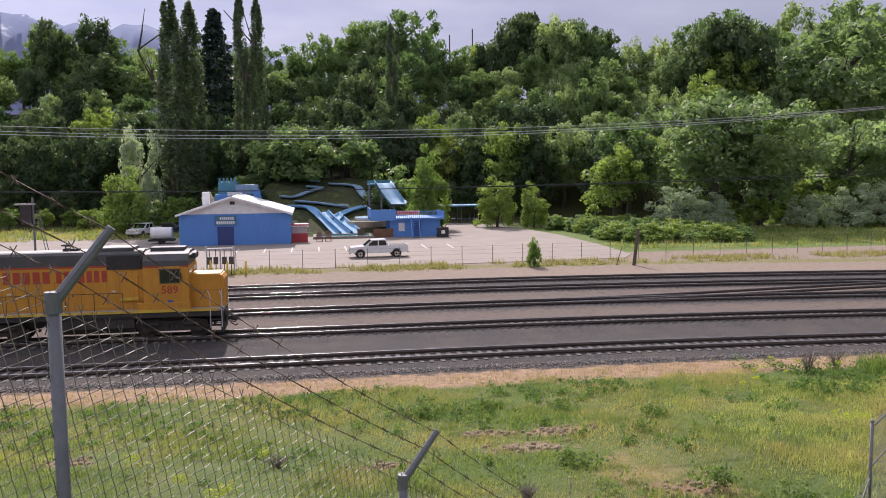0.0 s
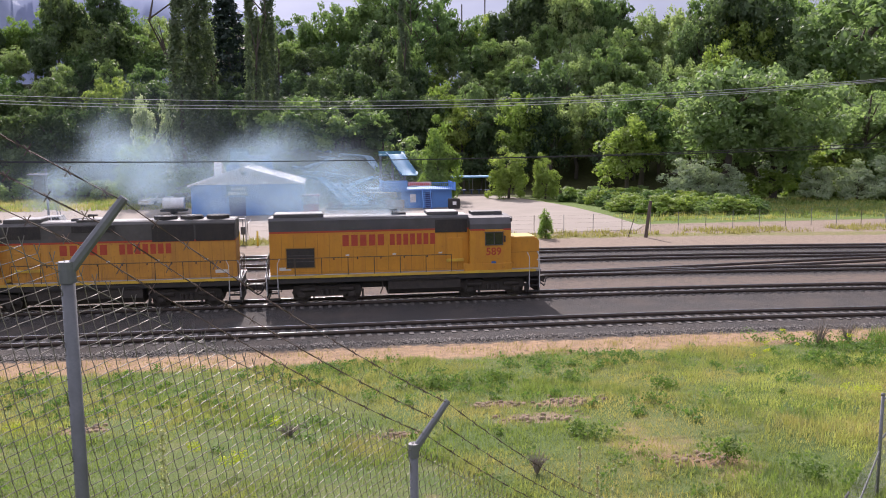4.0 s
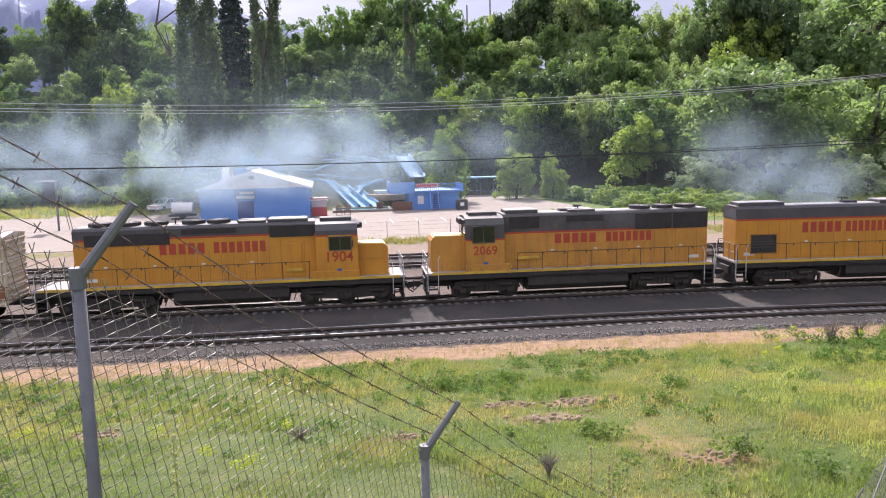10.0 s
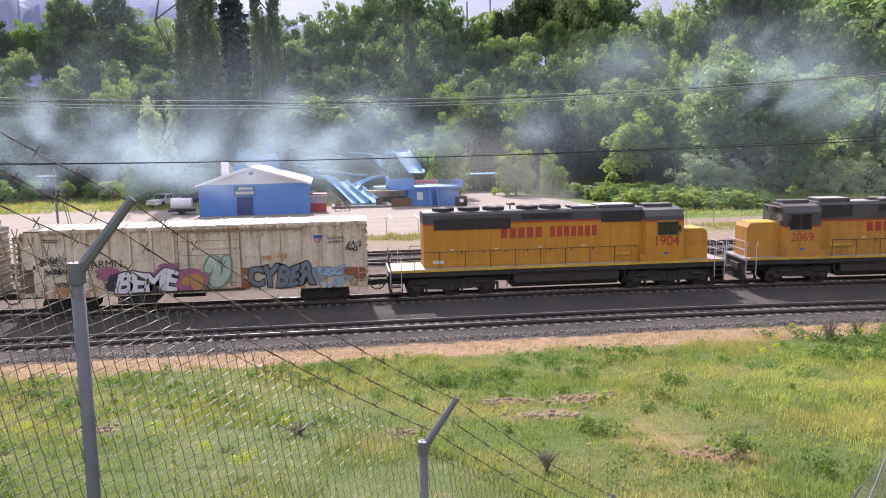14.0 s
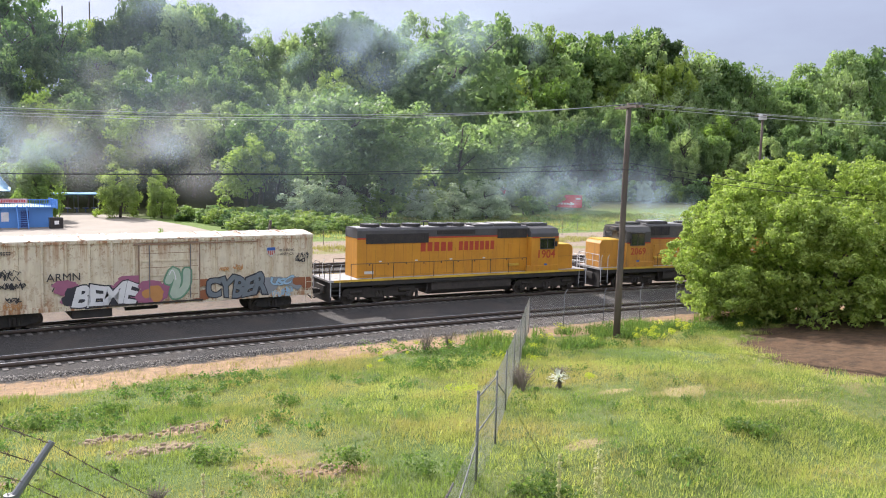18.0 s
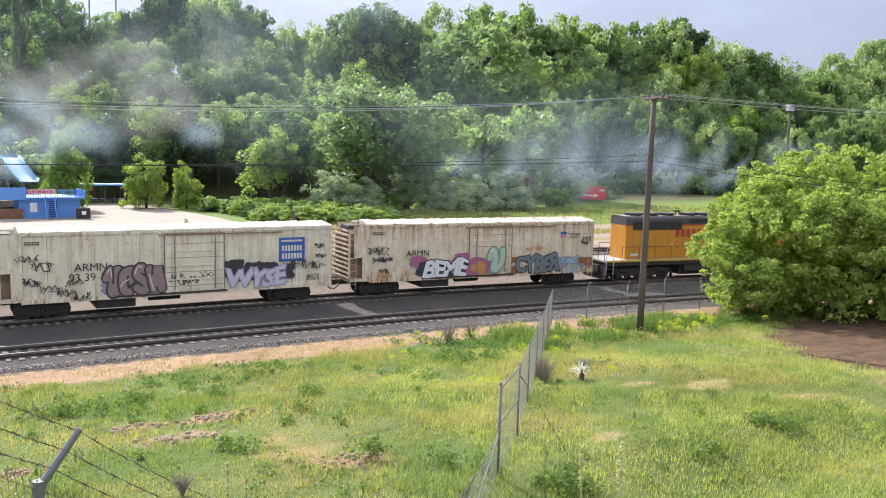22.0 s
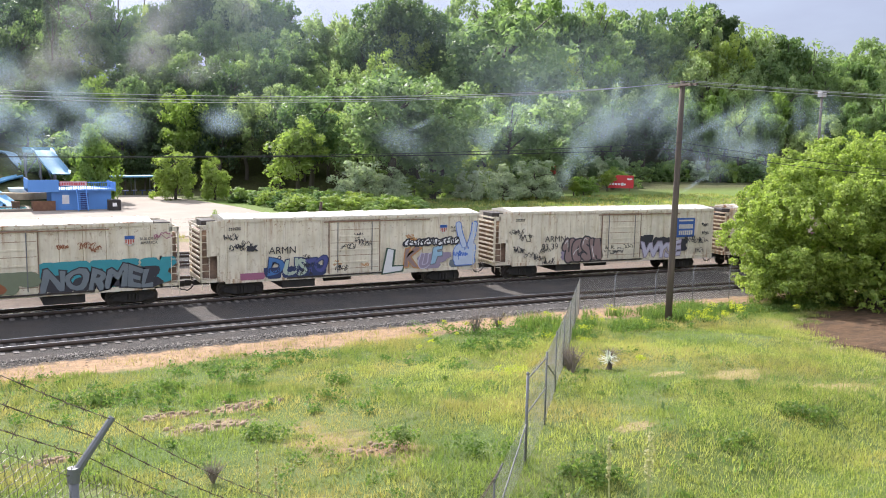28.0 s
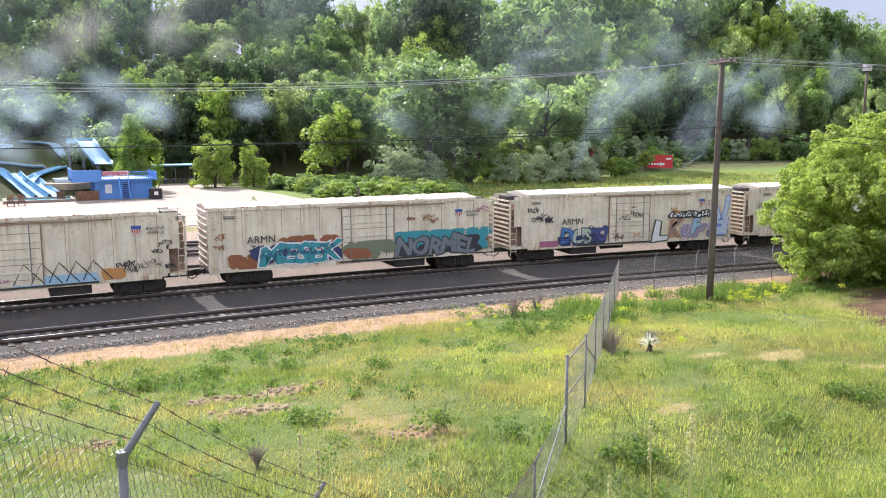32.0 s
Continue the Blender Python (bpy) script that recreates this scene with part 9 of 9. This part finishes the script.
SMOKE_BLUE = smoke_material("smoke_blue_white", (0.45, 0.60, 0.70), 0.27)
SMOKE_MID = smoke_material("smoke_mid", (0.43, 0.56, 0.66), 0.12)
SMOKE_THIN = smoke_material("smoke_thin", (0.36, 0.45, 0.54), 0.028)
SMOKE_GREY = smoke_material("smoke_grey", (0.42, 0.43, 0.42), 0.15)
PUFFS = {key: [puff_mesh(200 + 10 * i + j, m) for j in range(5)] for i, (key, m) in enumerate((("blue", SMOKE_BLUE), ("mid", SMOKE_MID), ("thin", SMOKE_THIN), ("grey", SMOKE_GREY)))}
# which engine smokes, from when to when, how often, what colour, how far it drifts along the line
BREATHS = [(0, 0.6, 1.75, 0.045, "blue", -1.7), (0, 1.75, 4.4, 0.05, "blue", -0.7), (0, 0.9, 3.8, 0.24, "thin", -1.0), (0, 3.8, 8.6, 0.50, "thin", -0.4), (1, 3.0, 9.0, 0.26, "thin", -0.6), (2, 5.5, 12.0, 0.30, "thin", -0.6), (0, 8.7, 11.2, 0.085, "mid", -0.5), (0, 8.6, 11.6, 0.20, "thin", -0.3),
           (1, 9.0, 14.5, 0.26, "thin", -0.3), (2, 12.7, 14.9, 0.11, "grey", -0.6), (1, 14.6, 17.5, 0.20, "thin", -0.4), (1, 15.4, 20.6, 0.13, "mid", -0.4), (2, 14.5, 21.0, 0.40, "thin", -0.3)]
STACK = {0: -1.0, 1: 0.4, 2: 1.0}
LIFTS = {8.7: 1.7, 8.6: 1.3, 9.0: 0.5}               # breaths that the heat throws up high
SMOKE = []
sr_ = random.Random(21)
for who, t0, t1, every, shade_, along in BREATHS:
    t = t0
    while t < t1:
        ob = new("smoke_puff", PUFFS[shade_][sr_.randrange(5)])
        size = sr_.uniform(3.2, 6.0) if shade_ == "thin" else sr_.uniform(1.0, 2.6)
        ob.scale = (size * 1.2, size, size)
        tagged(ob, "grey diesel smoke drifting off" if shade_ == "grey" else "bluish white diesel smoke drifting off", "smoke", "puffs of exhaust smoke", "stuff")
        drift = Vector((sr_.gauss(along, 0.75), sr_.gauss(0.75, 0.35), sr_.uniform(0.0, 0.65) + (0.4 if sr_.random() < 0.35 else 0.0)))
        if shade_ == "blue":               # the first cloud stays low
            drift.z *= 0.42
        drift.z += LIFTS.get(t0, 0.5 if shade_ == "grey" else 0.0)
        if shade_ == "thin":               # the thin haze climbs highest
            drift.z += sr_.uniform(0.1, 0.9)
        SMOKE.append((ob, who, t, drift, sr_.uniform(1.0, 4.4), sr_.uniform(-60, 60), (sr_.uniform(-0.3, 0.3), sr_.uniform(-0.3, 0.5))))
        t += every * sr_.uniform(0.8, 1.2)

# ---------------------------------------------------------------- what moves
RUN = [(0.0, -4.2), (4.0, 12.85), (9.0, 35.0), (13.0, 53.75), (15.0, 63.2), (19.0, 82.9), (23.0, 102.2), (28.0, 125.2), (32.0, 142.6)]
TRAIN_Y = 47.5
DRIVE_X = 6.9
LINE_X = np.linspace(-220, 130, 14001)
LINE_Y = TRAIN_Y + bend(LINE_X)
LINE_S = np.concatenate([[0], np.cumsum(np.hypot(np.diff(LINE_X), np.diff(LINE_Y)))])
LINE_S -= np.interp(0.0, LINE_X, LINE_S)
RUN_FIT = np.polynomial.Polynomial.fit([t for t, _ in RUN], [s for _, s in RUN], 5)


def rail_pose(s):
    x = float(np.interp(s, LINE_S, LINE_X))
    slope = -BEND_K * max(x - BEND_X, 0.0)
    return x, float(np.interp(x, LINE_X, LINE_Y)), math.degrees(math.atan(slope))


def drifted(x, y, drift, rise, turn, age):
    """A puff of smoke some seconds after it left the stack: thrown up, then carried off slowly."""
    along = drift.x * 12.0 * (1 - math.exp(-(age / 11.0) ** 1.4))
    up = rise * (1 - math.exp(-age / 0.5)) + drift.z * 14.0 * (1 - math.exp(-(age / 14.0) ** 1.35))
    return pose(x + along, y + drift.y * age, 4.6 + up, 40 * (1 - math.exp(-age / 9.0)), turn * (1 - math.exp(-age / 8)), 0)


def motions():
    for ob, behind, back in TRAIN:
        rows = []
        for t in np.arange(0, 32.01, 0.5):
            x, y, a = rail_pose(float(RUN_FIT(t)) - behind)
            rows.append((float(t), pose(x, y, 0, 0, 0, a + (180 if back else 0))))
        walk(ob, rows)
    for ob, who, te, drift, rise, turn, (jx, jy) in SMOKE:
        _, behind, back = TRAIN[who]
        x, y, _ = rail_pose(float(RUN_FIT(te)) - behind + STACK[who])
        x, y = x + jx, y + jy
        te = max(te, 0.04)
        rest = pose(x, y, -9.0, 0, 0, 0)
        rows = [(0.0, rest)] + ([(te - 1 / 30, rest)] if te > 0.07 else [])
        for age in (0.0, 0.2, 0.45, 0.9, 1.6, 2.6, 4.0, 6.0, 9.0, 13.0, 18.0, 24.0, 32.0):
            if te + age > 32.0:
                break
            rows.append((te + age, drifted(x, y, drift, rise, turn, age)))
        if rows[-1][0] < 31.9:
            rows.append((32.0, drifted(x, y, drift, rise, turn, 32.0 - te)))
        walk(ob, rows)
    # the pickup crosses the yard and leaves it behind the train
    rows, turns = [], []
    x, gone = DRIVE_X, 0.0
    for k in range(0, 481):
        t = k / 15
        rows.append((t, pose(x - gone, 87.9 + 0.035 * gone, Z, 0, 0, 2)))
        turns.append((t, gone))
        speed = (7.1 + 0.9 * min(t, 2.1)) * min(1.0, max(0.0, (15.0 - t) / 2.0))
        gone += speed / 15
    walk(driving, rows[::3])
    for wh in [o for o in driving.children if o.name.startswith("wheel") and "arch" not in o.name]:
        place = wh.matrix_basis.translation.copy()
        walk(wh, [(t, pose(place.x, 0, 0.40, 0, math.degrees(-g / 0.40), 0)) for t, g in turns[:226]] + [(32.0, pose(place.x, 0, 0.40, 0, math.degrees(-turns[-1][1] / 0.40), 0))])
    times = np.linspace(0, 32, 241)
    way = RUN_FIT(times)
    for w, x, r in ROLLING:
        s = -1 if w.parent == loco_b or w.parent in FLIPPED else 1
        walk(w, [(float(t), pose(x, 0, r, 0, s * math.degrees(float(d) / r), 0)) for t, d in zip(times, way)])


motions()
